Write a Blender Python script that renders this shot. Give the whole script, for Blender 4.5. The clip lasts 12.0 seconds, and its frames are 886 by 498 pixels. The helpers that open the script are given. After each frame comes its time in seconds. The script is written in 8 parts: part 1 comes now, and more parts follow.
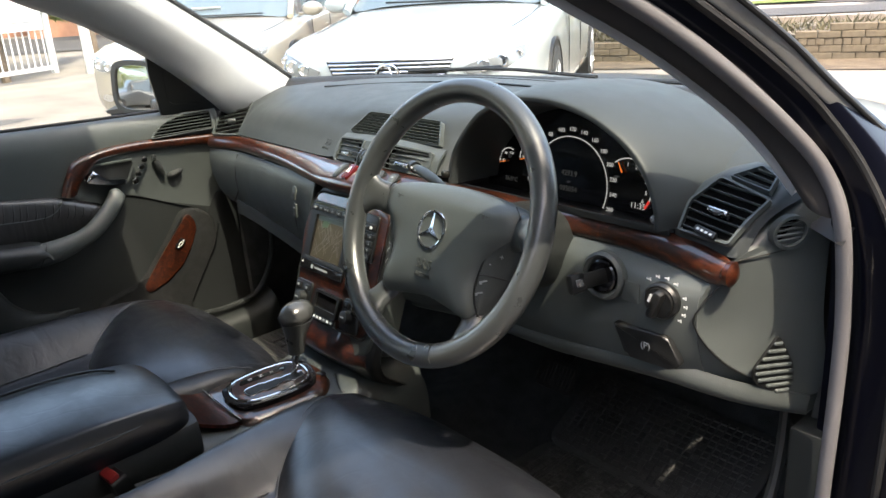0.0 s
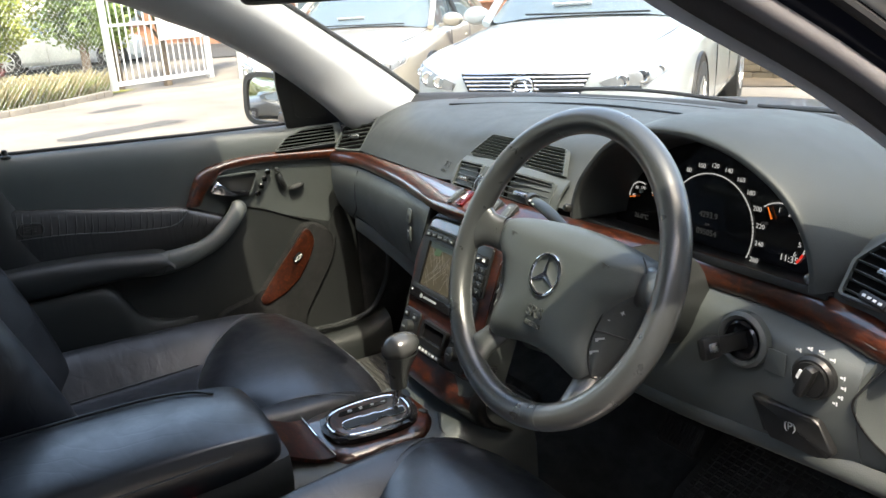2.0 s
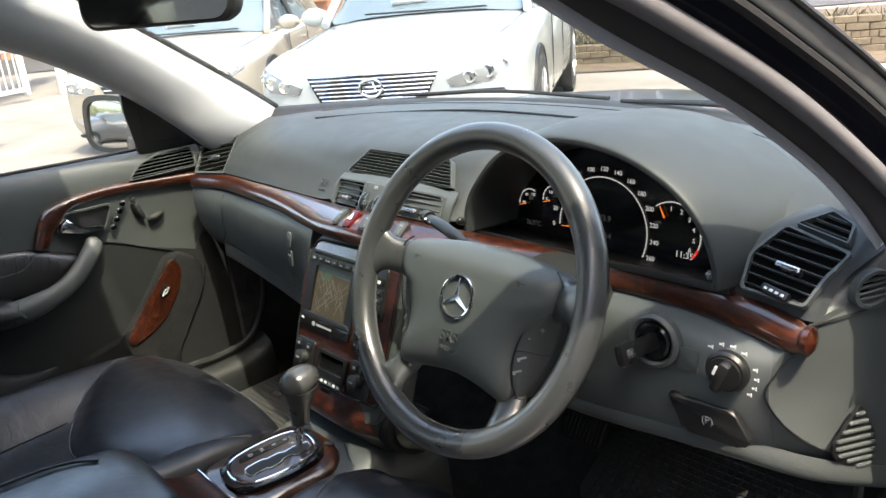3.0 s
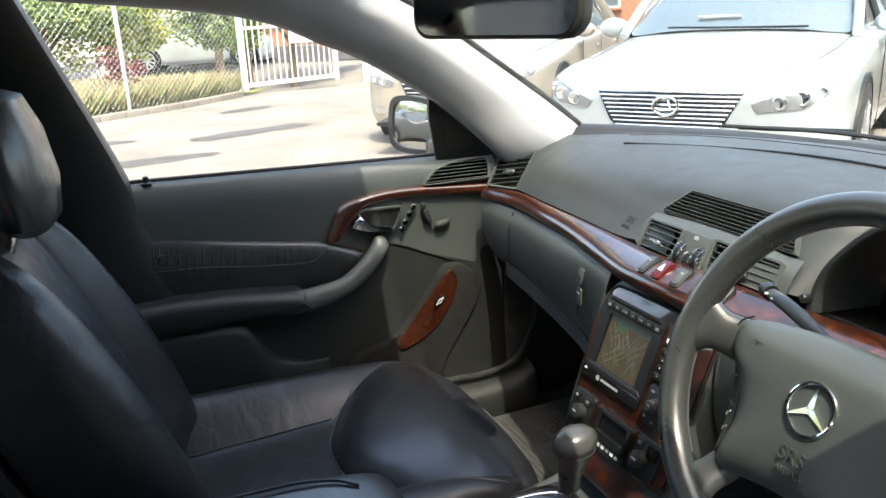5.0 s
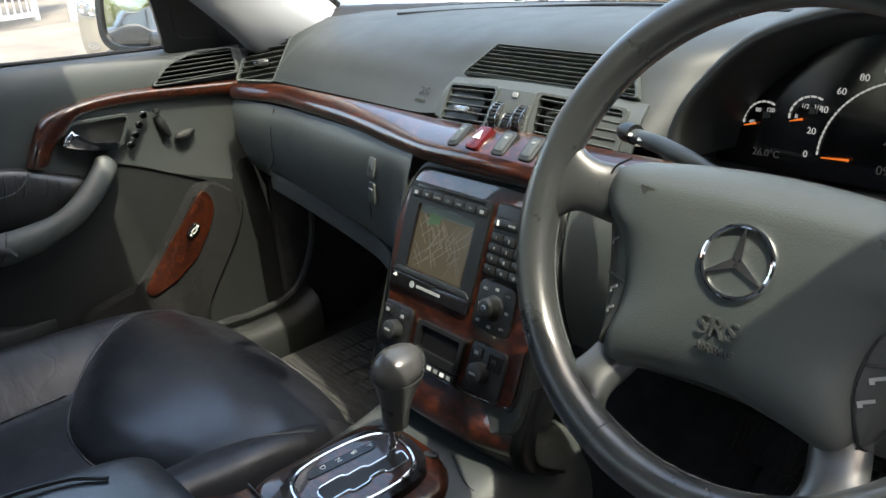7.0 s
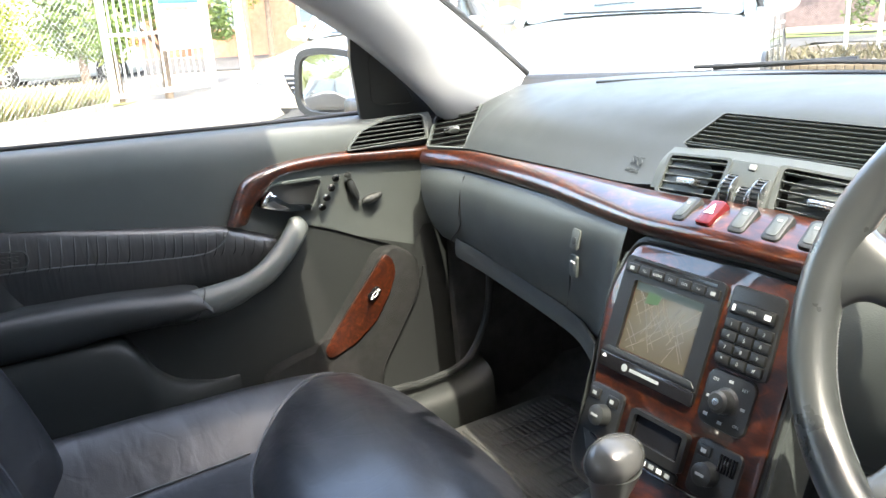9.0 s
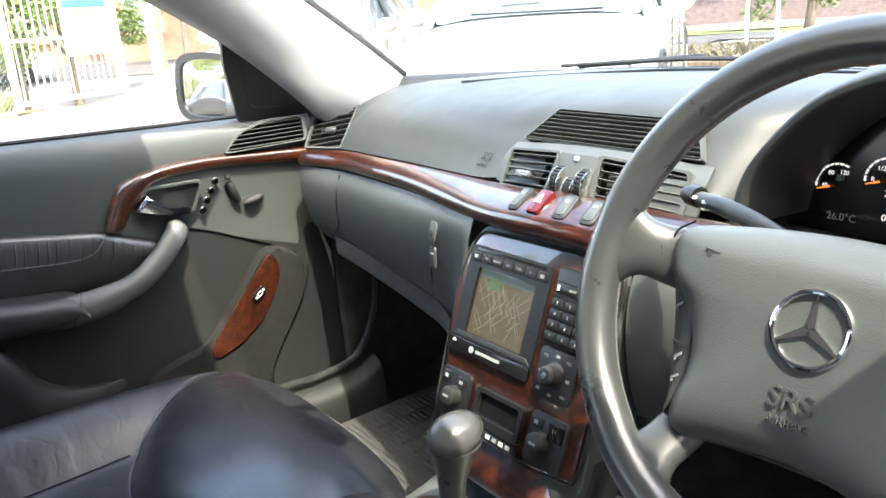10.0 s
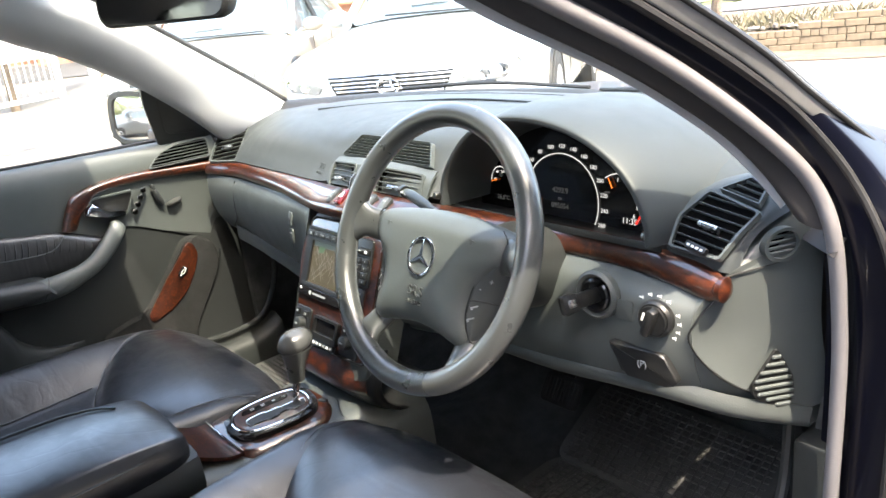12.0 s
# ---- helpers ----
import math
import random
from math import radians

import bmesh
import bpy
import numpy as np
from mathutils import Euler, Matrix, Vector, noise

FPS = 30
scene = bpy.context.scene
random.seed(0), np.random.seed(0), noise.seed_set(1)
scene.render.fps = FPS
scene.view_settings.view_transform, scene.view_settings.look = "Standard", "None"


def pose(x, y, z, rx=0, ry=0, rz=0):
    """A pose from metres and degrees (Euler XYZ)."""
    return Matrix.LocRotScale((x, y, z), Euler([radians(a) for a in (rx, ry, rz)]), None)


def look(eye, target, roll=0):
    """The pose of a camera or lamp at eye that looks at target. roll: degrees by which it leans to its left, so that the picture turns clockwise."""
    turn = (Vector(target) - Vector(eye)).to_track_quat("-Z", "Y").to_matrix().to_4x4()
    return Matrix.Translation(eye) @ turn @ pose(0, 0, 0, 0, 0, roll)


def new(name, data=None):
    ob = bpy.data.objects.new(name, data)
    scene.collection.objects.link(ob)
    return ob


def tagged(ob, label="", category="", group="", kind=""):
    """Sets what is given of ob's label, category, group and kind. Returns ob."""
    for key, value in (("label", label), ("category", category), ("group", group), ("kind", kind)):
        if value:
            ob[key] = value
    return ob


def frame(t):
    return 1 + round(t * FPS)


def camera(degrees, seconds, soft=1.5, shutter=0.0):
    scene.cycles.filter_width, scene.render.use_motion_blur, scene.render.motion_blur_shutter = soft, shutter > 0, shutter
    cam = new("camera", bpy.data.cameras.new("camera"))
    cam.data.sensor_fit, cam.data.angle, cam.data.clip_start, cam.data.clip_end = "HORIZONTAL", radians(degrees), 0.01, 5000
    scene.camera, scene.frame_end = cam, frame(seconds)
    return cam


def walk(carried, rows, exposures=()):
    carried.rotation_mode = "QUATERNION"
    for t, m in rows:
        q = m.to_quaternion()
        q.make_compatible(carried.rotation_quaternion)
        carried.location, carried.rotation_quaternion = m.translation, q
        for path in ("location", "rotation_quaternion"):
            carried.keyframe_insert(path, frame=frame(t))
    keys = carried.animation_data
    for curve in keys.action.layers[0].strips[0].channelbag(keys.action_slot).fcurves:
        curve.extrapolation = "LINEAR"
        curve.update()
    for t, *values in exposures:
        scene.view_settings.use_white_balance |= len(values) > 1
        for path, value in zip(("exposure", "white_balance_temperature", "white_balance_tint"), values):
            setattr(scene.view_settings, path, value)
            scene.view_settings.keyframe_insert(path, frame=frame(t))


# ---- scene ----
# The car stands with its centre line on x = 0, nose towards +y, ground at z = 0.
cam = camera(58.5, 12.0)
PATH = [
    (0, (1.148, -0.633, 1.216), (-0.295, 0.587, 0.561), -3.5),
    (0.5, (1.137, -0.562, 1.202), (-0.388, 0.546, 0.535), -1.6),
    (1, (1.098, -0.535, 1.199), (-0.538, 0.416, 0.553), -4.1),
    (1.5, (1.084, -0.545, 1.223), (-0.571, 0.396, 0.61), -4.6),
    (2, (1.078, -0.55, 1.222), (-0.563, 0.415, 0.608), -3.3),
    (2.5, (1.049, -0.574, 1.243), (-0.43, 0.605, 0.595), -7.0),
    (2.7, (1.031, -0.575, 1.244), (-0.381, 0.684, 0.593), -5.5),
    (4.3, (0.875, -0.494, 1.273), (-0.744, 0.536, 0.71), -3.2),
    (4.5, (0.853, -0.506, 1.271), (-0.821, 0.43, 0.706), -2.9),
    (5, (0.841, -0.541, 1.261), (-0.926, 0.186, 0.671), -2.5),
    (5.5, (0.881, -0.534, 1.246), (-0.807, 0.346, 0.636), -1.7),
    (6, (0.882, -0.509, 1.251), (-0.688, 0.588, 0.673), -2.5),
    (6.5, (0.75, -0.471, 1.184), (-0.675, 0.787, 0.562), -2.6),
    (7, (0.615, -0.462, 1.115), (-0.787, 0.748, 0.359), -2.9),
    (7.2, (0.598, -0.469, 1.099), (-0.83, 0.673, 0.286), -3.2),
    (8.8, (0.529, -0.491, 1.098), (-1.082, 0.537, 0.505), -2.9),
    (9, (0.523, -0.499, 1.109), (-1.124, 0.477, 0.531), -3.5),
    (9.5, (0.536, -0.503, 1.1), (-1.146, 0.421, 0.534), -3.5),
    (10, (0.614, -0.45, 1.108), (-0.934, 0.672, 0.521), -4.0),
    (10.5, (0.772, -0.477, 1.159), (-0.749, 0.66, 0.53), -3.9),
    (11, (0.961, -0.577, 1.218), (-0.509, 0.602, 0.547), -3.4),
    (11.5, (1.068, -0.649, 1.222), (-0.369, 0.567, 0.547), -5.9),
    (12, (1.159, -0.599, 1.236), (-0.31, 0.6, 0.598), -6.4),
]
walk(cam, [(t, look(eye, target, roll)) for t, eye, target, roll in PATH],
     [(0, 3.03, 7500, 11), (2.7, 3.15, 7450, 11), (4.3, 3.1, 7400, 11), (6.0, 3.05, 7300, 10), (7.0, 3.05, 7250, 10), (8.8, 4.25, 7250, 12), (9.5, 4.25, 7300, 12), (10.5, 4.12, 7350, 12), (12, 4.1, 7450, 12)])


# ---- world and sun ----
SUN_ELEV, SUN_AZ = radians(61), radians(100)   # azimuth: where the sun stands, counted from +y towards +x
world = bpy.data.worlds.new("sky")
scene.world = world
world.use_nodes = True
wn = world.node_tree
sky = wn.nodes.new("ShaderNodeTexSky")
sky.sky_type, sky.sun_disc = 'NISHITA', False
sky.sun_elevation, sky.sun_rotation = SUN_ELEV, SUN_AZ
sky.air_density, sky.dust_density, sky.ozone_density = 1.0, 3.0, 1.0
wn.links.new(sky.outputs[0], wn.nodes["Background"].inputs[0])
wn.nodes["Background"].inputs[1].default_value = 0.15
sun_data = bpy.data.lights.new("sun", 'SUN')
sun_data.energy, sun_data.angle, sun_data.color = 1.15, radians(0.6), (1.0, 0.95, 0.87)
sun = new("sun", sun_data)
sun_dir = Vector((math.sin(SUN_AZ) * math.cos(SUN_ELEV), math.cos(SUN_AZ) * math.cos(SUN_ELEV), math.sin(SUN_ELEV)))
sun.matrix_world = look(sun_dir * 40, (0, 0, 0))


# ---- materials ----
def shader(name, base, rough=0.5, metal=0.0, coat=0.0, coat_rough=0.05, spec=0.5):
    m = bpy.data.materials.new(name)
    m.use_nodes = True
    p = m.node_tree.nodes["Principled BSDF"]
    p.inputs["Base Color"].default_value = (*base, 1)
    p.inputs["Roughness"].default_value = rough
    p.inputs["Metallic"].default_value = metal
    p.inputs["Coat Weight"].default_value = coat
    p.inputs["Coat Roughness"].default_value = coat_rough
    p.inputs["Specular IOR Level"].default_value = spec
    return m, m.node_tree, p


def node(nt, kind, **values):
    n = nt.nodes.new(kind)
    for k, v in values.items():
        n.inputs[k].default_value = v
    return n


def coords(nt, scale=(1, 1, 1), turn=(0, 0, 0)):
    tc = nt.nodes.new("ShaderNodeTexCoord")
    mp = nt.nodes.new("ShaderNodeMapping")
    mp.inputs["Scale"].default_value = scale
    mp.inputs["Rotation"].default_value = turn
    nt.links.new(tc.outputs["Object"], mp.inputs[0])
    return mp.outputs[0]


def ramp(nt, src, stops):
    r = nt.nodes.new("ShaderNodeValToRGB")
    el = r.color_ramp.elements
    while len(el) < len(stops):
        el.new(0.5)
    for e, (pos, c) in zip(el, stops):
        e.position = pos
        e.color = (*c, 1) if len(c) == 3 else c
    nt.links.new(src, r.inputs[0])
    return r.outputs[0]


def noise_tex(nt, vec, scale, detail=4.0, rough=0.55, distortion=0.0):
    n = node(nt, "ShaderNodeTexNoise", Scale=scale, Detail=detail, Roughness=rough, Distortion=distortion)
    nt.links.new(vec, n.inputs["Vector"])
    return n.outputs["Fac"]


def bump(nt, p, height, strength, dist, before=None):
    b = node(nt, "ShaderNodeBump", Strength=strength, Distance=dist)
    nt.links.new(height, b.inputs["Height"])
    if before is not None:
        nt.links.new(before.outputs[0], b.inputs["Normal"])
    nt.links.new(b.outputs[0], p.inputs["Normal"])
    return b


def mapped(nt, src, lo, hi, to_lo=0.0, to_hi=1.0):
    r = node(nt, "ShaderNodeMapRange")
    for i, v in zip((1, 2, 3, 4), (lo, hi, to_lo, to_hi)):
        r.inputs[i].default_value = v
    nt.links.new(src, r.inputs[0])
    return r.outputs[0]


def soft_plastic(name, base, rough=0.45, grain=650.0, depth=0.0003, wear=0.06, spec=0.5):
    """Moulded interior plastic with a fine leather grain, faint smears and dust."""
    m, nt, p = shader(name, base, rough, spec=spec)
    v = coords(nt)
    big = noise_tex(nt, v, 9.0, 5)
    dark, light = [c * (1 - wear) for c in base], [c * (1 + wear * 1.6) for c in base]
    nt.links.new(ramp(nt, big, [(0.3, dark), (0.7, light)]), p.inputs["Base Color"])
    nt.links.new(mapped(nt, noise_tex(nt, v, 23.0, 6), 0.3, 0.7, rough - 0.03, rough + 0.05), p.inputs["Roughness"])
    cells = node(nt, "ShaderNodeTexVoronoi", Scale=grain)
    nt.links.new(v, cells.inputs["Vector"])
    bump(nt, p, cells.outputs["Distance"], 0.35, depth)
    return m


def leather(name, base, rough=0.38, creases=1.0, gather=(8, 22, 13), depth=0.0035, coat=0.75):
    m, nt, p = shader(name, base, rough, coat=coat, coat_rough=0.27, spec=0.6)
    v = coords(nt)
    nt.links.new(ramp(nt, noise_tex(nt, v, 7.0, 6), [(0.3, [c * 0.8 for c in base]), (0.72, [c * 1.35 for c in base])]), p.inputs["Base Color"])
    nt.links.new(mapped(nt, noise_tex(nt, v, 31.0, 5), 0.3, 0.7, rough - 0.06, rough + 0.13), p.inputs["Roughness"])
    cells = node(nt, "ShaderNodeTexVoronoi", Scale=520.0)
    nt.links.new(v, cells.inputs["Vector"])
    b = bump(nt, p, cells.outputs["Distance"], 0.22 * min(1.0, 0.15 + creases), 0.0004)
    long_creases = noise_tex(nt, coords(nt, gather), 1.0, 2, 0.45, 0.5)
    b = bump(nt, p, long_creases, 0.75 * creases, depth, b)
    wrinkle = noise_tex(nt, coords(nt, (30, 75, 45)), 1.0, 2, 0.5, 0.6)
    b = bump(nt, p, wrinkle, 0.15 * creases, 0.0015, b)
    # sharp fold lines, far apart
    folds = node(nt, "ShaderNodeTexWave", Scale=2.2, Distortion=14.0, Detail=2.0)
    folds.inputs["Detail Scale"].default_value = 1.6
    nt.links.new(coords(nt, (3.0, 2.2, 3.0), (0.3, 0.2, 0.9)), folds.inputs["Vector"])
    bump(nt, p, mapped(nt, folds.outputs["Fac"], 0.0, 0.10), 0.09 * creases, 0.0016, b)
    return m


def burl_wood(name):
    """Lacquered burr walnut: dark swirls over red-brown under a clear coat."""
    m, nt, p = shader(name, (0.12, 0.03, 0.012), 0.35, coat=1.0, coat_rough=0.03)
    p.inputs["Coat IOR"].default_value = 1.6
    v = coords(nt, (0.6, 1.3, 1.3))
    swirl = noise_tex(nt, v, 46.0, 9, 0.66, 1.4)
    fine = noise_tex(nt, v, 90.0, 6, 0.6, 1.0)
    mixer = nt.nodes.new("ShaderNodeMath")
    mixer.operation = 'MULTIPLY_ADD'
    mixer.inputs[1].default_value = 0.3
    nt.links.new(fine, mixer.inputs[0])
    nt.links.new(swirl, mixer.inputs[2])
    nt.links.new(ramp(nt, mixer.outputs[0], [(0.44, (0.005, 0.0016, 0.0012)), (0.60, (0.020, 0.0045, 0.0017)), (0.76, (0.058, 0.013, 0.0035)), (0.94, (0.15, 0.042, 0.010))]), p.inputs["Base Color"])
    return m


def metal(name, base, rough, bumpy=0.0):
    m, nt, p = shader(name, base, rough, 1.0)
    v = coords(nt)
    nt.links.new(mapped(nt, noise_tex(nt, v, 60.0, 5), 0.3, 0.7, max(rough - 0.03, 0.02), rough + 0.06), p.inputs["Roughness"])
    return m


def paint(name, base, flake=0.0, rough=0.3, coat=1.0):
    m, nt, p = shader(name, base, rough, flake, coat=coat, coat_rough=0.03, spec=0.5 * coat)
    v = coords(nt)
    nt.links.new(ramp(nt, noise_tex(nt, v, 2.5, 6), [(0.3, [c * 0.93 for c in base]), (0.7, [min(c * 1.05, 1) for c in base])]), p.inputs["Base Color"])
    return m


def clear_glass(name, tint=(1, 1, 1), rough=0.0):
    m, nt, p = shader(name, tint, rough)
    p.inputs["Transmission Weight"].default_value = 1.0
    p.inputs["IOR"].default_value = 1.45
    return m


def pane_glass(name, tint=(0.80, 0.84, 0.82), gloss=0.08):
    """Thin window glass: see-through with a weak reflection and a film of dust."""
    m = bpy.data.materials.new(name)
    m.use_nodes = True
    nt = m.node_tree
    nt.nodes.remove(nt.nodes["Principled BSDF"])
    clear = node(nt, "ShaderNodeBsdfTransparent")
    clear.inputs[0].default_value = (*tint, 1)
    shine = node(nt, "ShaderNodeBsdfGlossy", Roughness=0.02)
    a = nt.nodes.new("ShaderNodeMixShader")
    a.inputs[0].default_value = 0.05
    nt.links.new(clear.outputs[0], a.inputs[1])
    nt.links.new(shine.outputs[0], a.inputs[2])
    film = node(nt, "ShaderNodeBsdfDiffuse")
    film.inputs[0].default_value = (0.8, 0.8, 0.78, 1)
    b = nt.nodes.new("ShaderNodeMixShader")
    nt.links.new(mapped(nt, noise_tex(nt, coords(nt), 3.0, 6), 0.35, 0.75, gloss * 0.4, gloss), b.inputs[0])
    nt.links.new(a.outputs[0], b.inputs[1])
    nt.links.new(film.outputs[0], b.inputs[2])
    nt.links.new(b.outputs[0], nt.nodes["Material Output"].inputs[0])
    return m


def plain(name, base, rough=0.5, **more):
    m, nt, p = shader(name, base, rough, **more)
    v = coords(nt)
    nt.links.new(ramp(nt, noise_tex(nt, v, 40.0, 5), [(0.3, [c * 0.9 for c in base]), (0.7, [min(1, c * 1.1) for c in base])]), p.inputs["Base Color"])
    return m


def glowing(name, colour, strength):
    m, nt, p = shader(name, (0.02, 0.02, 0.02), 0.4)
    p.inputs["Emission Color"].default_value = (*colour, 1)
    p.inputs["Emission Strength"].default_value = strength
    return m


def ground_mat(name, lo, hi, scale, grit=60.0, rough=0.9, strength=0.5):
    m, nt, p = shader(name, lo, rough, spec=0.25)
    v = coords(nt)
    a = noise_tex(nt, v, scale, 8, 0.6)
    nt.links.new(ramp(nt, a, [(0.32, lo), (0.68, hi)]), p.inputs["Base Color"])
    bump(nt, p, noise_tex(nt, v, grit, 6, 0.7), strength, 0.01)
    return m


GREY = soft_plastic("grey_plastic", (0.059, 0.068, 0.066))
GREY_TOP = soft_plastic("dash_top_plastic", (0.040, 0.046, 0.047), 0.46, 650, 0.0003, 0.06, 0.30)
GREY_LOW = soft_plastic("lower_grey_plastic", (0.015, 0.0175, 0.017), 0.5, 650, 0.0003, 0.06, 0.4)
GREY_MID = soft_plastic("console_grey_plastic", (0.048, 0.055, 0.053), 0.45)
GREY_DARK = soft_plastic("dark_grey_plastic", (0.017, 0.019, 0.019), 0.46)
BLACK = soft_plastic("black_plastic", (0.008, 0.0085, 0.0085), 0.38, 600, 0.0004)
GLOSS_BLACK = plain("gloss_black", (0.008, 0.008, 0.009), 0.12)
PILLAR = soft_plastic("pillar_cloth", (0.385, 0.395, 0.405), 0.85, 900, 0.0008, 0.04)
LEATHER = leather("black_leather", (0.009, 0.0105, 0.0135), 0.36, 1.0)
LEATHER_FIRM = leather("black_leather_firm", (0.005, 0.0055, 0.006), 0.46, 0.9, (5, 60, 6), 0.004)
# darker, duller copy of the seat leather, with shade put into its colour
LEATHER_SHADED = leather("black_leather_shaded", (0.0065, 0.0075, 0.0100), 0.46, 1.4, (8, 22, 13), 0.0035, 0.2)
WHEEL_SKIN = leather("wheel_leather", (0.034, 0.038, 0.038), 0.31, 0.04)
WOOD = burl_wood("burr_walnut")
CHROME = metal("chrome", (0.82, 0.83, 0.84), 0.06)
DARK_METAL = metal("dark_metal", (0.16, 0.165, 0.17), 0.16)
SATIN = metal("satin_chrome", (0.55, 0.56, 0.57), 0.25)
RUBBER = plain("rubber", (0.012, 0.012, 0.012), 0.62)
CARPET = ground_mat("carpet", (0.060, 0.062, 0.061), (0.105, 0.108, 0.106), 25, 500, 0.95, 0.9)
MAT_RUBBER = plain("rubber_mat", (0.055, 0.055, 0.052), 0.5)
POCKET = ground_mat("pocket_felt", (0.011, 0.012, 0.012), (0.018, 0.019, 0.019), 60, 700, 0.9, 0.6)
SEAM = plain("stitching", (0.060, 0.066, 0.072), 0.6)
WHEEL_THREAD = plain("wheel_thread", (0.13, 0.14, 0.145), 0.6)
PRINT = plain("white_print", (0.75, 0.76, 0.74), 0.6)
PRINT_DIM = plain("grey_print", (0.25, 0.27, 0.27), 0.6)
EMBOSS = plain("embossed_grey", (0.046, 0.050, 0.048), 0.45)
DIAL_WHITE = glowing("dial_white", (0.9, 0.95, 1.0), 0.06)
DIAL_DIM = glowing("dial_dim", (0.6, 0.65, 0.7), 0.007)
NEEDLE = glowing("needle_orange", (1.0, 0.22, 0.03), 0.10)
RED_MARK = glowing("red_mark", (1.0, 0.03, 0.02), 0.08)
RED = plain("red_plastic", (0.085, 0.008, 0.009), 0.25)
BUCKLE_RED = plain("buckle_red_plastic", (0.30, 0.022, 0.020), 0.35)
GLASS = pane_glass("window_glass")
SCREEN_GLASS = pane_glass("windscreen_glass", (0.70, 0.745, 0.73), 0.09)
# silver darkened to stand in for the dark cabin it would reflect
DARK_MIRROR = metal("dark_reflection_mirror", (0.10, 0.105, 0.11), 0.02)
MIRROR = metal("mirror_silver", (0.52, 0.53, 0.53), 0.01)
# near-black, without gloss: paints the shade of deep vents on to shallow sheets
DUCT_SHADE = plain("duct_shade_black", (0.0012, 0.0012, 0.0012), 0.9, spec=0.05)
NAVY = paint("navy_paint", (0.002, 0.0024, 0.006), 0.0, 0.3, 0.35)
WHITE_CAR = paint("pearl_silver_paint", (0.43, 0.47, 0.475), 0.3, 0.34)
GOLD_CAR = paint("champagne_paint", (0.38, 0.345, 0.285), 0.3, 0.34)
LAMP_GLASS = pane_glass("lamp_glass", (0.95, 0.97, 0.98), 0.02)
TYRE = plain("tyre", (0.02, 0.02, 0.02), 0.8)
ALLOY = metal("alloy", (0.62, 0.63, 0.64), 0.3)
# opaque panes whose blue-grey base paints in the reflected sky
SKY_GLASS = plain("sky_toned_glass", (0.10, 0.135, 0.155), 0.05, coat=1.0)


# ---- mesh tools ----
def part(name, bm, material, parent=None, label="", angle=35, flip=False):
    """Links a bmesh as one mesh object, under a thing or a part of it."""
    bmesh.ops.recalc_face_normals(bm, faces=bm.faces)
    me = bpy.data.meshes.new(name)
    bm.to_mesh(me)
    bm.free()
    me.materials.append(material)
    for f in me.polygons:
        f.use_smooth = True
    me.set_sharp_from_angle(angle=radians(angle))
    ob = new(name, me)
    if parent is not None:
        join(ob, parent)
    if label:
        ob["label"] = label
    return ob


PLACES = {}


def join(ob, parent):
    ob.parent = parent
    ob.matrix_parent_inverse = Matrix.Translation(-PLACES.get(parent.name, Vector((0, 0, 0)))) if parent.parent is None else Matrix.Identity(4)


def thing(name, base, label, category, group="", kind=""):
    """An Empty at the thing's base, that parents its parts; the parts are built in world metres."""
    ob = new(name)
    ob.empty_display_size = 0.05
    ob.location = base
    PLACES[ob.name] = Vector(base)
    return tagged(ob, label, category, group, kind)


def solo(name, bm, material, label, category, group="", kind="", angle=35):
    return tagged(part(name, bm, material, None, label, angle), label, category, group, kind)


def curve(pts, n):
    """n points along a smooth line through pts."""
    P = [Vector(p) for p in pts]
    if len(P) == 2:
        return [P[0].lerp(P[1], i / (n - 1)) for i in range(n)]
    out = []
    for i in range(n):
        s = i / (n - 1) * (len(P) - 1)
        k = min(int(s), len(P) - 2)
        u = s - k
        p1, p2 = P[k], P[k + 1]
        p0 = P[k - 1] if k > 0 else p1 * 2 - p2
        p3 = P[k + 2] if k + 2 < len(P) else p2 * 2 - p1
        out.append(0.5 * ((2 * p1) + (p2 - p0) * u + (2 * p0 - 5 * p1 + 4 * p2 - p3) * u * u + (3 * p1 - p0 - 3 * p2 + p3) * u ** 3))
    return out


def loop(pts, n):
    """n points round a smooth closed line through pts."""
    P = [Vector(p) for p in pts]
    m = len(P)
    out = []
    for i in range(n):
        s = i / n * m
        k = int(s)
        u = s - k
        p0, p1, p2, p3 = P[(k - 1) % m], P[k % m], P[(k + 1) % m], P[(k + 2) % m]
        out.append(0.5 * ((2 * p1) + (p2 - p0) * u + (2 * p0 - 5 * p1 + 4 * p2 - p3) * u * u + (3 * p1 - p0 - 3 * p2 + p3) * u ** 3))
    return out


CABIN = Vector((0.0, -0.35, 0.98))


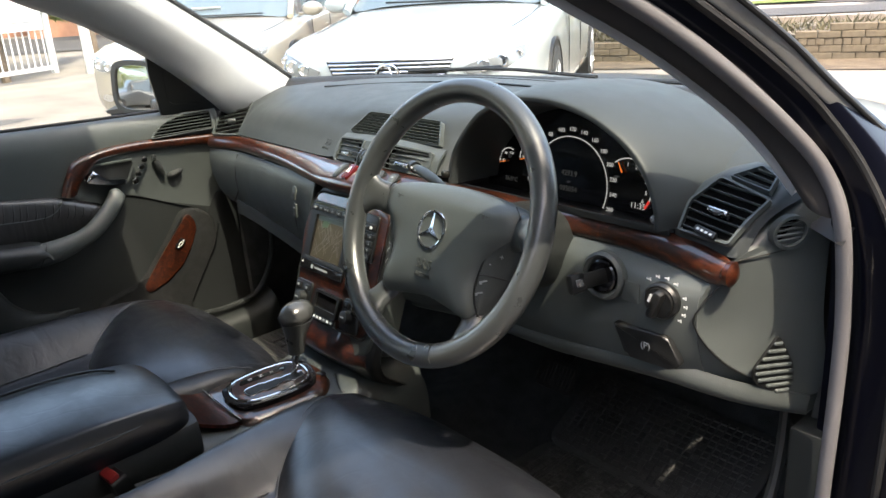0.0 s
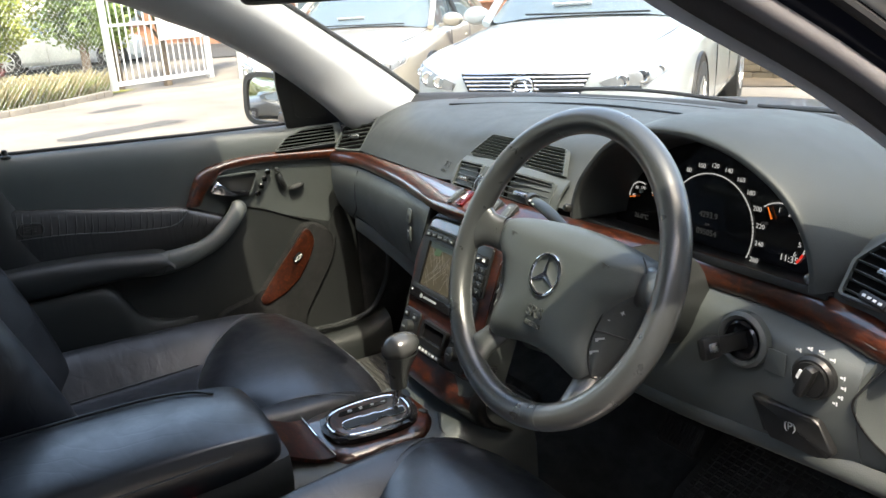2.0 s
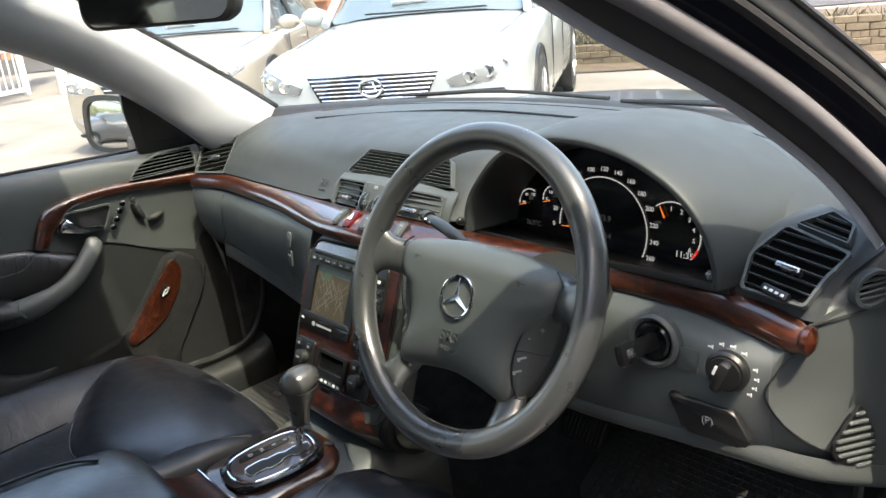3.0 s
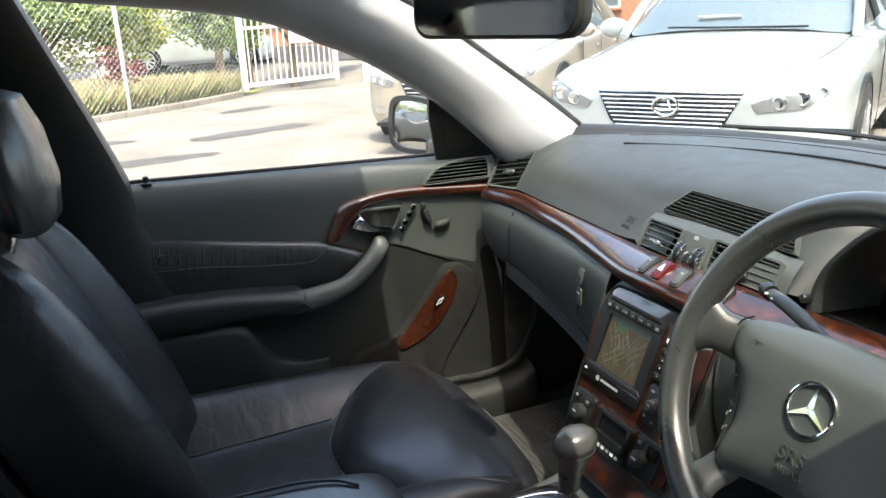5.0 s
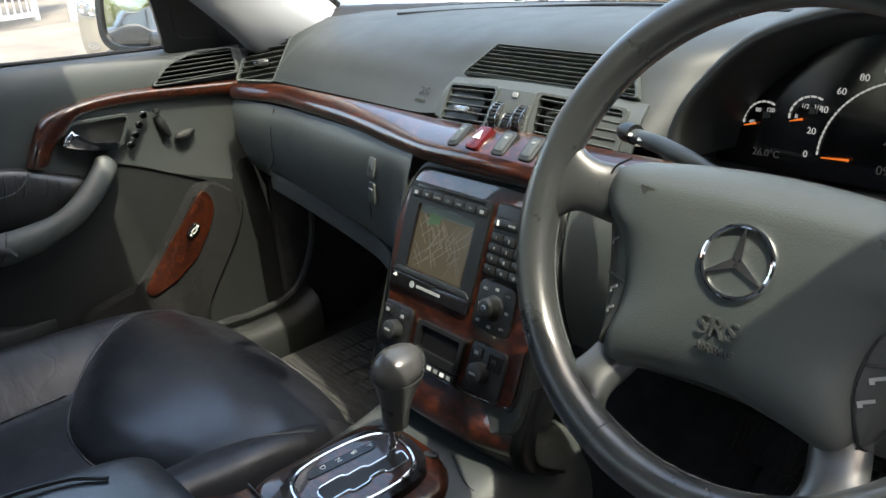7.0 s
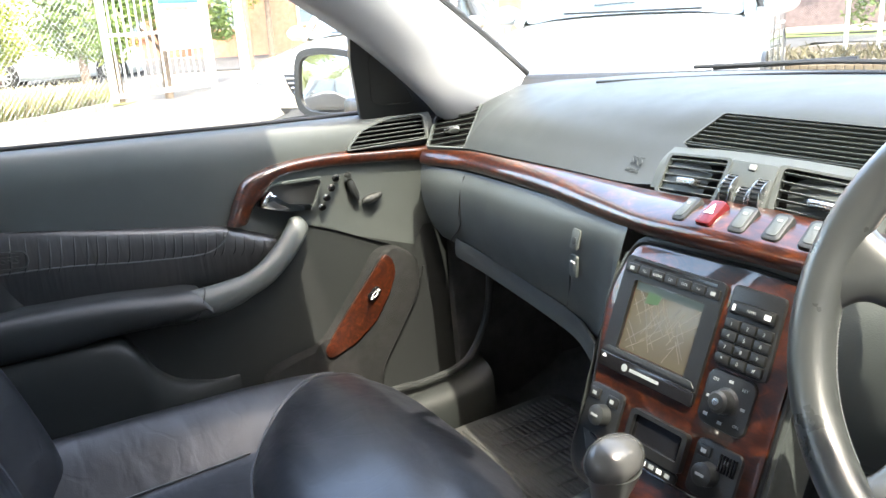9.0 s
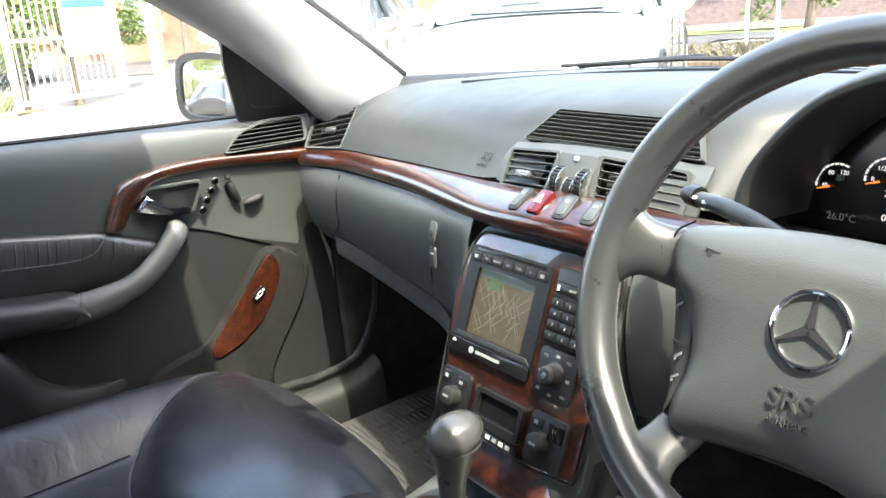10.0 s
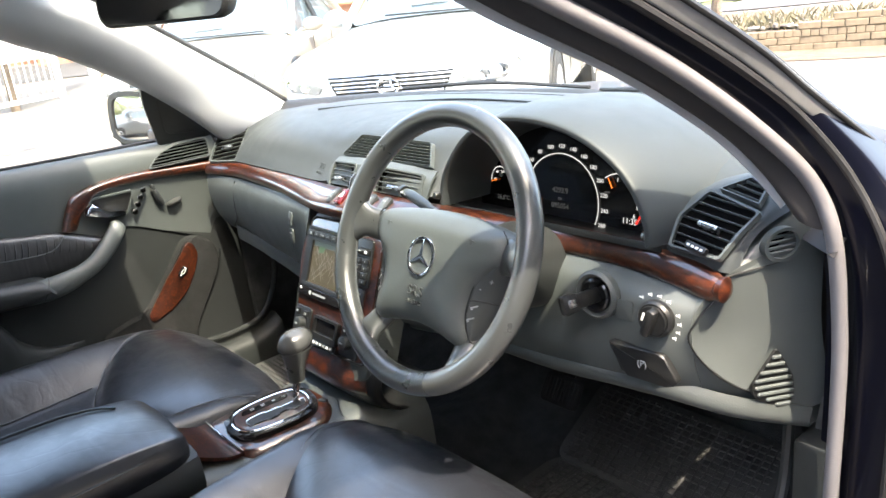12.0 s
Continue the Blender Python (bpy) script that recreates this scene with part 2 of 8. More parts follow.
def sheet(rows, nu=24, nv=16, thick=0.0, flip=False):
    """A smooth surface through rows of points; a thickness goes to the side away from the cabin."""
    lines = [curve(r, nv) for r in rows]
    cols = [curve([l[j] for l in lines], nu) for j in range(nv)]
    bm = bmesh.new()
    grid = [[bm.verts.new(cols[j][i]) for j in range(nv)] for i in range(nu)]
    for i in range(nu - 1):
        for j in range(nv - 1):
            bm.faces.new((grid[i][j], grid[i + 1][j], grid[i + 1][j + 1], grid[i][j + 1]))
    if thick:
        bm.normal_update()
        sign = 1 if sum(f.normal.dot(f.calc_center_median() - CABIN) * f.calc_area() for f in bm.faces) > 0 else -1
        back = [[bm.verts.new(v.co + v.normal * thick * sign) for v in col] for col in grid]
        for i in range(nu - 1):
            for j in range(nv - 1):
                bm.faces.new((back[i][j + 1], back[i + 1][j + 1], back[i + 1][j], back[i][j]))
        for i in range(nu - 1):
            for j in (0, nv - 1):
                bm.faces.new((grid[i][j], grid[i + 1][j], back[i + 1][j], back[i][j]))
        for j in range(nv - 1):
            for i in (0, nu - 1):
                bm.faces.new((grid[i][j], grid[i][j + 1], back[i][j + 1], back[i][j]))
    return bm


def tube(path, radius, seg=12, closed=False, squash=None):
    """A round bar along a line; radius may be a list, squash a (side, up) factor."""
    P = [Vector(p) for p in path]
    n = len(P)
    R = radius if isinstance(radius, (list, tuple)) else [radius] * n
    bm = bmesh.new()
    rings, side = [], None
    for i in range(n):
        a, b = (P[(i - 1) % n], P[(i + 1) % n]) if closed else (P[max(i - 1, 0)], P[min(i + 1, n - 1)])
        d = (b - a).normalized()
        if side is None:
            side = d.cross(Vector((0, 0, 1)))
            if side.length < 0.1:
                side = d.cross(Vector((1, 0, 0)))
        side = (side - d * side.dot(d)).normalized()
        up = side.cross(d)
        sx, sy = squash or (1, 1)
        rings.append([bm.verts.new(P[i] + (side * math.cos(t) * sx + up * math.sin(t) * sy) * R[i]) for t in (2 * math.pi * k / seg for k in range(seg))])
    last = n if closed else n - 1
    for i in range(last):
        r, q = rings[i], rings[(i + 1) % n]
        for k in range(seg):
            bm.faces.new((r[k], r[(k + 1) % seg], q[(k + 1) % seg], q[k]))
    if not closed:
        bm.faces.new(rings[0])
        bm.faces.new(rings[-1])
    return bm


def lathe(profile, m=None, seg=28):
    """A turned shape: (radius, height) pairs about z, then moved by m."""
    bm = bmesh.new()
    rings = []
    for r, h in profile:
        rings.append([bm.verts.new((r * math.cos(2 * math.pi * k / seg), r * math.sin(2 * math.pi * k / seg), h)) for k in range(seg)])
    for a, b in zip(rings, rings[1:]):
        for k in range(seg):
            bm.faces.new((a[k], a[(k + 1) % seg], b[(k + 1) % seg], b[k]))
    bm.faces.new(rings[0])
    bm.faces.new(rings[-1])
    if m is not None:
        bm.transform(m)
    return bm


def box(size, m=None, bevel=0.0, seg=2):
    bm = bmesh.new()
    bmesh.ops.create_cube(bm, size=1.0)
    bm.transform(Matrix.Diagonal((*size, 1)))
    if bevel:
        bmesh.ops.bevel(bm, geom=bm.edges[:], offset=bevel, segments=seg, profile=0.5, affect='EDGES')
    if m is not None:
        bm.transform(m)
    return bm


def prism(outline, depth, m=None, bevel=0.0, seg=2, base=0.0):
    """A plate: an outline in x, y, from z = base up to base + depth, its upper edge bevelled."""
    bm = bmesh.new()
    low = [bm.verts.new((p[0], p[1], base)) for p in outline]
    top = [bm.verts.new((p[0], p[1], base + depth)) for p in outline]
    n = len(outline)
    bm.faces.new(low[::-1])
    bm.faces.new(top)
    for i in range(n):
        bm.faces.new((low[i], low[(i + 1) % n], top[(i + 1) % n], top[i]))
    if bevel:
        rim = [e for e in bm.edges if all(v.co.z > base + depth - 1e-6 for v in e.verts)]
        bmesh.ops.bevel(bm, geom=rim, offset=bevel, segments=seg, profile=0.5, affect='EDGES')
    if m is not None:
        bm.transform(m)
    return bm


def ring_plate(outer, inner, depth, m=None, base=0.0):
    """A plate with a hole: two outlines with the same number of points."""
    bm = bmesh.new()
    n = len(outer)
    o0 = [bm.verts.new((p[0], p[1], base)) for p in outer]
    o1 = [bm.verts.new((p[0], p[1], base + depth)) for p in outer]
    i0 = [bm.verts.new((p[0], p[1], base)) for p in inner]
    i1 = [bm.verts.new((p[0], p[1], base + depth)) for p in inner]
    for k in range(n):
        j = (k + 1) % n
        for a, b in ((o0, o1), (o1, i1), (i1, i0), (i0, o0)):
            bm.faces.new((a[k], a[j], b[j], b[k]))
    if m is not None:
        bm.transform(m)
    return bm


def rounded(w, h, r, n=5, cx=0.0, cy=0.0):
    """The outline of a rectangle with rounded corners."""
    out = []
    for sx, sy, a0 in ((1, 1, 0), (-1, 1, 90), (-1, -1, 180), (1, -1, 270)):
        for k in range(n):
            a = radians(a0 + 90 * k / (n - 1))
            out.append((cx + sx * (w / 2 - r) + r * math.cos(a), cy + sy * (h / 2 - r) + r * math.sin(a)))
    return out


def round_poly(pts, r, n=4):
    """The outline of a polygon with its corners rounded."""
    out = []
    P = [Vector((p[0], p[1])) for p in pts]
    for i, p in enumerate(P):
        a, b = P[i - 1] - p, P[(i + 1) % len(P)] - p
        ra, rb = min(r, a.length * 0.45), min(r, b.length * 0.45)
        s, e = p + a.normalized() * ra, p + b.normalized() * rb
        for k in range(n):
            u = k / (n - 1)
            q = s * (1 - u) ** 2 + p * 2 * u * (1 - u) + e * u * u
            out.append((q.x, q.y))
    return out


def axes(origin, right, up):
    """A frame whose x is right, y is up along a surface, z comes out of it."""
    r = Vector(right).normalized()
    u = Vector(up)
    u = (u - r * u.dot(r)).normalized()
    n = r.cross(u)
    m = Matrix((r, u, n)).transposed().to_4x4()
    m.translation = Vector(origin)
    return m


def merge(*bms):
    out = bmesh.new()
    for b in bms:
        me = bpy.data.meshes.new("tmp")
        b.to_mesh(me)
        b.free()
        out.from_mesh(me)
        bpy.data.meshes.remove(me)
    return out


def text(name, words, m, size, material, parent, depth=0.0004, align='CENTER', shear=0.0):
    """Lettering in the built-in font, as a thin mesh."""
    c = bpy.data.curves.new(name, 'FONT')
    c.body, c.size, c.extrude, c.align_x, c.align_y, c.shear = words, size, depth, align, 'CENTER', shear
    tmp = bpy.data.objects.new(name, c)
    scene.collection.objects.link(tmp)
    bpy.context.view_layer.update()
    me = bpy.data.meshes.new_from_object(tmp.evaluated_get(bpy.context.evaluated_depsgraph_get()))
    bpy.data.objects.remove(tmp)
    bpy.data.curves.remove(c)
    me.name = name
    me.transform(m)
    me.materials.clear()
    me.materials.append(material)
    ob = new(name, me)
    join(ob, parent)
    return ob


def at(m, x, y, z=0.0, turn=0.0):
    return m @ Matrix.Translation((x, y, z)) @ Matrix.Rotation(radians(turn), 4, 'Z')


# ---- dashboard ----
from mathutils.bvhtree import BVHTree

dash = thing("dashboard", (0, 0.45, 0.30), "grey soft-touch car dashboard with burr walnut trim strip", "dashboard")

PAD = [  # x, then (y, z) from the front edge back to the windscreen
    (-0.635, [(0.243, 0.876), (0.262, 0.900), (0.300, 0.930), (0.350, 0.952), (0.400, 0.965), (0.430, 0.970), (0.452, 0.973)]),
    (-0.500, [(0.224, 0.882), (0.242, 0.906), (0.275, 0.940), (0.335, 0.965), (0.420, 0.980), (0.510, 0.982), (0.585, 0.976)]),
    (-0.350, [(0.210, 0.886), (0.230, 0.909), (0.262, 0.945), (0.320, 0.972), (0.430, 0.987), (0.560, 0.988), (0.655, 0.980)]),
    (-0.200, [(0.199, 0.888), (0.222, 0.909), (0.250, 0.940), (0.292, 0.972), (0.400, 0.992), (0.560, 0.992), (0.697, 0.982)]),
    (-0.140, [(0.200, 0.893), (0.222, 0.913), (0.252, 0.944), (0.290, 0.976), (0.395, 0.994), (0.560, 0.994), (0.705, 0.982)]),
    (0.000, [(0.200, 0.905), (0.222, 0.922), (0.256, 0.948), (0.290, 0.982), (0.390, 0.997), (0.560, 0.996), (0.712, 0.982)]),
    (0.140, [(0.210, 0.895), (0.232, 0.918), (0.262, 0.950), (0.300, 0.983), (0.395, 0.999), (0.560, 0.996), (0.705, 0.982)]),
    (0.220, [(0.300, 0.880), (0.310, 0.920), (0.325, 0.955), (0.350, 0.985), (0.420, 1.000), (0.560, 0.996), (0.690, 0.982)]),
    (0.400, [(0.300, 0.870), (0.310, 0.920), (0.325, 0.955), (0.350, 0.985), (0.420, 1.000), (0.540, 0.994), (0.640, 0.980)]),
    (0.560, [(0.285, 0.870), (0.292, 0.905), (0.305, 0.940), (0.340, 0.968), (0.400, 0.982), (0.480, 0.984), (0.555, 0.976)]),
    (0.640, [(0.270, 0.870), (0.280, 0.900), (0.300, 0.925), (0.330, 0.948), (0.370, 0.960), (0.410, 0.968), (0.452, 0.973)]),
    (0.715, [(0.300, 0.880), (0.308, 0.905), (0.318, 0.925), (0.335, 0.940), (0.360, 0.950), (0.385, 0.958), (0.410, 0.964)]),
]
part("upper_pad", sheet([[(x, y, z) for y, z in prof] for x, prof in PAD], 90, 40, 0.012, True), GREY_TOP, dash, "dark grey-green soft dash top")
# the seam of the defroster flap along the top
flap = [(-0.47, 0.40, 0.9815), (-0.30, 0.475, 0.990), (-0.10, 0.515, 0.9985), (0.10, 0.52, 0.9995), (0.30, 0.50, 0.9985), (0.45, 0.455, 0.9935)]
part("defroster_slot", tube(curve(flap, 50), 0.0022, 6), BLACK, dash)

# the long joint before the windscreen
pad_bm = sheet([[(x, y, z) for y, z in prof] for x, prof in PAD], 90, 40)
pad_tree = BVHTree.FromBMesh(pad_bm)
joint = []
for k in range(61):
    x = -0.56 + 1.18 * k / 60
    y = 0.655 - 0.22 * (abs(x) / 0.62) ** 2.2
    spot = pad_tree.ray_cast(Vector((x, y, 1.4)), Vector((0, 0, -1)))[0]
    if spot is not None:
        joint.append(spot + Vector((0, 0, 0.0002)))
pad_bm.free()
part("screen_joint", tube(joint, 0.0016, 6), BLACK, dash)

# walnut strip along the whole width
STRIP = [  # x, top edge (y, z), bottom edge (y, z)
    (-0.712, 0.206, 0.869, 0.198, 0.844), (-0.600, 0.233, 0.876, 0.216, 0.846), (-0.450, 0.217, 0.882, 0.196, 0.852),
    (-0.320, 0.206, 0.885, 0.178, 0.854), (-0.200, 0.196, 0.887, 0.154, 0.853), (-0.100, 0.184, 0.891, 0.130, 0.858),
    (0.000, 0.172, 0.900, 0.119, 0.863), (0.100, 0.180, 0.896, 0.126, 0.862), (0.200, 0.198, 0.891, 0.152, 0.857),
    (0.400, 0.226, 0.887, 0.200, 0.853), (0.530, 0.230, 0.884, 0.212, 0.849), (0.620, 0.222, 0.881, 0.200, 0.846),
    (0.675, 0.210, 0.874, 0.190, 0.841), (0.694, 0.205, 0.868, 0.192, 0.846),
]


def strip_rows(grow=0.0, lift=0.0):
    rows = []
    for x, yt, zt, yb, zb in STRIP:
        my, mz = (yt + yb) / 2, (zt + zb) / 2
        dy, dz = yt - yb, zt - zb
        l = math.hypot(dy, dz)
        ny, nz = -dz / l, dy / l
        rows.append([(x, yt + ny * -0.006, zt + nz * -0.006 + grow), (x, yt - 0.001, zt), (x, yt - dy * 0.48 - 0.002, zt - dz * 0.13), (x, yb + dy * 0.10 - 0.003, zt - dz * 0.52),
                     (x, yb - 0.002, zb + dz * 0.10), (x, yb + ny * -0.006, zb + nz * -0.006 - grow)])
    return rows


part("wood_strip", sheet(strip_rows(), 110, 14, 0.004), WOOD, dash, "lacquered red-brown burr walnut strip")
tip = STRIP[-1]
part("wood_strip_end", merge(lathe([(0.001, -0.004), (0.010, -0.003), (0.0155, 0.002), (0.016, 0.008), (0.010, 0.012), (0.001, 0.013)], axes((0.6925, 0.196, 0.857), (0, 0.4, 0.9), (0, -0.9, 0.4)))), WOOD, dash)

# lower passenger side: glovebox front, its lid and the knee lip
LOW = [
    (-0.715, [(0.200, 0.842), (0.196, 0.810), (0.200, 0.770), (0.214, 0.730), (0.235, 0.700)]),
    (-0.600, [(0.216, 0.843), (0.203, 0.815), (0.203, 0.770), (0.214, 0.725), (0.232, 0.692)]),
    (-0.450, [(0.197, 0.849), (0.183, 0.820), (0.182, 0.770), (0.195, 0.720), (0.216, 0.682)]),
    (-0.300, [(0.176, 0.852), (0.163, 0.825), (0.162, 0.770), (0.176, 0.715), (0.200, 0.672)]),
    (-0.200, [(0.157, 0.855), (0.146, 0.830), (0.146, 0.770), (0.155, 0.710), (0.165, 0.662)]),
    (-0.140, [(0.142, 0.858), (0.131, 0.835), (0.121, 0.770), (0.104, 0.690), (0.080, 0.610)]),
]
part("lower_panel", sheet([[(x, y, z) for y, z in p] for x, p in LOW], 50, 26, 0.01), GREY, dash, "smooth grey lower dash")

part("stack_cheek", sheet([[(x0, y, z) for y, z in LOW[-1][1]] for x0 in (-0.141,)] + [[(-0.132, 0.139, 0.859), (-0.132, 0.129, 0.835), (-0.132, 0.112, 0.770), (-0.131, 0.088, 0.690), (-0.128, 0.062, 0.610)], [(-0.125, 0.137, 0.860), (-0.125, 0.127, 0.835), (-0.125, 0.103, 0.770), (-0.124, 0.074, 0.690), (-0.120, 0.046, 0.610)]], 8, 26), GREY, dash)


def on_low(x, z, out=0.004):
    """A point just proud of the lower panel."""
    for (xa, pa), (xb, pb) in zip(LOW, LOW[1:]):
        if xa <= x <= xb:
            u = (x - xa) / (xb - xa)
            prof = [((1 - u) * a[0] + u * b[0], (1 - u) * a[1] + u * b[1]) for a, b in zip(pa, pb)]
            for (y0, z0), (y1, z1) in zip(prof, prof[1:]):
                if z1 <= z <= z0:
                    w = (z - z0) / (z1 - z0)
                    return (x, y0 + w * (y1 - y0) - out, z)
            return (x, prof[-1][0] - out, z)
    return (x, 0.2 - out, z)


lid_edge = [(-0.592, 0.838), (-0.596, 0.79), (-0.604, 0.755), (-0.598, 0.712), (-0.56, 0.703), (-0.50, 0.701), (-0.40, 0.697), (-0.315, 0.692), (-0.290, 0.70), (-0.262, 0.74), (-0.252, 0.765)]
part("glovebox_seam", tube(curve([on_low(x, z, 0.0) for x, z in lid_edge], 90), 0.0011, 6), BLACK, dash, "dark joint round the glovebox lid")
lock = thing("glovebox_lock", on_low(-0.235, 0.79), "small grey glovebox latch with a key slot", "latch")
lm = axes(on_low(-0.232, 0.815, 0.002), (1, -0.15, 0), (0, 0.25, 1))
part("lock_plate", prism(rounded(0.018, 0.028, 0.004), 0.0026, lm, 0.001), GREY, lock)
part("key_slot", lathe([(0.005, 0.001), (0.005, 0.0032), (0.002, 0.0036)], at(lm, 0, -0.002), 16), GREY_DARK, lock)
lm2 = axes(on_low(-0.236, 0.778, 0.002), (1, -0.15, 0), (0, 0.05, 1))
part("latch_button", prism(rounded(0.018, 0.030, 0.004), 0.0032, lm2, 0.001), GREY, lock)
part("latch_mark", box((0.010, 0.0022, 0.001), at(lm2, 0, 0.006, 0.0034)), PRINT, lock)
lip = [[(x, p[-1][0] - 0.004, p[-1][1] + 0.022), (x, p[-1][0] - 0.006, p[-1][1]), (x, p[-1][0] + 0.006, p[-1][1] - 0.012), (x, p[-1][0] + 0.10, p[-1][1] - 0.006)] for x, p in
       [(x0, [(0, 0), (y0, z0)]) for x0, y0, z0 in ((-0.64, 0.226, 0.693), (-0.55, 0.222, 0.686), (-0.45, 0.213, 0.679), (-0.35, 0.203, 0.671), (-0.27, 0.190, 0.664), (-0.20, 0.160, 0.655))]]
part("knee_lip", sheet(lip, 30, 12, 0.004), GREY, dash, "grey rounded lower edge over the footwell")
part("end_joint", tube(curve([on_low(-0.590, 0.838, 0.001), on_low(-0.592, 0.80, 0.001), on_low(-0.604, 0.75, 0.001), (-0.650, 0.215, 0.71)], 24), 0.0014, 6), BLACK, dash)

# airbag lettering
am = axes((-0.197, 0.2185, 0.9085), (1, -0.16, 0.02), (0, 0.62, 0.78))
text("airbag_lettering", "SRS", at(am, 0, 0.004, 0.001), 0.017, GREY_TOP, dash)
text("airbag_lettering", "AIRBAG", at(am, 0.001, -0.010, 0.001), 0.008, GREY_TOP, dash)

# instrument binnacle
LIP = [(0.197, 0.890), (0.203, 0.925), (0.222, 0.960), (0.268, 1.006), (0.324, 1.030), (0.365, 1.037), (0.424, 1.035), (0.482, 1.021), (0.536, 0.992), (0.570, 0.955), (0.586, 0.915), (0.588, 0.890)]
mid = Vector((0.39, 0.90))


def arch(y_side, y_top, grow, dz=0.0, zmin=0.885):
    out = []
    for x, z in LIP:
        v = (Vector((x, z)) - mid)
        v = v + v.normalized() * grow
        k = max(0.0, min(1.0, (z - 0.89) / 0.14))
        out.append((mid.x + v.x, y_side + (y_top - y_side) * k, max(mid.y + v.y + dz * k, zmin)))
    return out


part("binnacle_hood", sheet([arch(0.292, 0.300, -0.024), arch(0.250, 0.255, -0.014), arch(0.203, 0.206, -0.003), arch(0.196, 0.198, 0.004), arch(0.202, 0.206, 0.010, 0.001), arch(0.240, 0.255, 0.020, -0.002),
                             arch(0.290, 0.330, 0.034, -0.018), arch(0.330, 0.430, 0.060, -0.055)], 40, 60, 0.0), GREY_TOP, dash, "arched grey hood over the instruments")
part("binnacle_shelf", sheet([[(x, 0.300, 0.869), (x, 0.262, 0.874), (x, 0.228, 0.884), (x, 0.214, 0.890), (x, 0.212, 0.880)] for x in (0.175, 0.30, 0.45, 0.60)], 16, 14, 0.004), GREY_DARK, dash)
km = axes((0.577, 0.222, 0.896), (1, 0, 0), (0, 0.3, 1))
part("trip_button", lathe([(0.007, 0), (0.007, 0.008), (0.005, 0.012), (0.001, 0.0125)], km, 16), SATIN, dash)
part("trip_button", lathe([(0.006, 0), (0.006, 0.012), (0.004, 0.015), (0.001, 0.0155)], axes((0.190, 0.200, 0.905), (1, 0, 0), (0, 0.3, 1)), 16), BLACK, dash)

# instrument cluster
cluster = thing("instrument_cluster", (0.385, 0.29, 0.88), "black instrument cluster with white dials and orange needles", "instruments")
cm = axes((0.385, 0.287, 0.94), (1, 0, 0), (0, 0.12, 1))
face = [(-0.185, -0.066), (0.185, -0.066), (0.195, -0.02), (0.175, 0.025), (0.13, 0.062), (0.075, 0.083), (0.0, 0.09), (-0.06, 0.083), (-0.115, 0.058), (-0.16, 0.02), (-0.19, -0.02)]
part("dial_face", prism(face, 0.004, cm, base=-0.006), GLOSS_BLACK, cluster)


def dial(name, cx, cy, r, a0, a1, ticks, width, numbers, size, needle, inner=0.0):
    """An arc of short bars, its figures and the needle; angles from the right, anticlockwise."""
    bars = []
    for k in range(ticks):
        a = radians(a0 + (a1 - a0) * (k + 0.5) / ticks)
        span = radians(abs(a1 - a0)) * r / ticks * 0.78
        bars.append(box((width, span, 0.0008), cm @ Matrix.Translation((cx + r * math.cos(a), cy + r * math.sin(a), 0)) @ Matrix.Rotation(a, 4, 'Z')))
    d = part(name, merge(*bars), DIAL_WHITE, cluster)
    for label, a, rr in numbers:
        text("figure", label, at(cm, cx + rr * math.cos(radians(a)), cy + rr * math.sin(radians(a))), size, DIAL_WHITE, d, 0.0002)
    a = radians(needle)
    part("needle", prism([(inner, -0.0011), (r * 0.93, -0.0005), (r * 0.93, 0.0005), (inner, 0.0011)], 0.001, cm @ Matrix.Translation((cx, cy, 0.002)) @ Matrix.Rotation(a, 4, 'Z')), NEEDLE, d)
    return d


nums = [(str(20 * i), 183 - i * 15.5, 0.0835) for i in range(14)]
dial("speedometer", -0.010, -0.040, 0.0725, 183, -22, 52, 0.0017, nums, 0.0088, 184, 0.042)
dial("temperature_gauge", -0.140, -0.020, 0.020, 190, 62, 9, 0.0018, [("40", 186, 0.012), ("80", 122, 0.013), ("120", 66, 0.0135)], 0.0058, 196, 0.006)
dial("fuel_gauge", -0.095, -0.010, 0.020, 190, 62, 7, 0.0018, [("R", 182, 0.013), ("1/2", 122, 0.012), ("1/1", 62, 0.012)], 0.0060, 196, 0.006)
dial("tachometer", 0.098, -0.028, 0.041, 128, -40, 28, 0.0018, [("1", 95, 0.032), ("2", 68, 0.032), ("3", 42, 0.032), ("4", 17, 0.032), ("5", -8, 0.032), ("6", -32, 0.032)], 0.0085, 118, 0.022)
red = part("red_zone", merge(*[box((0.003, 0.006, 0.0008), cm @ Matrix.Translation((0.098 + 0.041 * math.cos(radians(a)), -0.028 + 0.041 * math.sin(radians(a)), 0.0006)) @ Matrix.Rotation(radians(a), 4, 'Z')) for a in (-26, -36)]), RED_MARK, cluster)
text("readout", "26.0°C", at(cm, -0.132, -0.050), 0.010, DIAL_DIM, cluster, 0.0002)
text("readout", "4293.9", at(cm, -0.011, -0.024), 0.0115, DIAL_DIM, cluster, 0.0002)
text("readout", "KM", at(cm, -0.011, -0.037), 0.005, DIAL_DIM, cluster, 0.0002)
text("readout", "095054", at(cm, -0.011, -0.048), 0.0115, DIAL_DIM, cluster, 0.0002)
text("readout", "11:35", at(cm, 0.118, -0.053), 0.012, DIAL_WHITE, cluster, 0.0002)
for bx, by in ((-0.139, -0.013), (-0.094, -0.003)):
    part("gauge_symbol", merge(box((0.005, 0.006, 0.0006), at(cm, bx, by)), box((0.0015, 0.004, 0.0006), at(cm, bx + 0.0042, by))), PRINT_DIM, cluster)
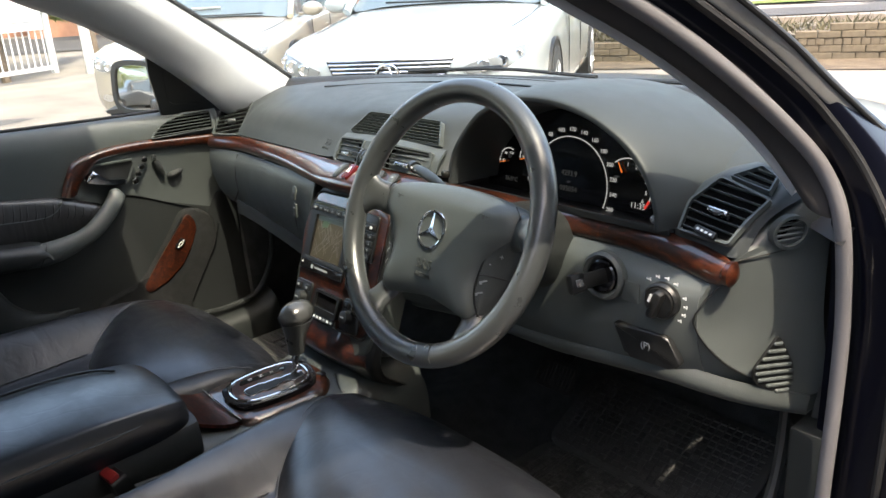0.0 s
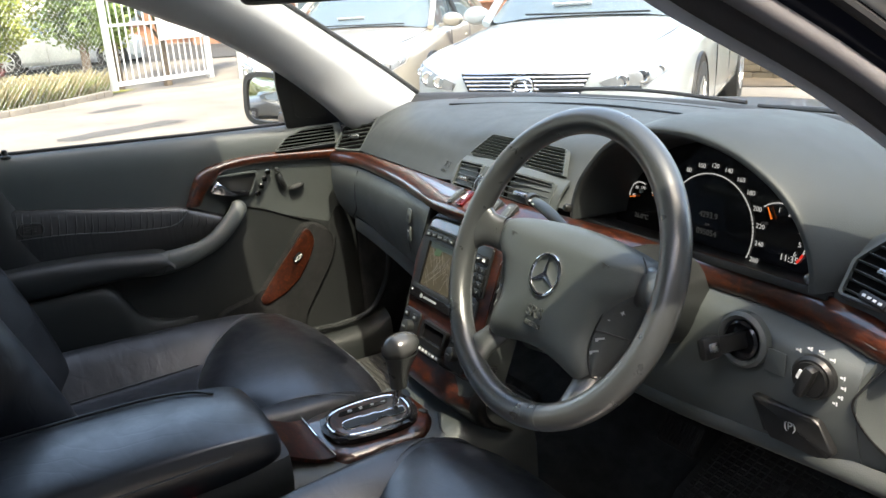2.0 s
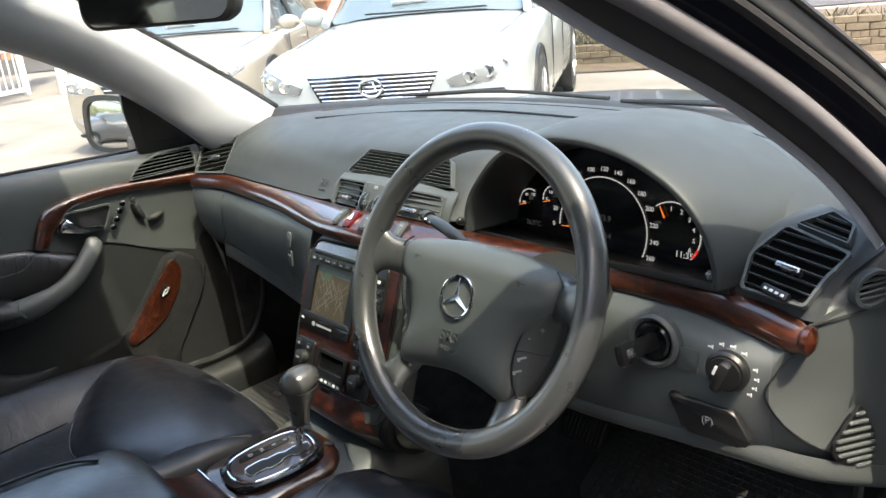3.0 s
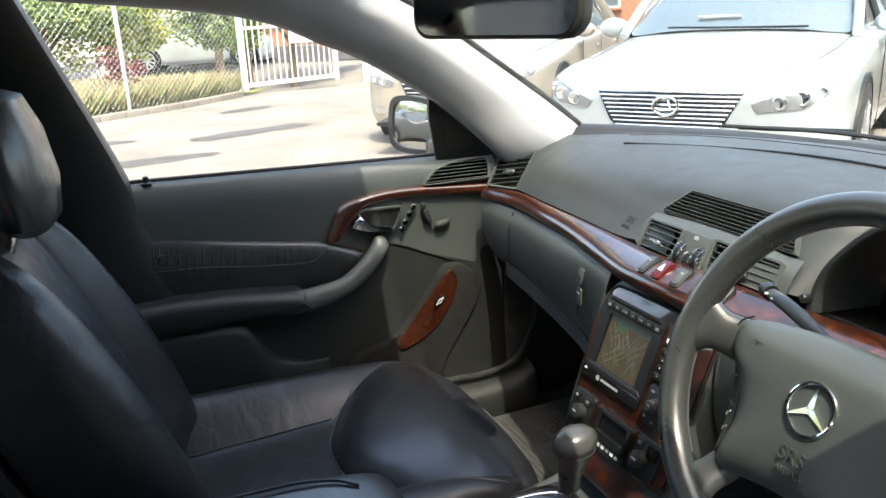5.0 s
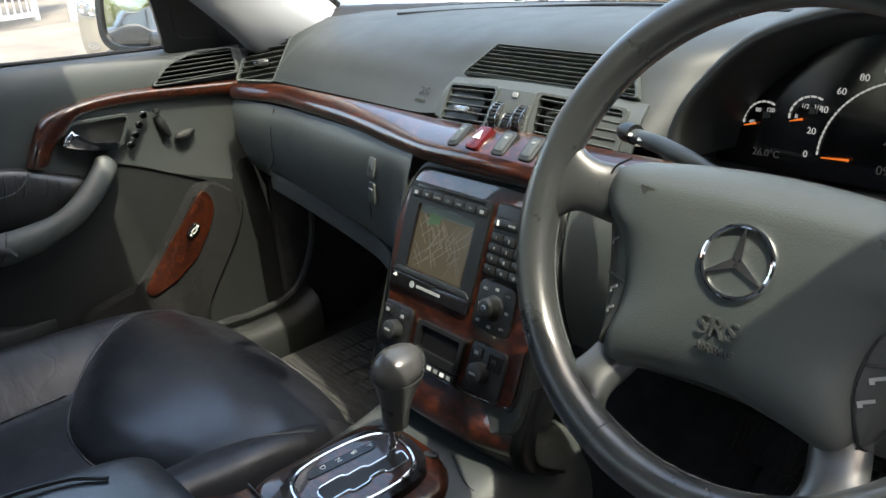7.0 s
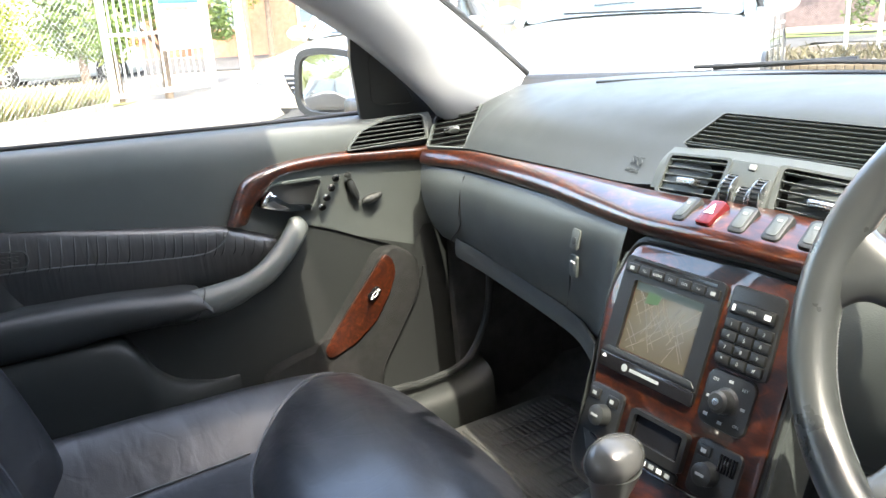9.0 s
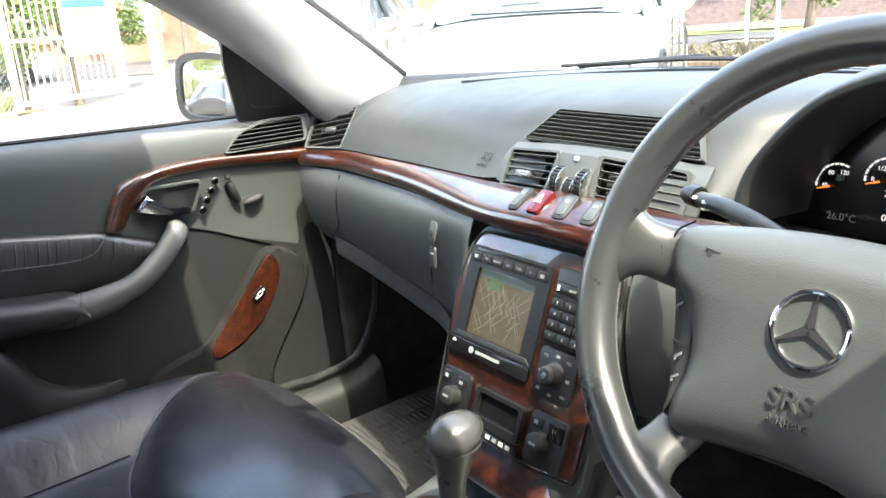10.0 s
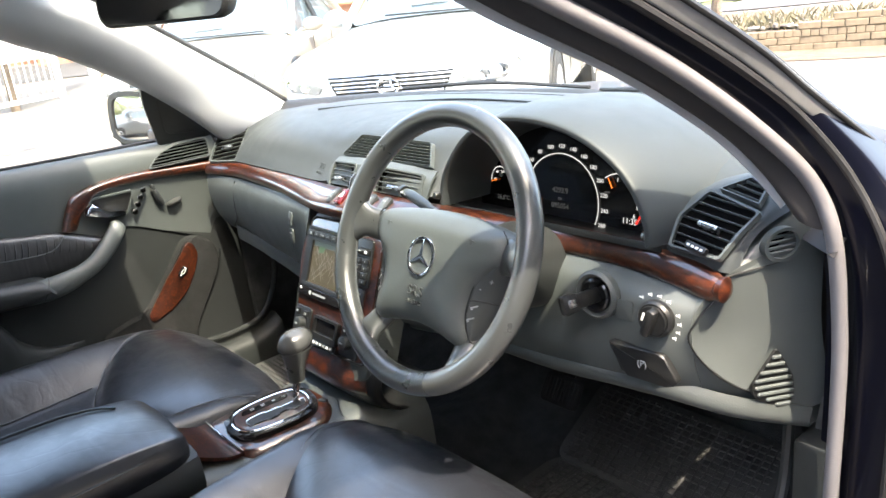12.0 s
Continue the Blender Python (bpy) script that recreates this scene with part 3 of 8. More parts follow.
text("unit", "x1000", at(cm, 0.077, -0.016), 0.004, DIAL_DIM, cluster, 0.0002)


# ---- air vents ----
def poly_span(poly, y):
    xs = []
    for (xa, ya), (xb, yb) in zip(poly, poly[1:] + poly[:1]):
        if (ya <= y) != (yb <= y):
            xs.append(xa + (y - ya) / (yb - ya) * (xb - xa))
    return (min(xs), max(xs)) if len(xs) >= 2 else None


def vent(owner, m, poly, count, rim=0.006, depth=0.012, tab=None, tilt=4, slat_h=0.0017, name="air_vent", radius=0.006, frame_mat=None, slat_mat=None, blade=0.0062):
    """A framed opening, a row of slats, and a near-black sheet that paints its shade."""
    out = round_poly([(x, y) for x, y in poly], radius)
    cx, cy = sum(p[0] for p in out) / len(out), sum(p[1] for p in out) / len(out)
    big = [(p[0] + (p[0] - cx) / max(math.hypot(p[0] - cx, p[1] - cy), 1e-6) * rim, p[1] + (p[1] - cy) / max(math.hypot(p[0] - cx, p[1] - cy), 1e-6) * rim) for p in out]
    v = part(name, ring_plate(big, out, depth + 0.0006, m, -depth), frame_mat or GREY, owner)
    part("duct_shade", prism(out, 0.002, m, base=-depth), DUCT_SHADE, v)
    y0, y1 = min(p[1] for p in out), max(p[1] for p in out)
    for k in range(count):
        y = y0 + (y1 - y0) * (k + 0.5) / count
        s = poly_span(out, y)
        if s:
            part("slat", box((s[1] - s[0], blade, slat_h), m @ Matrix.Translation(((s[0] + s[1]) / 2, y, -0.0035)) @ Matrix.Rotation(radians(90 - tilt), 4, 'X'), 0.0007, 1), slat_mat or GREY, v)
    if tab:
        part("tab", merge(box((0.030, 0.007, 0.012), at(m, tab[0], tab[1], 0.002), 0.002), box((0.024, 0.0024, 0.004), at(m, tab[0], tab[1], 0.0085), 0.001)), SATIN, v, "silver vent slider")
    return v


vl = axes((-0.081, 0.190, 0.914), (0.104, -0.020, 0.009), (0, 0.020, 0.037))
vent(dash, vl, [(-0.052, -0.023), (0.046, -0.024), (0.050, 0.022), (-0.050, 0.022)], 5, tab=(0.0, -0.008))
vr = axes((0.081, 0.194, 0.914), (0.104, 0.020, -0.009), (0, 0.020, 0.037))
vent(dash, vr, [(-0.046, -0.024), (0.052, -0.023), (0.050, 0.022), (-0.050, 0.022)], 5, tab=(0.0, -0.008))
vt = axes((0.0, 0.244, 0.957), (1, 0, 0), (0, 0.026, 0.034))
vent(dash, vt, [(-0.131, -0.021), (0.131, -0.021), (0.108, 0.023), (-0.094, 0.023)], 8, 0.003, 0.009, tilt=12, slat_h=0.0015, radius=0.004, blade=0.006)
# thumb wheels between the vents
tm = axes((0.0, 0.178, 0.914), (1, 0, 0), (0, 0.020, 0.037))
part("thumbwheel_plate", prism(rounded(0.058, 0.058, 0.004), 0.006, tm, 0.001, base=-0.006), GREY, dash)
for k, x in enumerate((-0.0185, 0.0, 0.0185)):
    h = 0.026 if k != 1 else 0.020
    wheel_m = at(tm, x, -0.004 if k != 1 else -0.009, -0.012) @ Matrix.Rotation(radians(90), 4, 'Y')
    ridges = [box((0.011, 0.0016, 0.0030), wheel_m @ Matrix.Rotation(2 * math.pi * i / 26, 4, 'Z') @ Matrix.Translation((h * 0.74, 0, 0)) @ Matrix.Rotation(radians(90), 4, 'Y')) for i in range(26)]
    part("thumbwheel", merge(lathe([(h * 0.72, -0.0055), (h * 0.74, -0.005), (h * 0.74, 0.005), (h * 0.72, 0.0055)], wheel_m, 30), *ridges), GREY_DARK, dash, "ribbed grey thumbwheel")
    part("thumbwheel_edge", merge(*[lathe([(h * 0.70, z - 0.0008), (h * 0.80, z - 0.0006), (h * 0.80, z + 0.0006), (h * 0.70, z + 0.0008)], wheel_m, 30) for z in (-0.0058, 0.0058)]), SATIN, dash, "bright edge of the thumbwheel")
part("indicator_lamp", box((0.008, 0.006, 0.002), at(tm, 0, 0.023, 0.001), 0.0008), PRINT_DIM, dash)
# fillers that carry the vents into the pad
part("vent_surround", sheet([[(-0.150, 0.196, 0.890), (-0.150, 0.212, 0.918), (-0.146, 0.232, 0.934)], [(-0.06, 0.187, 0.895), (-0.06, 0.204, 0.925), (-0.06, 0.230, 0.939)],
                             [(0.06, 0.187, 0.895), (0.06, 0.204, 0.925), (0.06, 0.230, 0.939)], [(0.150, 0.200, 0.890), (0.150, 0.214, 0.918), (0.146, 0.234, 0.934)]], 24, 16, 0.004, True), GREY, dash)

# left corner vent, facing back and inwards
LV = [Vector(p) for p in ((-0.706, 0.208, 0.874), (-0.634, 0.241, 0.877), (-0.716, 0.342, 0.941), (-0.764, 0.264, 0.918))]
lv = axes(sum(LV, Vector()) / 4, (0.063, 0.059, 0.0125), (-0.078, 0.084, 0.060))
lvp = [(lv.inverted() @ p).to_2d() for p in LV]
vent(dash, lv, [(p.x * 0.93, p.y * 0.93) for p in lvp], 8, 0.005, 0.009, tab=(0.002, -0.012), tilt=-10, blade=0.005, slat_h=0.0015, name="corner_vent")
part("corner_filler", sheet([[(-0.630, 0.243, 0.874), (-0.632, 0.300, 0.929), (-0.632, 0.400, 0.964), (-0.632, 0.455, 0.972)], [(-0.636, 0.243, 0.876), (-0.670, 0.300, 0.916), (-0.700, 0.370, 0.948), (-0.700, 0.440, 0.964)],
                             [(-0.640, 0.245, 0.874), (-0.700, 0.320, 0.924), (-0.730, 0.362, 0.944), (-0.765, 0.430, 0.955)], [(-0.660, 0.270, 0.860), (-0.730, 0.330, 0.900), (-0.760, 0.360, 0.925), (-0.790, 0.420, 0.930)]], 14, 14, 0.004), GREY_TOP, dash)
# right corner vents
RV = [Vector(p) for p in ((0.638, 0.270, 0.950), (0.712, 0.245, 0.942), (0.696, 0.222, 0.920), (0.688, 0.203, 0.892), (0.617, 0.210, 0.896), (0.612, 0.240, 0.925))]
rv = axes(sum(RV, Vector()) / 6, (0.073, -0.014, -0.006), (0.012, 0.052, 0.052))
rvp = [(rv.inverted() @ p).to_2d() for p in RV]
rvp = [(p.x, p.y) for p in rvp]
vent(dash, rv, rvp, 7, rim=0.004, depth=0.007, tilt=6, tab=(0.0, -0.004), name="corner_vent", radius=0.005, blade=0.006, slat_h=0.0015)
DV = [Vector(p) for p in ((0.643, 0.284, 0.953), (0.671, 0.306, 0.966), (0.699, 0.290, 0.956), (0.704, 0.262, 0.948))]
rv2 = axes(sum(DV, Vector()) / 4, (0.056, -0.020, -0.005), (0.014, 0.035, 0.016))
dvp = [(rv2.inverted() @ p).to_2d() for p in DV]
vent(dash, rv2, [(p.x, p.y) for p in dvp][::-1], 3, 0.003, 0.008, tilt=6, blade=0.005, slat_h=0.0014, name="demister_vent", radius=0.003)
part("slider_plate", box((0.034, 0.010, 0.007), at(rv, 0.002, min(p[1] for p in rvp) + 0.006, 0.003, -4), 0.002), BLACK, dash)
part("slider_marks", merge(*[box((0.004, 0.003, 0.001), at(rv, -0.008 + 0.007 * i, min(p[1] for p in rvp) + 0.006 - 0.0005 * i, 0.0068)) for i in range(4)]), PRINT, dash)
# the moulding that carries the corner vents
back_off = rv.to_3x3() @ Vector((0, 0, -0.0065))
part("corner_moulding", sheet([[Vector(p) + back_off for p in row] for row in [[(0.590, 0.225, 0.884), (0.598, 0.236, 0.903), (0.598, 0.262, 0.935), (0.622, 0.302, 0.958), (0.640, 0.345, 0.962)],
                               [(0.612, 0.214, 0.884), (0.613, 0.220, 0.900), (0.611, 0.250, 0.930), (0.634, 0.282, 0.951), (0.662, 0.325, 0.966)],
                               [(0.650, 0.211, 0.880), (0.650, 0.217, 0.894), (0.655, 0.245, 0.922), (0.672, 0.272, 0.943), (0.690, 0.310, 0.960)],
                               [(0.686, 0.208, 0.876), (0.687, 0.214, 0.892), (0.694, 0.232, 0.918), (0.708, 0.254, 0.938), (0.712, 0.300, 0.955)],
                               [(0.700, 0.220, 0.874), (0.702, 0.226, 0.890), (0.710, 0.240, 0.915), (0.722, 0.262, 0.932), (0.735, 0.320, 0.945)]]], 30, 30), GREY_TOP, dash, "grey moulding round the corner vents")

# buttons in the walnut
def on_strip(x):
    for a, b in zip(STRIP, STRIP[1:]):
        if a[0] <= x <= b[0]:
            u = (x - a[0]) / (b[0] - a[0])
            _, yt, zt, yb, zb = [p * (1 - u) + q * u for p, q in zip(a, b)]
            n = Vector((0, zb - zt, yt - yb)).normalized()
            return Vector((x, (yt + yb) / 2, (zt + zb) / 2)) + n * 0.0095, Vector((0, yt - yb, zt - zb))


for i, x in enumerate((-0.044, -0.008, 0.029, 0.066, 0.102)):
    o_, up_dir = on_strip(x)
    bm_ = axes(o_, on_strip(x + 0.012)[0] - on_strip(x - 0.012)[0], up_dir)
    if i == 1:
        b = thing("hazard_switch", (x, 0.14, 0.88), "red hazard light switch with white triangle", "switch")
        part("key", prism(rounded(0.021, 0.034, 0.004), 0.009, bm_, 0.003), RED, b)
        part("triangle", prism([(-0.006, -0.005), (0.006, -0.005), (0, 0.008)], 0.0006, at(bm_, 0, 0.002, 0.0092)), PRINT, b)
    else:
        b = thing("dash_switch", (x, 0.14, 0.88), "dark grey rocker switch set in the walnut strip", "switch", "dash switches")
        part("key", prism(rounded(0.020, 0.036, 0.006), 0.008, bm_, 0.003), GREY_DARK, b)
        part("key_pad", prism(rounded(0.012, 0.026, 0.004), 0.0012, at(bm_, 0, 0, 0.0078), 0.0005), GREY, b)
        part("symbol", box((0.0045, 0.0028, 0.0006), at(bm_, 0, 0.006, 0.0093)), PRINT_DIM, b)

# driver's lower panel
DLOW = [
    (0.135, [(0.132, 0.860), (0.118, 0.830), (0.112, 0.790), (0.116, 0.740), (0.130, 0.690)]),
    (0.250, [(0.165, 0.856), (0.150, 0.830), (0.145, 0.790), (0.150, 0.730), (0.170, 0.680)]),
    (0.420, [(0.205, 0.853), (0.180, 0.830), (0.168, 0.790), (0.166, 0.730), (0.185, 0.672)]),
    (0.540, [(0.214, 0.849), (0.180, 0.830), (0.168, 0.790), (0.168, 0.735), (0.186, 0.684)]),
    (0.620, [(0.202, 0.846), (0.172, 0.828), (0.162, 0.790), (0.166, 0.740), (0.186, 0.690)]),
    (0.668, [(0.196, 0.842), (0.178, 0.822), (0.176, 0.786), (0.186, 0.745), (0.205, 0.700)]),
]
part("driver_panel", sheet([[(x, y, z) for y, z in p] for x, p in DLOW], 50, 26, 0.01), GREY, dash, "smooth grey panel under the walnut strip")
knee = [[(x, y, z + 0.012), (x, y - 0.006, z), (x, y - 0.002, z - 0.010), (x, y + 0.03, z - 0.020), (x, y + 0.16, z - 0.020)] for x, y, z in ((0.14, 0.15, 0.69), (0.25, 0.175, 0.690), (0.42, 0.185, 0.688), (0.54, 0.186, 0.700), (0.62, 0.186, 0.708), (0.70, 0.225, 0.690), (0.750, 0.32, 0.650))]
part("knee_bolster", sheet(knee, 40, 14, 0.006), GREY_MID, dash, "rounded grey lower edge of the dash")

part("corner_panel", sheet([[(0.664, 0.197, 0.842), (0.664, 0.178, 0.822), (0.664, 0.1765, 0.786), (0.664, 0.187, 0.745), (0.666, 0.205, 0.702), (0.680, 0.250, 0.682)], [(0.690, 0.206, 0.862), (0.673, 0.184, 0.830), (0.667, 0.178, 0.786), (0.691, 0.207, 0.735), (0.721, 0.264, 0.690), (0.742, 0.317, 0.656)]], 10, 30), GREY, dash)
# right end of the dash, with a round vent and the speaker grille
END = [
    [(0.690, 0.205, 0.866), (0.672, 0.182, 0.830), (0.666, 0.176, 0.786), (0.690, 0.205, 0.735), (0.720, 0.262, 0.690), (0.742, 0.315, 0.655)],
    [(0.705, 0.230, 0.880), (0.697, 0.222, 0.840), (0.693, 0.222, 0.790), (0.706, 0.242, 0.740), (0.728, 0.288, 0.690), (0.746, 0.328, 0.655)],
    [(0.728, 0.275, 0.890), (0.724, 0.270, 0.850), (0.722, 0.272, 0.790), (0.728, 0.288, 0.740), (0.740, 0.318, 0.690), (0.752, 0.345, 0.655)],
    [(0.755, 0.330, 0.900), (0.754, 0.330, 0.850), (0.754, 0.332, 0.790), (0.756, 0.340, 0.740), (0.760, 0.355, 0.690), (0.764, 0.370, 0.655)],
]
part("end_panel", sheet(END, 24, 30), GREY, dash, "grey end panel with a triangular speaker grille")
part("end_panel_joint", tube(curve([(0.690, 0.2035, 0.846), (0.672, 0.180, 0.815), (0.6655, 0.1745, 0.786), (0.6885, 0.2025, 0.735), (0.7185, 0.2595, 0.690)], 30), 0.0014, 6), BLACK, dash)
part("end_cheek", sheet([[(0.690, 0.212, 0.864), (0.684, 0.240, 0.885), (0.690, 0.285, 0.925), (0.702, 0.320, 0.950)], [(0.705, 0.228, 0.868), (0.704, 0.246, 0.890), (0.712, 0.290, 0.925), (0.724, 0.325, 0.946)],
                         [(0.728, 0.272, 0.872), (0.730, 0.282, 0.900), (0.738, 0.306, 0.930), (0.744, 0.330, 0.940)], [(0.757, 0.328, 0.875), (0.757, 0.330, 0.895), (0.757, 0.336, 0.915), (0.757, 0.342, 0.930)]], 24, 18), GREY, dash)
part("cheek_joint", tube(curve([(0.692, 0.203, 0.868), (0.722, 0.262, 0.873), (0.754, 0.327, 0.878)], 16), 0.0012, 6), BLACK, dash)
em = axes((0.7275, 0.2735, 0.897), (0.40, 0.91, 0), (0, 0.06, 1))
circle = [(0.022 * math.cos(2 * math.pi * k / 32), 0.017 * math.sin(2 * math.pi * k / 32)) for k in range(32)]
rvent = part("round_vent", ring_plate([(x * 1.25, y * 1.25) for x, y in circle], circle, 0.010, em, -0.004), GREY, dash)
# black sheet painting the round vent's inner shade
part("duct_shade", prism(circle, 0.001, em, base=-0.003), DUCT_SHADE, rvent)
for y in (-0.010, -0.0035, 0.0035, 0.010):
    w = 0.042 * math.sqrt(max(0.05, 1 - (y / 0.017) ** 2))
    part("slat", box((w, 0.0035, 0.004), at(em, 0, y, 0.001), 0.001, 1), GREY, rvent)
sm = axes((0.7262, 0.2680, 0.7100), (0.336, 0.942, -0.000), (-0.022, 0.008, 1.000))
tri = round_poly([(0.0009, 0.0517), (0.0269, 0.0067), (0.03, -0.0193), (0.0155, -0.0403), (-0.0345, -0.0083), (-0.0389, 0.0097)], 0.007)
grille = part("speaker_grille", prism(tri, 0.004, sm, base=0.0015), BLACK, dash, "triangular slotted speaker grille")
for k in range(9):
    y = -0.038 + k * 0.0098
    s = poly_span(tri, y)
    if s:
        part("bar", box((s[1] - s[0] - 0.003, 0.0052, 0.004), at(sm, (s[0] + s[1]) / 2, y, 0.0065, -8), 0.0015, 1), GREY, grille)

# ignition, light switch, parking brake release
ignition = thing("ignition_switch", (0.535, 0.168, 0.82), "round ignition switch with the key in it", "ignition")
im = axes((0.535, 0.166, 0.824), (1, 0, 0), (0, 0.10, 1))
part("bezel", lathe([(0.033, -0.004), (0.033, 0.006), (0.029, 0.010), (0.025, 0.007), (0.023, -0.002)], im, 36), GREY, ignition)
part("ring", lathe([(0.0225, 0.0), (0.0225, 0.008), (0.020, 0.010), (0.017, 0.003)], im, 36), GLOSS_BLACK, ignition)
part("key", merge(box((0.010, 0.020, 0.065), at(im, 0, 0, 0.028, 20), 0.003), box((0.013, 0.027, 0.030), at(im, 0, 0, 0.060, 20), 0.006)), BLACK, ignition, "black plastic ignition key")
part("key_inlay", box((0.014, 0.012, 0.016), at(im, 0, 0, 0.060, 20), 0.002), SATIN, ignition)
lights = thing("light_switch", (0.628, 0.160, 0.80), "round black light switch with white symbols", "switch")
sm2 = axes((0.628, 0.161, 0.815), (1, 0.06, 0), (0, 0.03, 1))
part("dial", lathe([(0.024, -0.003), (0.024, 0.004), (0.021, 0.008), (0.019, 0.008)], sm2, 36), BLACK, lights)
part("knob", merge(lathe([(0.019, 0.004), (0.0185, 0.012), (0.001, 0.013)], sm2, 30), box((0.013, 0.038, 0.016), at(sm2, 0, 0, 0.017, -20), 0.005)), BLACK, lights)
part("pointer", box((0.003, 0.011, 0.001), at(sm2, -0.0035, 0.010, 0.0255, -20)), PRINT, lights)
for k, a in enumerate((128, 104, 80, 56, 20, 0, -20, -38)):
    part("symbol", merge(box((0.005 if k in (0, 2, 3) else 0.003, 0.0022, 0.0005), at(sm2, 0.032 * math.cos(radians(a)), 0.032 * math.sin(radians(a)), 0.003)), box((0.0015, 0.0045, 0.0005), at(sm2, 0.032 * math.cos(radians(a)) + 0.003, 0.032 * math.sin(radians(a)), 0.003))), PRINT, lights)
brake = thing("parking_brake_handle", (0.607, 0.158, 0.735), "black parking brake release handle with a symbol", "handle")
bm2 = axes((0.607, 0.1615, 0.745), (1, 0.03, 0.02), (0, -0.05, 1))
part("plate", prism(round_poly([(-0.052, 0.022), (0.030, 0.022), (0.052, -0.012), (0.040, -0.022), (-0.030, -0.022)], 0.006), 0.010, bm2, 0.003, base=-0.006), BLACK, brake)
text("symbol", "(P)", at(bm2, 0.0, 0.002, 0.0045), 0.013, PRINT_DIM, brake)
part("blank_cover", prism(rounded(0.026, 0.028, 0.003), 0.0012, axes((0.578, 0.1645, 0.812), (1, 0, 0), (0, 0.03, 1)), 0.0005), GREY, dash)

# steering column shroud
part("column_shroud", sheet([[(x * 0.8 + 0.382, 0.205, 0.84 + z * 1.1) for x, z in ((-0.07, -0.055), (-0.085, 0.0), (-0.05, 0.04), (0.05, 0.04), (0.085, 0.0), (0.07, -0.055), (0, -0.075), (-0.07, -0.055))],
                             [(x + 0.382, 0.12, 0.855 + z) for x, z in ((-0.06, -0.055), (-0.075, 0.0), (-0.05, 0.035), (0.05, 0.035), (0.075, 0.0), (0.06, -0.055), (0, -0.065), (-0.06, -0.055))],
                             [(x + 0.382, 0.045, 0.893 + z) for x, z in ((-0.055, -0.045), (-0.062, 0.0), (-0.045, 0.03), (0.045, 0.03), (0.062, 0.0), (0.055, -0.045), (0, -0.05), (-0.055, -0.045))]], 16, 32), GREY_DARK, dash, "dark steering column cover")


# ---- steering wheel ----
wheel = thing("steering_wheel", (0.382, 0.05, 0.88), "four-spoke grey leather steering wheel with airbag pad", "steering wheel")
TILT = radians(24.2)
RIM_R, RIM_T = 0.1775, 0.0162
W = axes((0.379, 0.0105, 0.908), (1, 0, 0), (0, math.sin(TILT), math.cos(TILT)))
ring = [W @ Vector((RIM_R * math.cos(2 * math.pi * k / 120), RIM_R * math.sin(2 * math.pi * k / 120), 0)) for k in range(120)]
part("rim", tube(ring, RIM_T, 24, True), WHEEL_SKIN, wheel, "worn shiny leather rim")
for a in (249, 291):
    c, s = math.cos(radians(a)), math.sin(radians(a))
    hoop = [W @ Vector(((RIM_R + RIM_T * math.cos(t)) * c, (RIM_R + RIM_T * math.cos(t)) * s, RIM_T * math.sin(t))) for t in (2 * math.pi * k / 20 for k in range(20))]
    part("rim_joint", tube(hoop, 0.0005, 5, True), GREY_DARK, wheel)
# crossed stitching along the inside of the rim
for a0, a1 in ((176, 226), (246, 292)):
    st = []
    for k in range(int((a1 - a0) / 1.5)):
        a = radians(a0 + k * 1.5)
        for lean in (0.75, -0.75):
            st.append(box((0.0008, 0.0046, 0.0008), W @ Matrix.Rotation(a, 4, 'Z') @ Matrix.Translation((RIM_R, 0, 0)) @ Matrix.Rotation(radians(-24), 4, 'Y') @ Matrix.Translation((-RIM_T - 0.0001, 0, 0)) @ Matrix.Rotation(lean, 4, 'X')))
    part("stitching", merge(*st), WHEEL_THREAD, wheel)
half = [(0.060, 0.050), (0.118, 0.041), (0.129, 0.028), (0.127, 0.004), (0.107, -0.017), (0.093, -0.044), (0.090, -0.070), (0.095, -0.100), (0.084, -0.114), (0.050, -0.108)]
PADX = [(0.0, 0.053)] + half + [(0.0, -0.102)] + [(-x, y) for x, y in half[::-1]]


def pad_ring(k, h):
    return [W @ Vector((x * k, (y + 0.02) * k - 0.02, h - 0.55 * max(0.0, (y + 0.02) * k - 0.046))) for x, y in [(v.x, v.y) for v in loop([(x, y, 0) for x, y in PADX], 64)]]


def stack(rings):
    bm = bmesh.new()
    rr = [[bm.verts.new(p) for p in r] for r in rings]
    n = len(rr[0])
    for a, b in zip(rr, rr[1:]):
        for k in range(n):
            bm.faces.new((a[k], a[(k + 1) % n], b[(k + 1) % n], b[k]))
    bm.faces.new(rr[-1])
    bm.faces.new(rr[0][::-1])
    return bm


pad = part("airbag_pad", stack([pad_ring(0.90, -0.056), pad_ring(0.98, -0.044), pad_ring(1.0, -0.028), pad_ring(0.99, -0.017), pad_ring(0.955, -0.0095), pad_ring(0.88, -0.0035), pad_ring(0.80, -0.0005), pad_ring(0.72, 0.0016), pad_ring(0.62, 0.0030), pad_ring(0.5, 0.0040), pad_ring(0.2, 0.0055), pad_ring(0.05, 0.0057)]), GREY, wheel, "large grey airbag cover")
BUTTON_GREY = soft_plastic("wheel_button_grey", (0.036, 0.041, 0.040), 0.42)
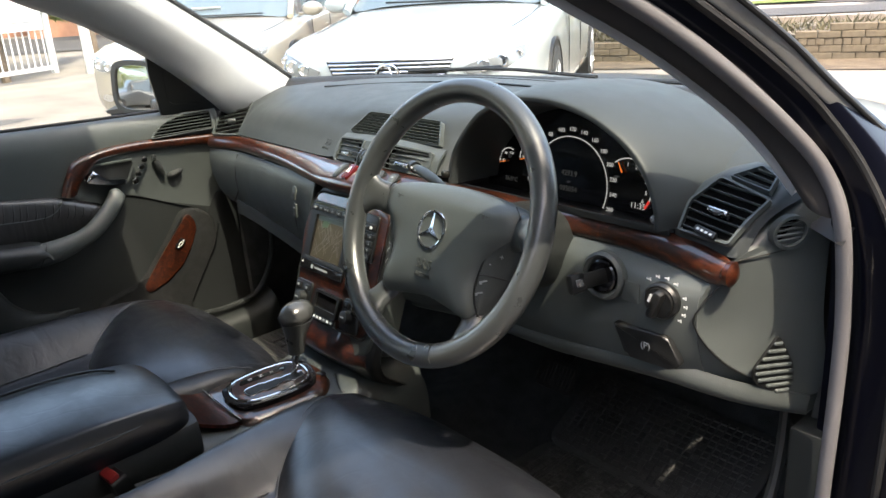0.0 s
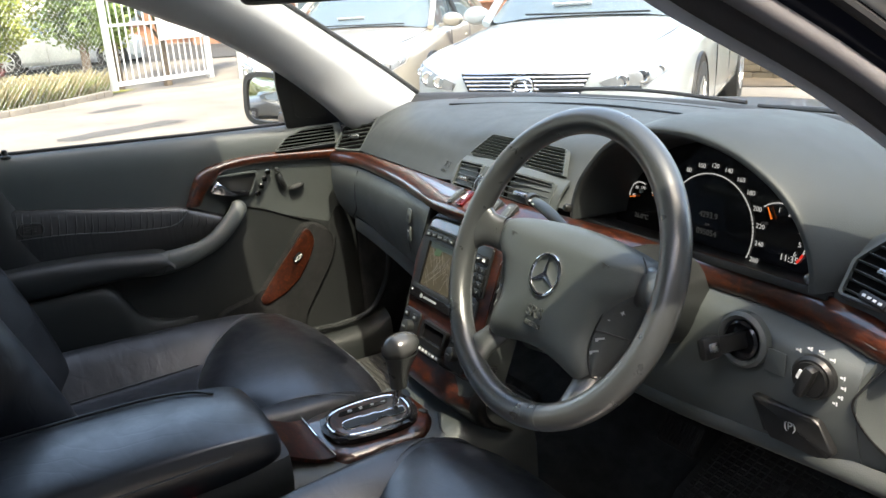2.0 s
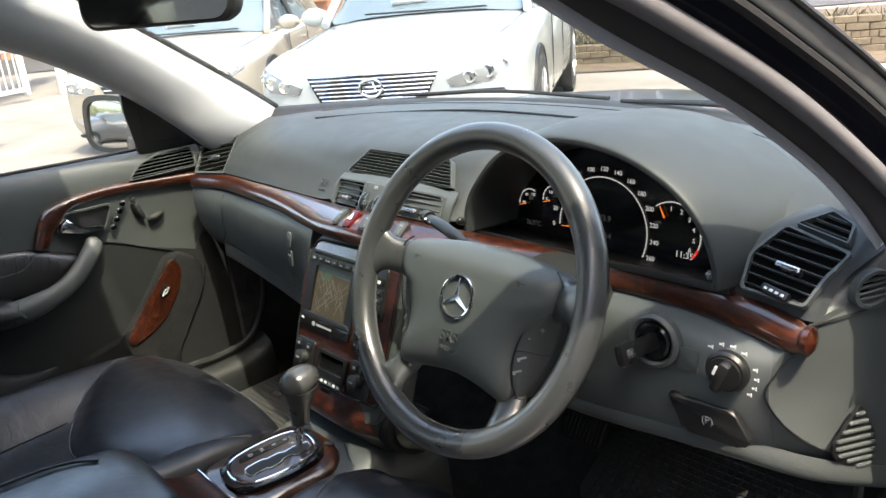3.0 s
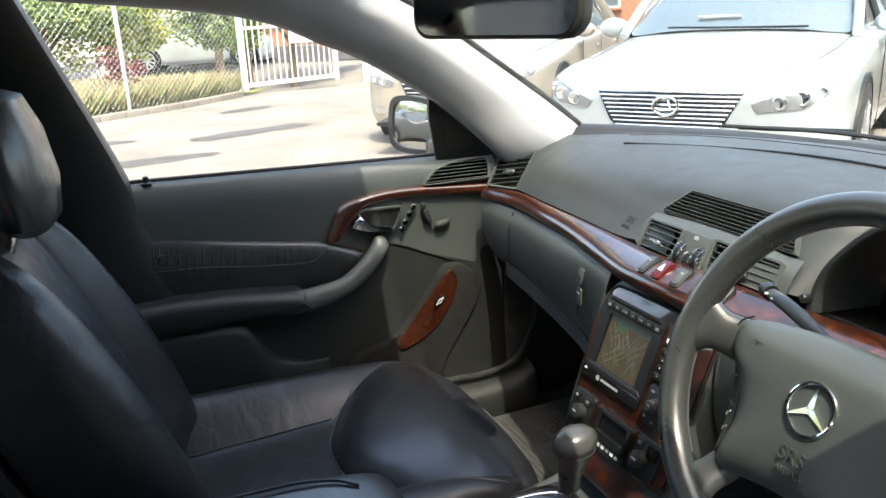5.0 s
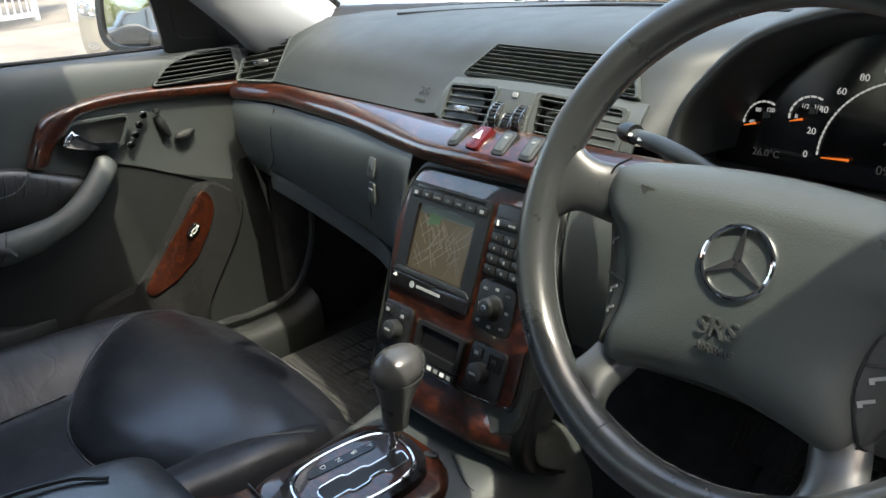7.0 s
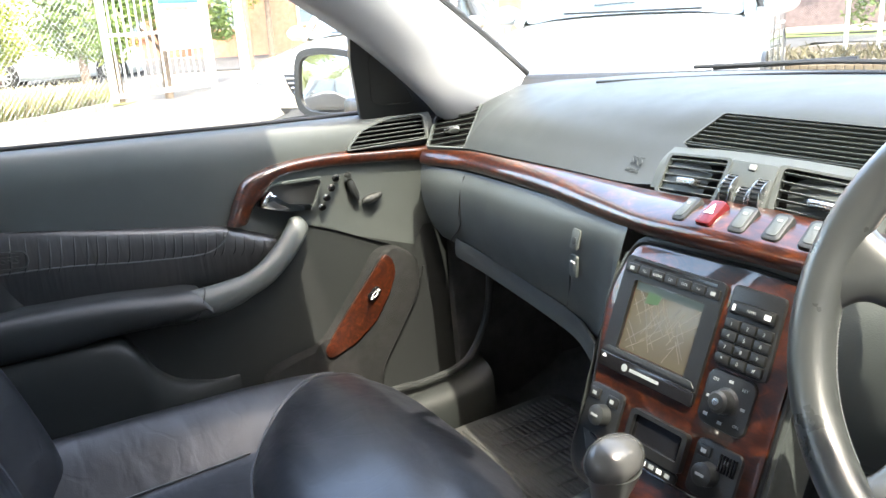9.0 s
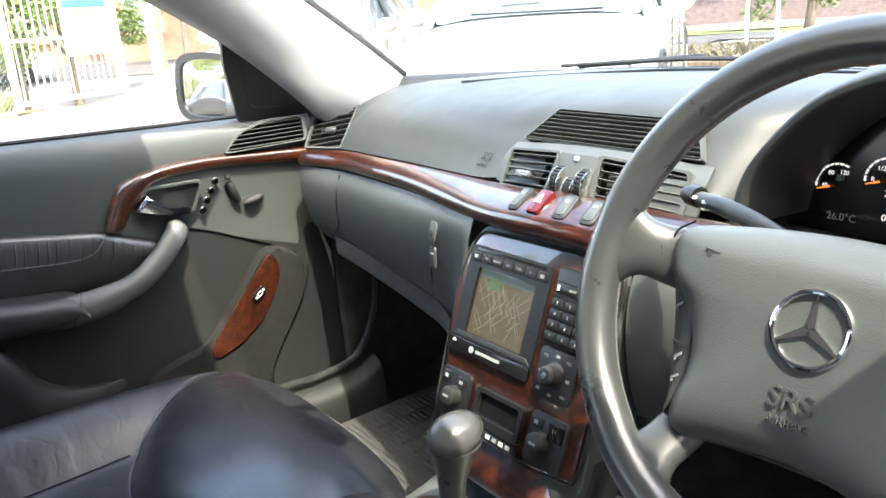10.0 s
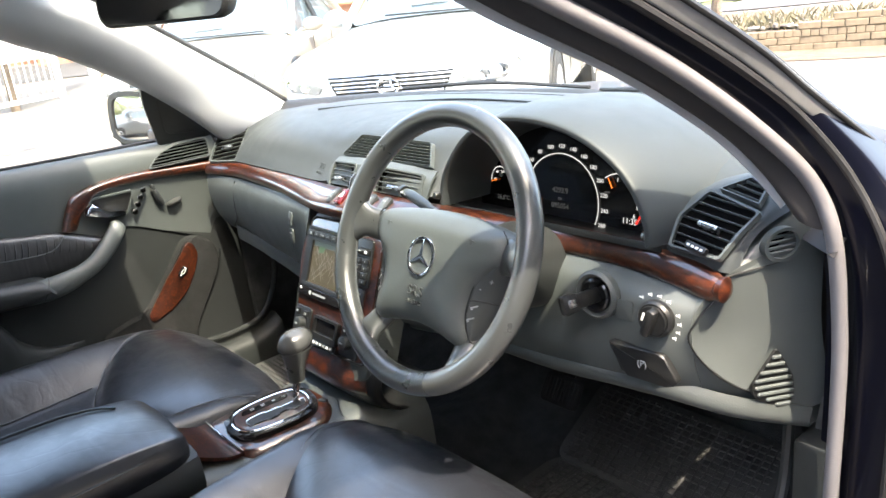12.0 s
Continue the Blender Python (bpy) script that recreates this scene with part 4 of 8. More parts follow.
# spokes: two near level, two towards the bottom
def spoke(path, wide, deep):
    """A solid spoke: oval sections along a line in the wheel's own axes, flaring into the rim."""
    rings = []
    P = curve(path, 14)
    H, D = [v.x for v in curve([(w, 0, 0) for w in wide], 14)], [v.x for v in curve([(d, 0, 0) for d in deep], 14)]
    for i, p in enumerate(P):
        d = (P[min(i + 1, 13)] - P[max(i - 1, 0)]).normalized()
        side = Vector((-d.y, d.x, 0)).normalized()
        out = side.cross(d)
        rings.append([W @ (p + side * H[i] * math.cos(t) + out * D[i] * math.sin(t)) for t in (2 * math.pi * k / 28 for k in range(28))])
    return stack(rings)


for sgn in (-1, 1):
    part("spoke", spoke([(sgn * 0.108, 0.012, -0.028), (sgn * 0.132, 0.013, -0.022), (sgn * 0.152, 0.014, -0.010), (sgn * 0.172, 0.014, -0.003)], (0.025, 0.023, 0.0235, 0.043), (0.012, 0.0125, 0.012, 0.011)), WHEEL_SKIN, wheel)
    part("spoke", spoke([(sgn * 0.080, -0.092, -0.032), (sgn * 0.087, -0.112, -0.024), (sgn * 0.094, -0.132, -0.011), (sgn * 0.100, -0.146, -0.004)], (0.019, 0.019, 0.021, 0.040), (0.012, 0.012, 0.012, 0.011)), WHEEL_SKIN, wheel)
    # button group beside the pad, sloping back from it
    inner = [(0.113, -0.004, -0.014), (0.095, -0.024, -0.011), (0.0875, -0.050, -0.011), (0.0875, -0.076, -0.012), (0.097, -0.099, -0.017)]
    outer_ = [(0.128, 0.002, -0.026), (0.1235, -0.022, -0.031), (0.118, -0.047, -0.033), (0.111, -0.072, -0.031), (0.101, -0.100, -0.026)]
    rows = [[W @ Vector((sgn * x, y, h - 0.014)) for x, y, h in inner]]
    for k in range(5):
        u = k / 4
        rows.append([W @ Vector((sgn * (i[0] * (1 - u) + o[0] * u), i[1] * (1 - u) + o[1] * u, i[2] * (1 - u) + o[2] * u + 0.006 * math.sin(math.pi * u))) for i, o in zip(inner, outer_)])
    rows.append([W @ Vector((sgn * x * 0.99, y, h - 0.014)) for x, y, h in outer_])
    g = part("button_panel", sheet(rows, 30, 24), BUTTON_GREY, wheel, "dark grey switch group on the wheel")
    part("gap", tube(curve([W @ Vector((sgn * x, y, h)) for x, y, h in ((0.0868, -0.052, -0.0100), (0.095, -0.050, -0.0115), (0.103, -0.049, -0.0160), (0.1105, -0.049, -0.0220), (0.118, -0.049, -0.0325))], 12), 0.0011, 6), BLACK, g)
    part("panel_gap", tube(curve([W @ Vector((sgn * x, y, h + 0.0015)) for x, y, h in [(0.127, 0.0035, -0.025)] + inner + [(0.103, -0.103, -0.026)]], 40), 0.0012, 6), BLACK, wheel)

    def on_group(k, u):
        i, o = inner[k], outer_[k]
        e = [i[q] * (1 - u) + o[q] * u for q in range(3)]
        return axes(W @ Vector((sgn * e[0], e[1], e[2] + 0.006 * math.sin(math.pi * u) + 0.0012)), W.to_3x3() @ Vector((1, 0, -0.55 * sgn)), W.to_3x3() @ Vector((0, 1, 0)))
    if sgn > 0:
        text("symbol", "+", on_group(1, 0.62), 0.011, PRINT_DIM, g)
        text("symbol", "-", at(on_group(1, 0.25), 0, -0.010), 0.011, PRINT_DIM, g)
    for k, u in ((2, 0.35), (3, 0.35)) if sgn > 0 else ((1, 0.45), (2, 0.30), (3, 0.30)):
        gm_ = at(on_group(k, u), 0, -0.010 if k == 2 else 0.0)
        part("symbol", merge(box((0.008, 0.0022, 0.0006), at(gm_, 0, 0.002, 0, 25)), box((0.003, 0.004, 0.0006), at(gm_, -0.004, -0.001, 0, 25))), PRINT_DIM, g)
    # joints where the leather meets the cover
    part("cover_joint", tube(curve([W @ Vector((sgn * x, y, h)) for x, y, h in ((0.116, 0.0425, -0.0150), (0.1285, 0.030, -0.0125), (0.1275, 0.006, -0.0165))], 12), 0.0010, 6), BLACK, wheel)
    part("cover_joint", tube(curve([W @ Vector((sgn * x, y, h)) for x, y, h in ((0.098, -0.101, -0.017), (0.086, -0.1135, -0.0165), (0.070, -0.1145, -0.021))], 10), 0.0010, 6), BLACK, wheel)
# emblem: a ring with three rays
star_m = at(W, 0, -0.013, 0.0057)
em_ring = [star_m @ Vector((0.0245 * math.cos(2 * math.pi * k / 48), 0.0245 * math.sin(2 * math.pi * k / 48), 0.001)) for k in range(48)]
rays = []
for a in (90, 210, 330):
    rays.append(prism([(0, -0.0035), (0.023, -0.0006), (0.023, 0.0006), (0, 0.0035)], 0.0022, star_m @ Matrix.Rotation(radians(a), 4, 'Z')))
part("emblem", merge(tube(em_ring, 0.0021, 8, True), *rays), CHROME, wheel, "chrome ring emblem with three rays")
text("airbag_lettering", "SRS", at(W, 0, -0.060, 0.0046), 0.020, EMBOSS, wheel, 0.0014)
text("airbag_lettering", "AIRBAG", at(W, 0.001, -0.0745, 0.0034), 0.0085, EMBOSS, wheel, 0.0014)
for sx in (-0.084, 0.084):
    part("horn_symbol", merge(box((0.012, 0.0016, 0.0012), at(W, sx, 0.022, 0.0020, -8)), box((0.004, 0.005, 0.0012), at(W, sx - 0.002, 0.020, 0.0020))), EMBOSS, wheel)
# stalk behind the wheel
stalk = thing("indicator_stalk", (0.30, 0.06, 0.89), "grey control stalk with white symbols behind the wheel", "stalk")
sp = [(0.360, 0.080, 0.916), (0.300, 0.088, 0.928), (0.250, 0.100, 0.936), (0.205, 0.113, 0.938)]
part("lever", tube(curve(sp, 20), [0.0055] * 6 + [0.0065, 0.0075, 0.0085, 0.009, 0.009, 0.009, 0.009, 0.009, 0.0088, 0.0085, 0.0082, 0.0078, 0.007, 0.004], 14, False, (1.0, 0.8)), GREY_MID, stalk)
part("end_cap", tube([(0.218, 0.1085, 0.9385), (0.206, 0.1125, 0.9385), (0.199, 0.115, 0.938)], [0.0092, 0.0090, 0.006], 14), BLACK, stalk)
for i in range(4):
    part("mark", box((0.007 if i % 2 else 0.004, 0.001, 0.003), Matrix.Translation((0.219 + i * 0.013, 0.1000 - i * 0.0030, 0.9405 - i * 0.0018)) @ Matrix.Rotation(radians(-40), 4, 'X'), 0.0003), PRINT, stalk)
part("cruise_lever", tube(curve([(0.330, 0.070, 0.885), (0.270, 0.066, 0.885), (0.232, 0.064, 0.884)], 10), [0.005] * 8 + [0.008, 0.006], 10), BLACK, stalk)


# ---- centre stack and console ----
C = axes((0, 0.079, 0.715), (1, 0, 0), (0, 0.365, 0.93))
stack_thing = thing("centre_stack", (0, 0.08, 0.60), "burr walnut centre stack with grey surround", "dashboard")
outer = round_poly([(-0.112, 0.152), (0.128, 0.152), (0.130, -0.118), (-0.104, -0.118), (-0.118, -0.010), (-0.132, 0.075)], 0.03, 6)
part("surround", prism(outer, 0.060, C, 0.006, base=-0.064), GREY, stack_thing)
fascia = round_poly([(-0.102, 0.138), (0.060, 0.142), (0.120, 0.138), (0.122, -0.085), (-0.092, -0.088), (-0.108, -0.010), (-0.121, 0.070)], 0.020, 6)
part("wood_fascia", prism(fascia, 0.006, C, 0.002, base=-0.003), WOOD, stack_thing, "lacquered burr walnut fascia")
part("wood_frame_seam", tube([C @ Vector((x, y, 0.000)) for x, y in round_poly([(-0.105, 0.141), (0.060, 0.145), (0.123, 0.141), (0.125, -0.088), (-0.095, -0.091), (-0.111, -0.010), (-0.124, 0.070)], 0.020, 6)], 0.0022, 6, True), BLACK, stack_thing)

nav = thing("navigation_unit", C @ Vector((-0.036, 0.0, 0)), "black navigation radio with a lit map screen", "car radio")
nm = at(C, -0.036, 0.058, 0.0008) @ Matrix.Diagonal((1, 1, 0.5, 1))
nb = part("housing", ring_plate(rounded(0.136, 0.130, 0.006), rounded(0.098, 0.080, 0.003), 0.012, at(nm, 0, 0.0, 0.0), 0.001), BLACK, nav)
part("screen_back", box((0.102, 0.084, 0.002), at(nm, 0, 0.0, 0.0025)), GLOSS_BLACK, nav)


def map_screen():
    m, nt, p = shader("map_screen", (0.03, 0.03, 0.025), 0.15)
    v = coords(nt, (1, 1, 1))
    patch = node(nt, "ShaderNodeTexVoronoi", Scale=26.0)
    patch.feature = 'F1'
    nt.links.new(v, patch.inputs["Vector"])
    tone = nt.nodes.new("ShaderNodeSeparateColor")
    nt.links.new(patch.outputs["Color"], tone.inputs[0])
    col = ramp(nt, tone.outputs[0], [(0.0, (0.05, 0.04, 0.025)), (0.90, (0.065, 0.055, 0.032)), (0.92, (0.02, 0.09, 0.02)), (1.0, (0.02, 0.10, 0.025))])
    nt.links.new(col, p.inputs["Emission Color"])
    p.inputs["Emission Strength"].default_value = 0.085
    return m


part("screen", box((0.096, 0.078, 0.001), at(nm, 0, 0.0, 0.0042)), map_screen(), nav, "dim brown street map on the screen")
road_m, road_y = glowing("map_road", (0.55, 0.50, 0.36), 0.030), glowing("map_road_grey", (0.32, 0.34, 0.36), 0.030)
random.seed(5)
for k in range(44):
    a = radians(random.choice((38, 42, 128, 132, 60, 118)) + random.uniform(-4, 4))
    l = random.uniform(0.014, 0.040)
    x, y = random.uniform(-0.036, 0.036), random.uniform(-0.028, 0.024)
    l = min(l, 2 * (0.046 - abs(x)) / max(abs(math.cos(a)), 0.2), 2 * (0.036 - abs(y)) / max(abs(math.sin(a)), 0.2))
    part("map_line", box((l, 0.0007, 0.0003), at(nm, x, y, 0.0049, math.degrees(a))), road_m if k % 3 else road_y, nav)
part("map_park", prism([(-0.030, 0.018), (-0.012, 0.020), (-0.008, 0.030), (-0.028, 0.032)], 0.0003, at(nm, 0, 0, 0.0048)), glowing("map_green", (0.05, 0.22, 0.04), 0.035), nav)
part("title_bar", box((0.094, 0.009, 0.0003), at(nm, 0, 0.034, 0.0048)), glowing("map_bar", (0.10, 0.16, 0.15), 0.03), nav)
part("sill", prism([(-0.066, -0.046), (0.066, -0.046), (0.060, -0.040), (-0.060, -0.040)], 0.003, at(nm, 0, 0.0, 0.0125), 0.001), GREY_DARK, nav)
part("lower_plate", box((0.136, 0.017, 0.010), at(nm, 0, -0.0565, 0.011), 0.002), GLOSS_BLACK, nav)
part("logo", merge(lathe([(0.0042, 0), (0.0042, 0.001)], at(nm, -0.027, -0.0565, 0.016), 20), box((0.042, 0.0035, 0.001), at(nm, 0.002, -0.0565, 0.0165))), PRINT_DIM, nav)
part("eject_symbol", prism([(-0.004, 0), (0.004, 0), (0, 0.004)], 0.0006, at(nm, -0.060, -0.054, 0.0163)), PRINT, nav)
part("disc_slot", box((0.116, 0.003, 0.002), at(nm, 0, 0.0605, 0.0128)), GLOSS_BLACK, nav)
for k, w in enumerate(("", "TEL", "RADIO", "CD", "TAPE", "TV", "")):
    x = -0.056 + k * 0.0187
    part("button", box((0.0165, 0.0105, 0.006), at(nm, x, 0.0515, 0.0135), 0.0018), BLACK, nav)
    if w:
        text("legend", w, at(nm, x, 0.0515, 0.0167), 0.0040, PRINT_DIM, nav, 0.0002)
    else:
        part("legend", box((0.006, 0.004, 0.0004), at(nm, x, 0.0515, 0.0167)), PRINT_DIM, nav)

keypad = thing("telephone_keypad", C @ Vector((0.07, 0.05, 0)), "black telephone keypad with small lettered keys", "keypad")
kmm = at(C, 0.069, 0.086)
part("plate", prism(round_poly([(-0.030, 0.040), (0.030, 0.040), (0.033, -0.042), (-0.026, -0.042)], 0.006), 0.007, kmm, 0.002), BLACK, keypad)
part("rocker", box((0.052, 0.013, 0.006), at(kmm, 0.001, 0.018, 0.009), 0.0035), BLACK, keypad)
text("legend", "NAVI", at(kmm, 0.001, 0.018, 0.0122), 0.0044, PRINT_DIM, keypad, 0.0002)
part("legend", merge(box((0.003, 0.006, 0.0004), at(kmm, -0.019, 0.018, 0.0122)), box((0.007, 0.005, 0.0004), at(kmm, 0.019, 0.018, 0.0122))), PRINT, keypad)
for r in range(4):
    for c in range(3):
        x, y = -0.017 + c * 0.0185, 0.0015 - r * 0.0118
        part("button", box((0.0170, 0.0102, 0.005), at(kmm, x, y, 0.0085), 0.0016), BLACK, keypad)
        text("legend", ["123", "456", "789", "*0#"][r][c], at(kmm, x, y, 0.0112), 0.0052, PRINT_DIM, keypad, 0.0002)

joy = thing("joystick_panel", C @ Vector((0.067, 0.01, 0)), "black square control panel with a round joystick", "control panel")
jm = at(C, 0.068, 0.013)
part("plate", prism(rounded(0.056, 0.056, 0.010), 0.007, jm, 0.002), BLACK, joy)
part("stick", lathe([(0.016, 0.006), (0.012, 0.009), (0.011, 0.020), (0.008, 0.0225), (0.001, 0.023)], jm, 28), GREY_DARK, joy)
part("stick_cap", lathe([(0.0035, 0.0225), (0.0035, 0.0236), (0.001, 0.0238)], jm, 14), SATIN, joy)
for x, y, w in ((-0.017, 0.018, "SYS"), (0.017, 0.018, "RET"), (0.018, -0.018, "ON")):
    text("legend", w, at(jm, x, y, 0.0074), 0.0042, PRINT_DIM, joy, 0.0002)
for x, y in ((0, 0.021), (-0.020, 0.0), (0.020, 0.0), (-0.018, -0.018), (0.0, -0.021)):
    part("mark", box((0.005, 0.003, 0.0004), at(jm, x, y, 0.0074)), PRINT_DIM, joy)

climate = thing("climate_panel", C @ Vector((0, -0.085, 0)), "black climate control panel with display and two knobs", "climate control")
dm = at(C, 0.003, -0.054)
part("display_frame", ring_plate(rounded(0.078, 0.042, 0.005), rounded(0.066, 0.027, 0.003, cy=0.003), 0.009, dm, 0.002), BLACK, climate)
part("display", box((0.068, 0.030, 0.002), at(dm, 0, 0.003, 0.005)), GLOSS_BLACK, climate)
part("key_row", box((0.074, 0.012, 0.008), at(dm, 0, -0.028, 0.006), 0.004), BLACK, climate)
for k in range(6):
    part("key_mark", box((0.0065, 0.0045, 0.0006), at(dm, -0.027 + k * 0.011, -0.0275, 0.0103)), (PRINT, PRINT, PRINT, PRINT_DIM, PRINT, PRINT_DIM)[k], climate)
for sgn in (-1, 1):
    pm = at(C, 0.078 * sgn - 0.001, -0.056)
    part("knob_plate", prism(rounded(0.054, 0.056, 0.007), 0.007, pm, 0.002), BLACK, climate)
    part("knob", lathe([(0.0125, 0.006), (0.0120, 0.010), (0.0115, 0.019), (0.009, 0.0205), (0.001, 0.021)], at(pm, -0.004 * sgn, -0.003), 26), GREY_DARK, climate)
    part("knob_mark", box((0.010, 0.0025, 0.0004), at(pm, -0.004 * sgn, -0.003, 0.0212)), PRINT_DIM, climate)
    for x, y in ((-0.015, 0.017), (0.013, 0.016)):
        part("key", box((0.016, 0.012, 0.004), at(pm, x, y, 0.0075), 0.0015), BLACK, climate)
        part("key_mark", box((0.006, 0.004, 0.0004), at(pm, x, y, 0.0097)), PRINT_DIM, climate)
    if sgn > 0:
        for k in range(6):
            part("sensor_slat", box((0.0016, 0.017, 0.003), at(pm, 0.006 + k * 0.0034, 0.014, 0.010)), GLOSS_BLACK, climate)

tray = thing("ashtray_panel", C @ Vector((0, -0.11, 0)), "dark walnut ashtray flap under the climate panel", "ashtray")
TR = [[(x, 0.046, 0.632), (x, 0.028, 0.600), (x, 0.030, 0.578), (x, 0.055, 0.560)] for x in (-0.100, -0.05, 0.05, 0.116)]
for i, r in enumerate(TR):
    TR[i] = [(p[0] * 1.06, p[1] + (0.016 if i in (0, 3) else 0.003), p[2]) for p in r]
part("flap", sheet(TR, 20, 14, 0.006, False), WOOD, tray)
part("chrome_line", tube(curve([(p[0][0], p[0][1] - 0.006, p[0][2] + 0.002) for p in TR], 20), 0.0014, 6), CHROME, tray)
part("surround_low", sheet([[(x, y + 0.004, 0.655), (x, y - 0.020, 0.600), (x, y - 0.012, 0.560), (x, y + 0.03, 0.53)] for x, y in ((-0.132, 0.085), (-0.105, 0.062), (0.105, 0.062), (0.140, 0.085))], 20, 12, 0.004), BLACK, tray)

console = thing("centre_console", (0, -0.2, 0.27), "dark grey centre console with walnut gear surround", "console")
prof = lambda y, top, w, side: [(-w - 0.035, y, 0.28), (-w - 0.030, y, side - 0.05), (-w - 0.012, y, side), (-w + 0.015, y, top - 0.004), (-w * 0.45, y, top), (w * 0.45, y, top), (w - 0.015, y, top - 0.004), (w + 0.012, y, side), (w + 0.030, y, side - 0.05), (w + 0.035, y, 0.28)]
part("tunnel", sheet([prof(0.16, 0.565, 0.115, 0.53), prof(0.06, 0.556, 0.115, 0.525), prof(0.0, 0.545, 0.110, 0.52), prof(-0.10, 0.541, 0.10, 0.515), prof(-0.18, 0.543, 0.092, 0.515), prof(-0.26, 0.560, 0.090, 0.53), prof(-0.45, 0.575, 0.095, 0.55), prof(-0.9, 0.575, 0.095, 0.55)], 50, 44), GREY_MID, console, "grey moulded tunnel")
part("tunnel_joint", tube(curve([(0.045, 0.028, 0.5535), (0.090, 0.010, 0.545), (0.118, 0.030, 0.525), (0.135, 0.06, 0.50)], 16), 0.001, 6), BLACK, console)
PL = axes((0, -0.075, 0.5505), (1, 0, 0), (0, 1, 0.02))
plate = round_poly([(-0.074, -0.090), (0.066, -0.092), (0.078, 0.055), (0.040, 0.092), (-0.040, 0.092), (-0.074, 0.070)], 0.03, 6)
part("gear_surround", stack([[PL @ Vector((x * kx_, y * ky_, z)) for x, y in plate] for kx_, ky_, z in ((1.16, 1.06, -0.020), (1.16, 1.06, -0.012), (1.12, 1.04, -0.005), (1.04, 1.01, 0.0005), (0.98, 0.97, 0.002), (0.6, 0.6, 0.003), (0.01, 0.01, 0.003))]), WOOD, console, "glossy burr walnut gear surround")
oval = [(x, y) for x, y, _ in loop([(0.0, -0.072, 0), (0.036, -0.058, 0), (0.050, 0.0, 0), (0.042, 0.050, 0), (0.0, 0.068, 0), (-0.036, 0.056, 0), (-0.048, 0.0, 0), (-0.040, -0.054, 0)], 56)]
part("oval_base", prism([(x * 1.24, y * 1.17) for x, y in oval], 0.012, PL, 0.0085, 4), GLOSS_BLACK, console)
part("chrome_oval", tube([PL @ Vector((x, y, 0.0125)) for x, y in oval], 0.0028, 8, True), CHROME, console, "chrome ring round the selector gate")
part("oval_wood", prism([(x * 0.94, y * 0.94) for x, y in oval], 0.003, PL, 0.001, base=0.0108), WOOD, console)
gate = [(0.006, -0.045), (0.020, -0.045), (0.020, -0.020), (0.024, -0.020), (0.024, 0.000), (0.020, 0.002), (0.020, 0.018), (0.026, 0.020), (0.026, 0.044), (0.012, 0.048), (0.008, 0.030), (0.008, 0.010), (0.004, 0.008), (0.004, -0.012), (0.000, -0.014), (0.000, -0.040)]
gate = [((x - 0.012) * 1.3 + 0.013, y * 1.18) for x, y in gate]
part("gate_slot", prism(round_poly(gate, 0.004, 3), 0.0006, PL, base=0.0140), BLACK, console)
part("gate_edge", tube([PL @ Vector((x, y, 0.0148)) for x, y in round_poly(gate, 0.005, 4)], 0.0014, 6, True), CHROME, console)
part("position_strip", prism(round_poly([(-0.036, -0.040), (-0.022, -0.048), (-0.014, 0.040), (-0.026, 0.046)], 0.006), 0.0012, PL, base=0.0136), GLOSS_BLACK, console)
for w, y in (("P", 0.036), ("R", 0.016), ("N", -0.004), ("D", -0.024)):
    text("letter", w, at(PL, -0.026 + y * 0.1, y, 0.0150), 0.010, PRINT, console, 0.0002)
for x, y in ((-0.048, 0.078), (0.030, 0.084)):
    part("button", prism(rounded(0.018, 0.010, 0.004), 0.004, at(PL, x, y, 0.001, 25), 0.0015), GREY_DARK, console)
part("rear_cover", sheet([[(x, -0.166, 0.5525), (x, -0.19, 0.556), (x, -0.225, 0.572), (x, -0.258, 0.592)] for x in (-0.072, -0.03, 0.03, 0.066)], 16, 14, 0.006, True), WOOD, console, "curved walnut cover before the armrest")
part("cover_edge", tube(curve([(-0.074, -0.168, 0.555), (0, -0.171, 0.557), (0.068, -0.168, 0.555)], 12), 0.0018, 6), CHROME, console)

lever = thing("gear_lever", (0.008, -0.035, 0.556), "dark leather gear knob on a chrome stem", "gear lever")
ax0, ax1 = Vector((0.010, -0.036, 0.556)), Vector((0.020, -0.010, 0.680))
part("stem", tube([ax0, ax0.lerp(ax1, 0.2), ax0.lerp(ax1, 0.40)], [0.006, 0.005, 0.0075], 14), CHROME, lever)
kx = axes(ax0.lerp(ax1, 0.38), (1, 0, 0), (0, 1, 0))
part("grip", stack([[kx @ Vector((sx * math.cos(t), cy + sy * math.sin(t), h)) for t in (2 * math.pi * k / 28 for k in range(28))] for sx, sy, cy, h in
                    ((0.010, 0.010, 0, 0), (0.0135, 0.0145, 0.001, 0.002), (0.0145, 0.016, 0.002, 0.018), (0.0180, 0.020, 0.005, 0.036), (0.0225, 0.0265, 0.009, 0.052), (0.0245, 0.0300, 0.010, 0.060))]), WHEEL_SKIN, lever)
part("cap", stack([[kx @ Vector((sx * math.cos(t), cy + sy * math.sin(t), h + 0.1 * (sy * math.sin(t)))) for t in (2 * math.pi * k / 28 for k in range(28))] for sx, sy, cy, h in
                   ((0.0235, 0.0295, 0.010, 0.0615), (0.0262, 0.0325, 0.010, 0.067), (0.0268, 0.0332, 0.010, 0.073), (0.0245, 0.0310, 0.010, 0.081), (0.0185, 0.0240, 0.009, 0.0885), (0.010, 0.013, 0.008, 0.0925), (0.001, 0.001, 0.008, 0.0935))]), plain("grey_lacquer", (0.05, 0.053, 0.053), 0.22), lever, "smooth grey knob cap")

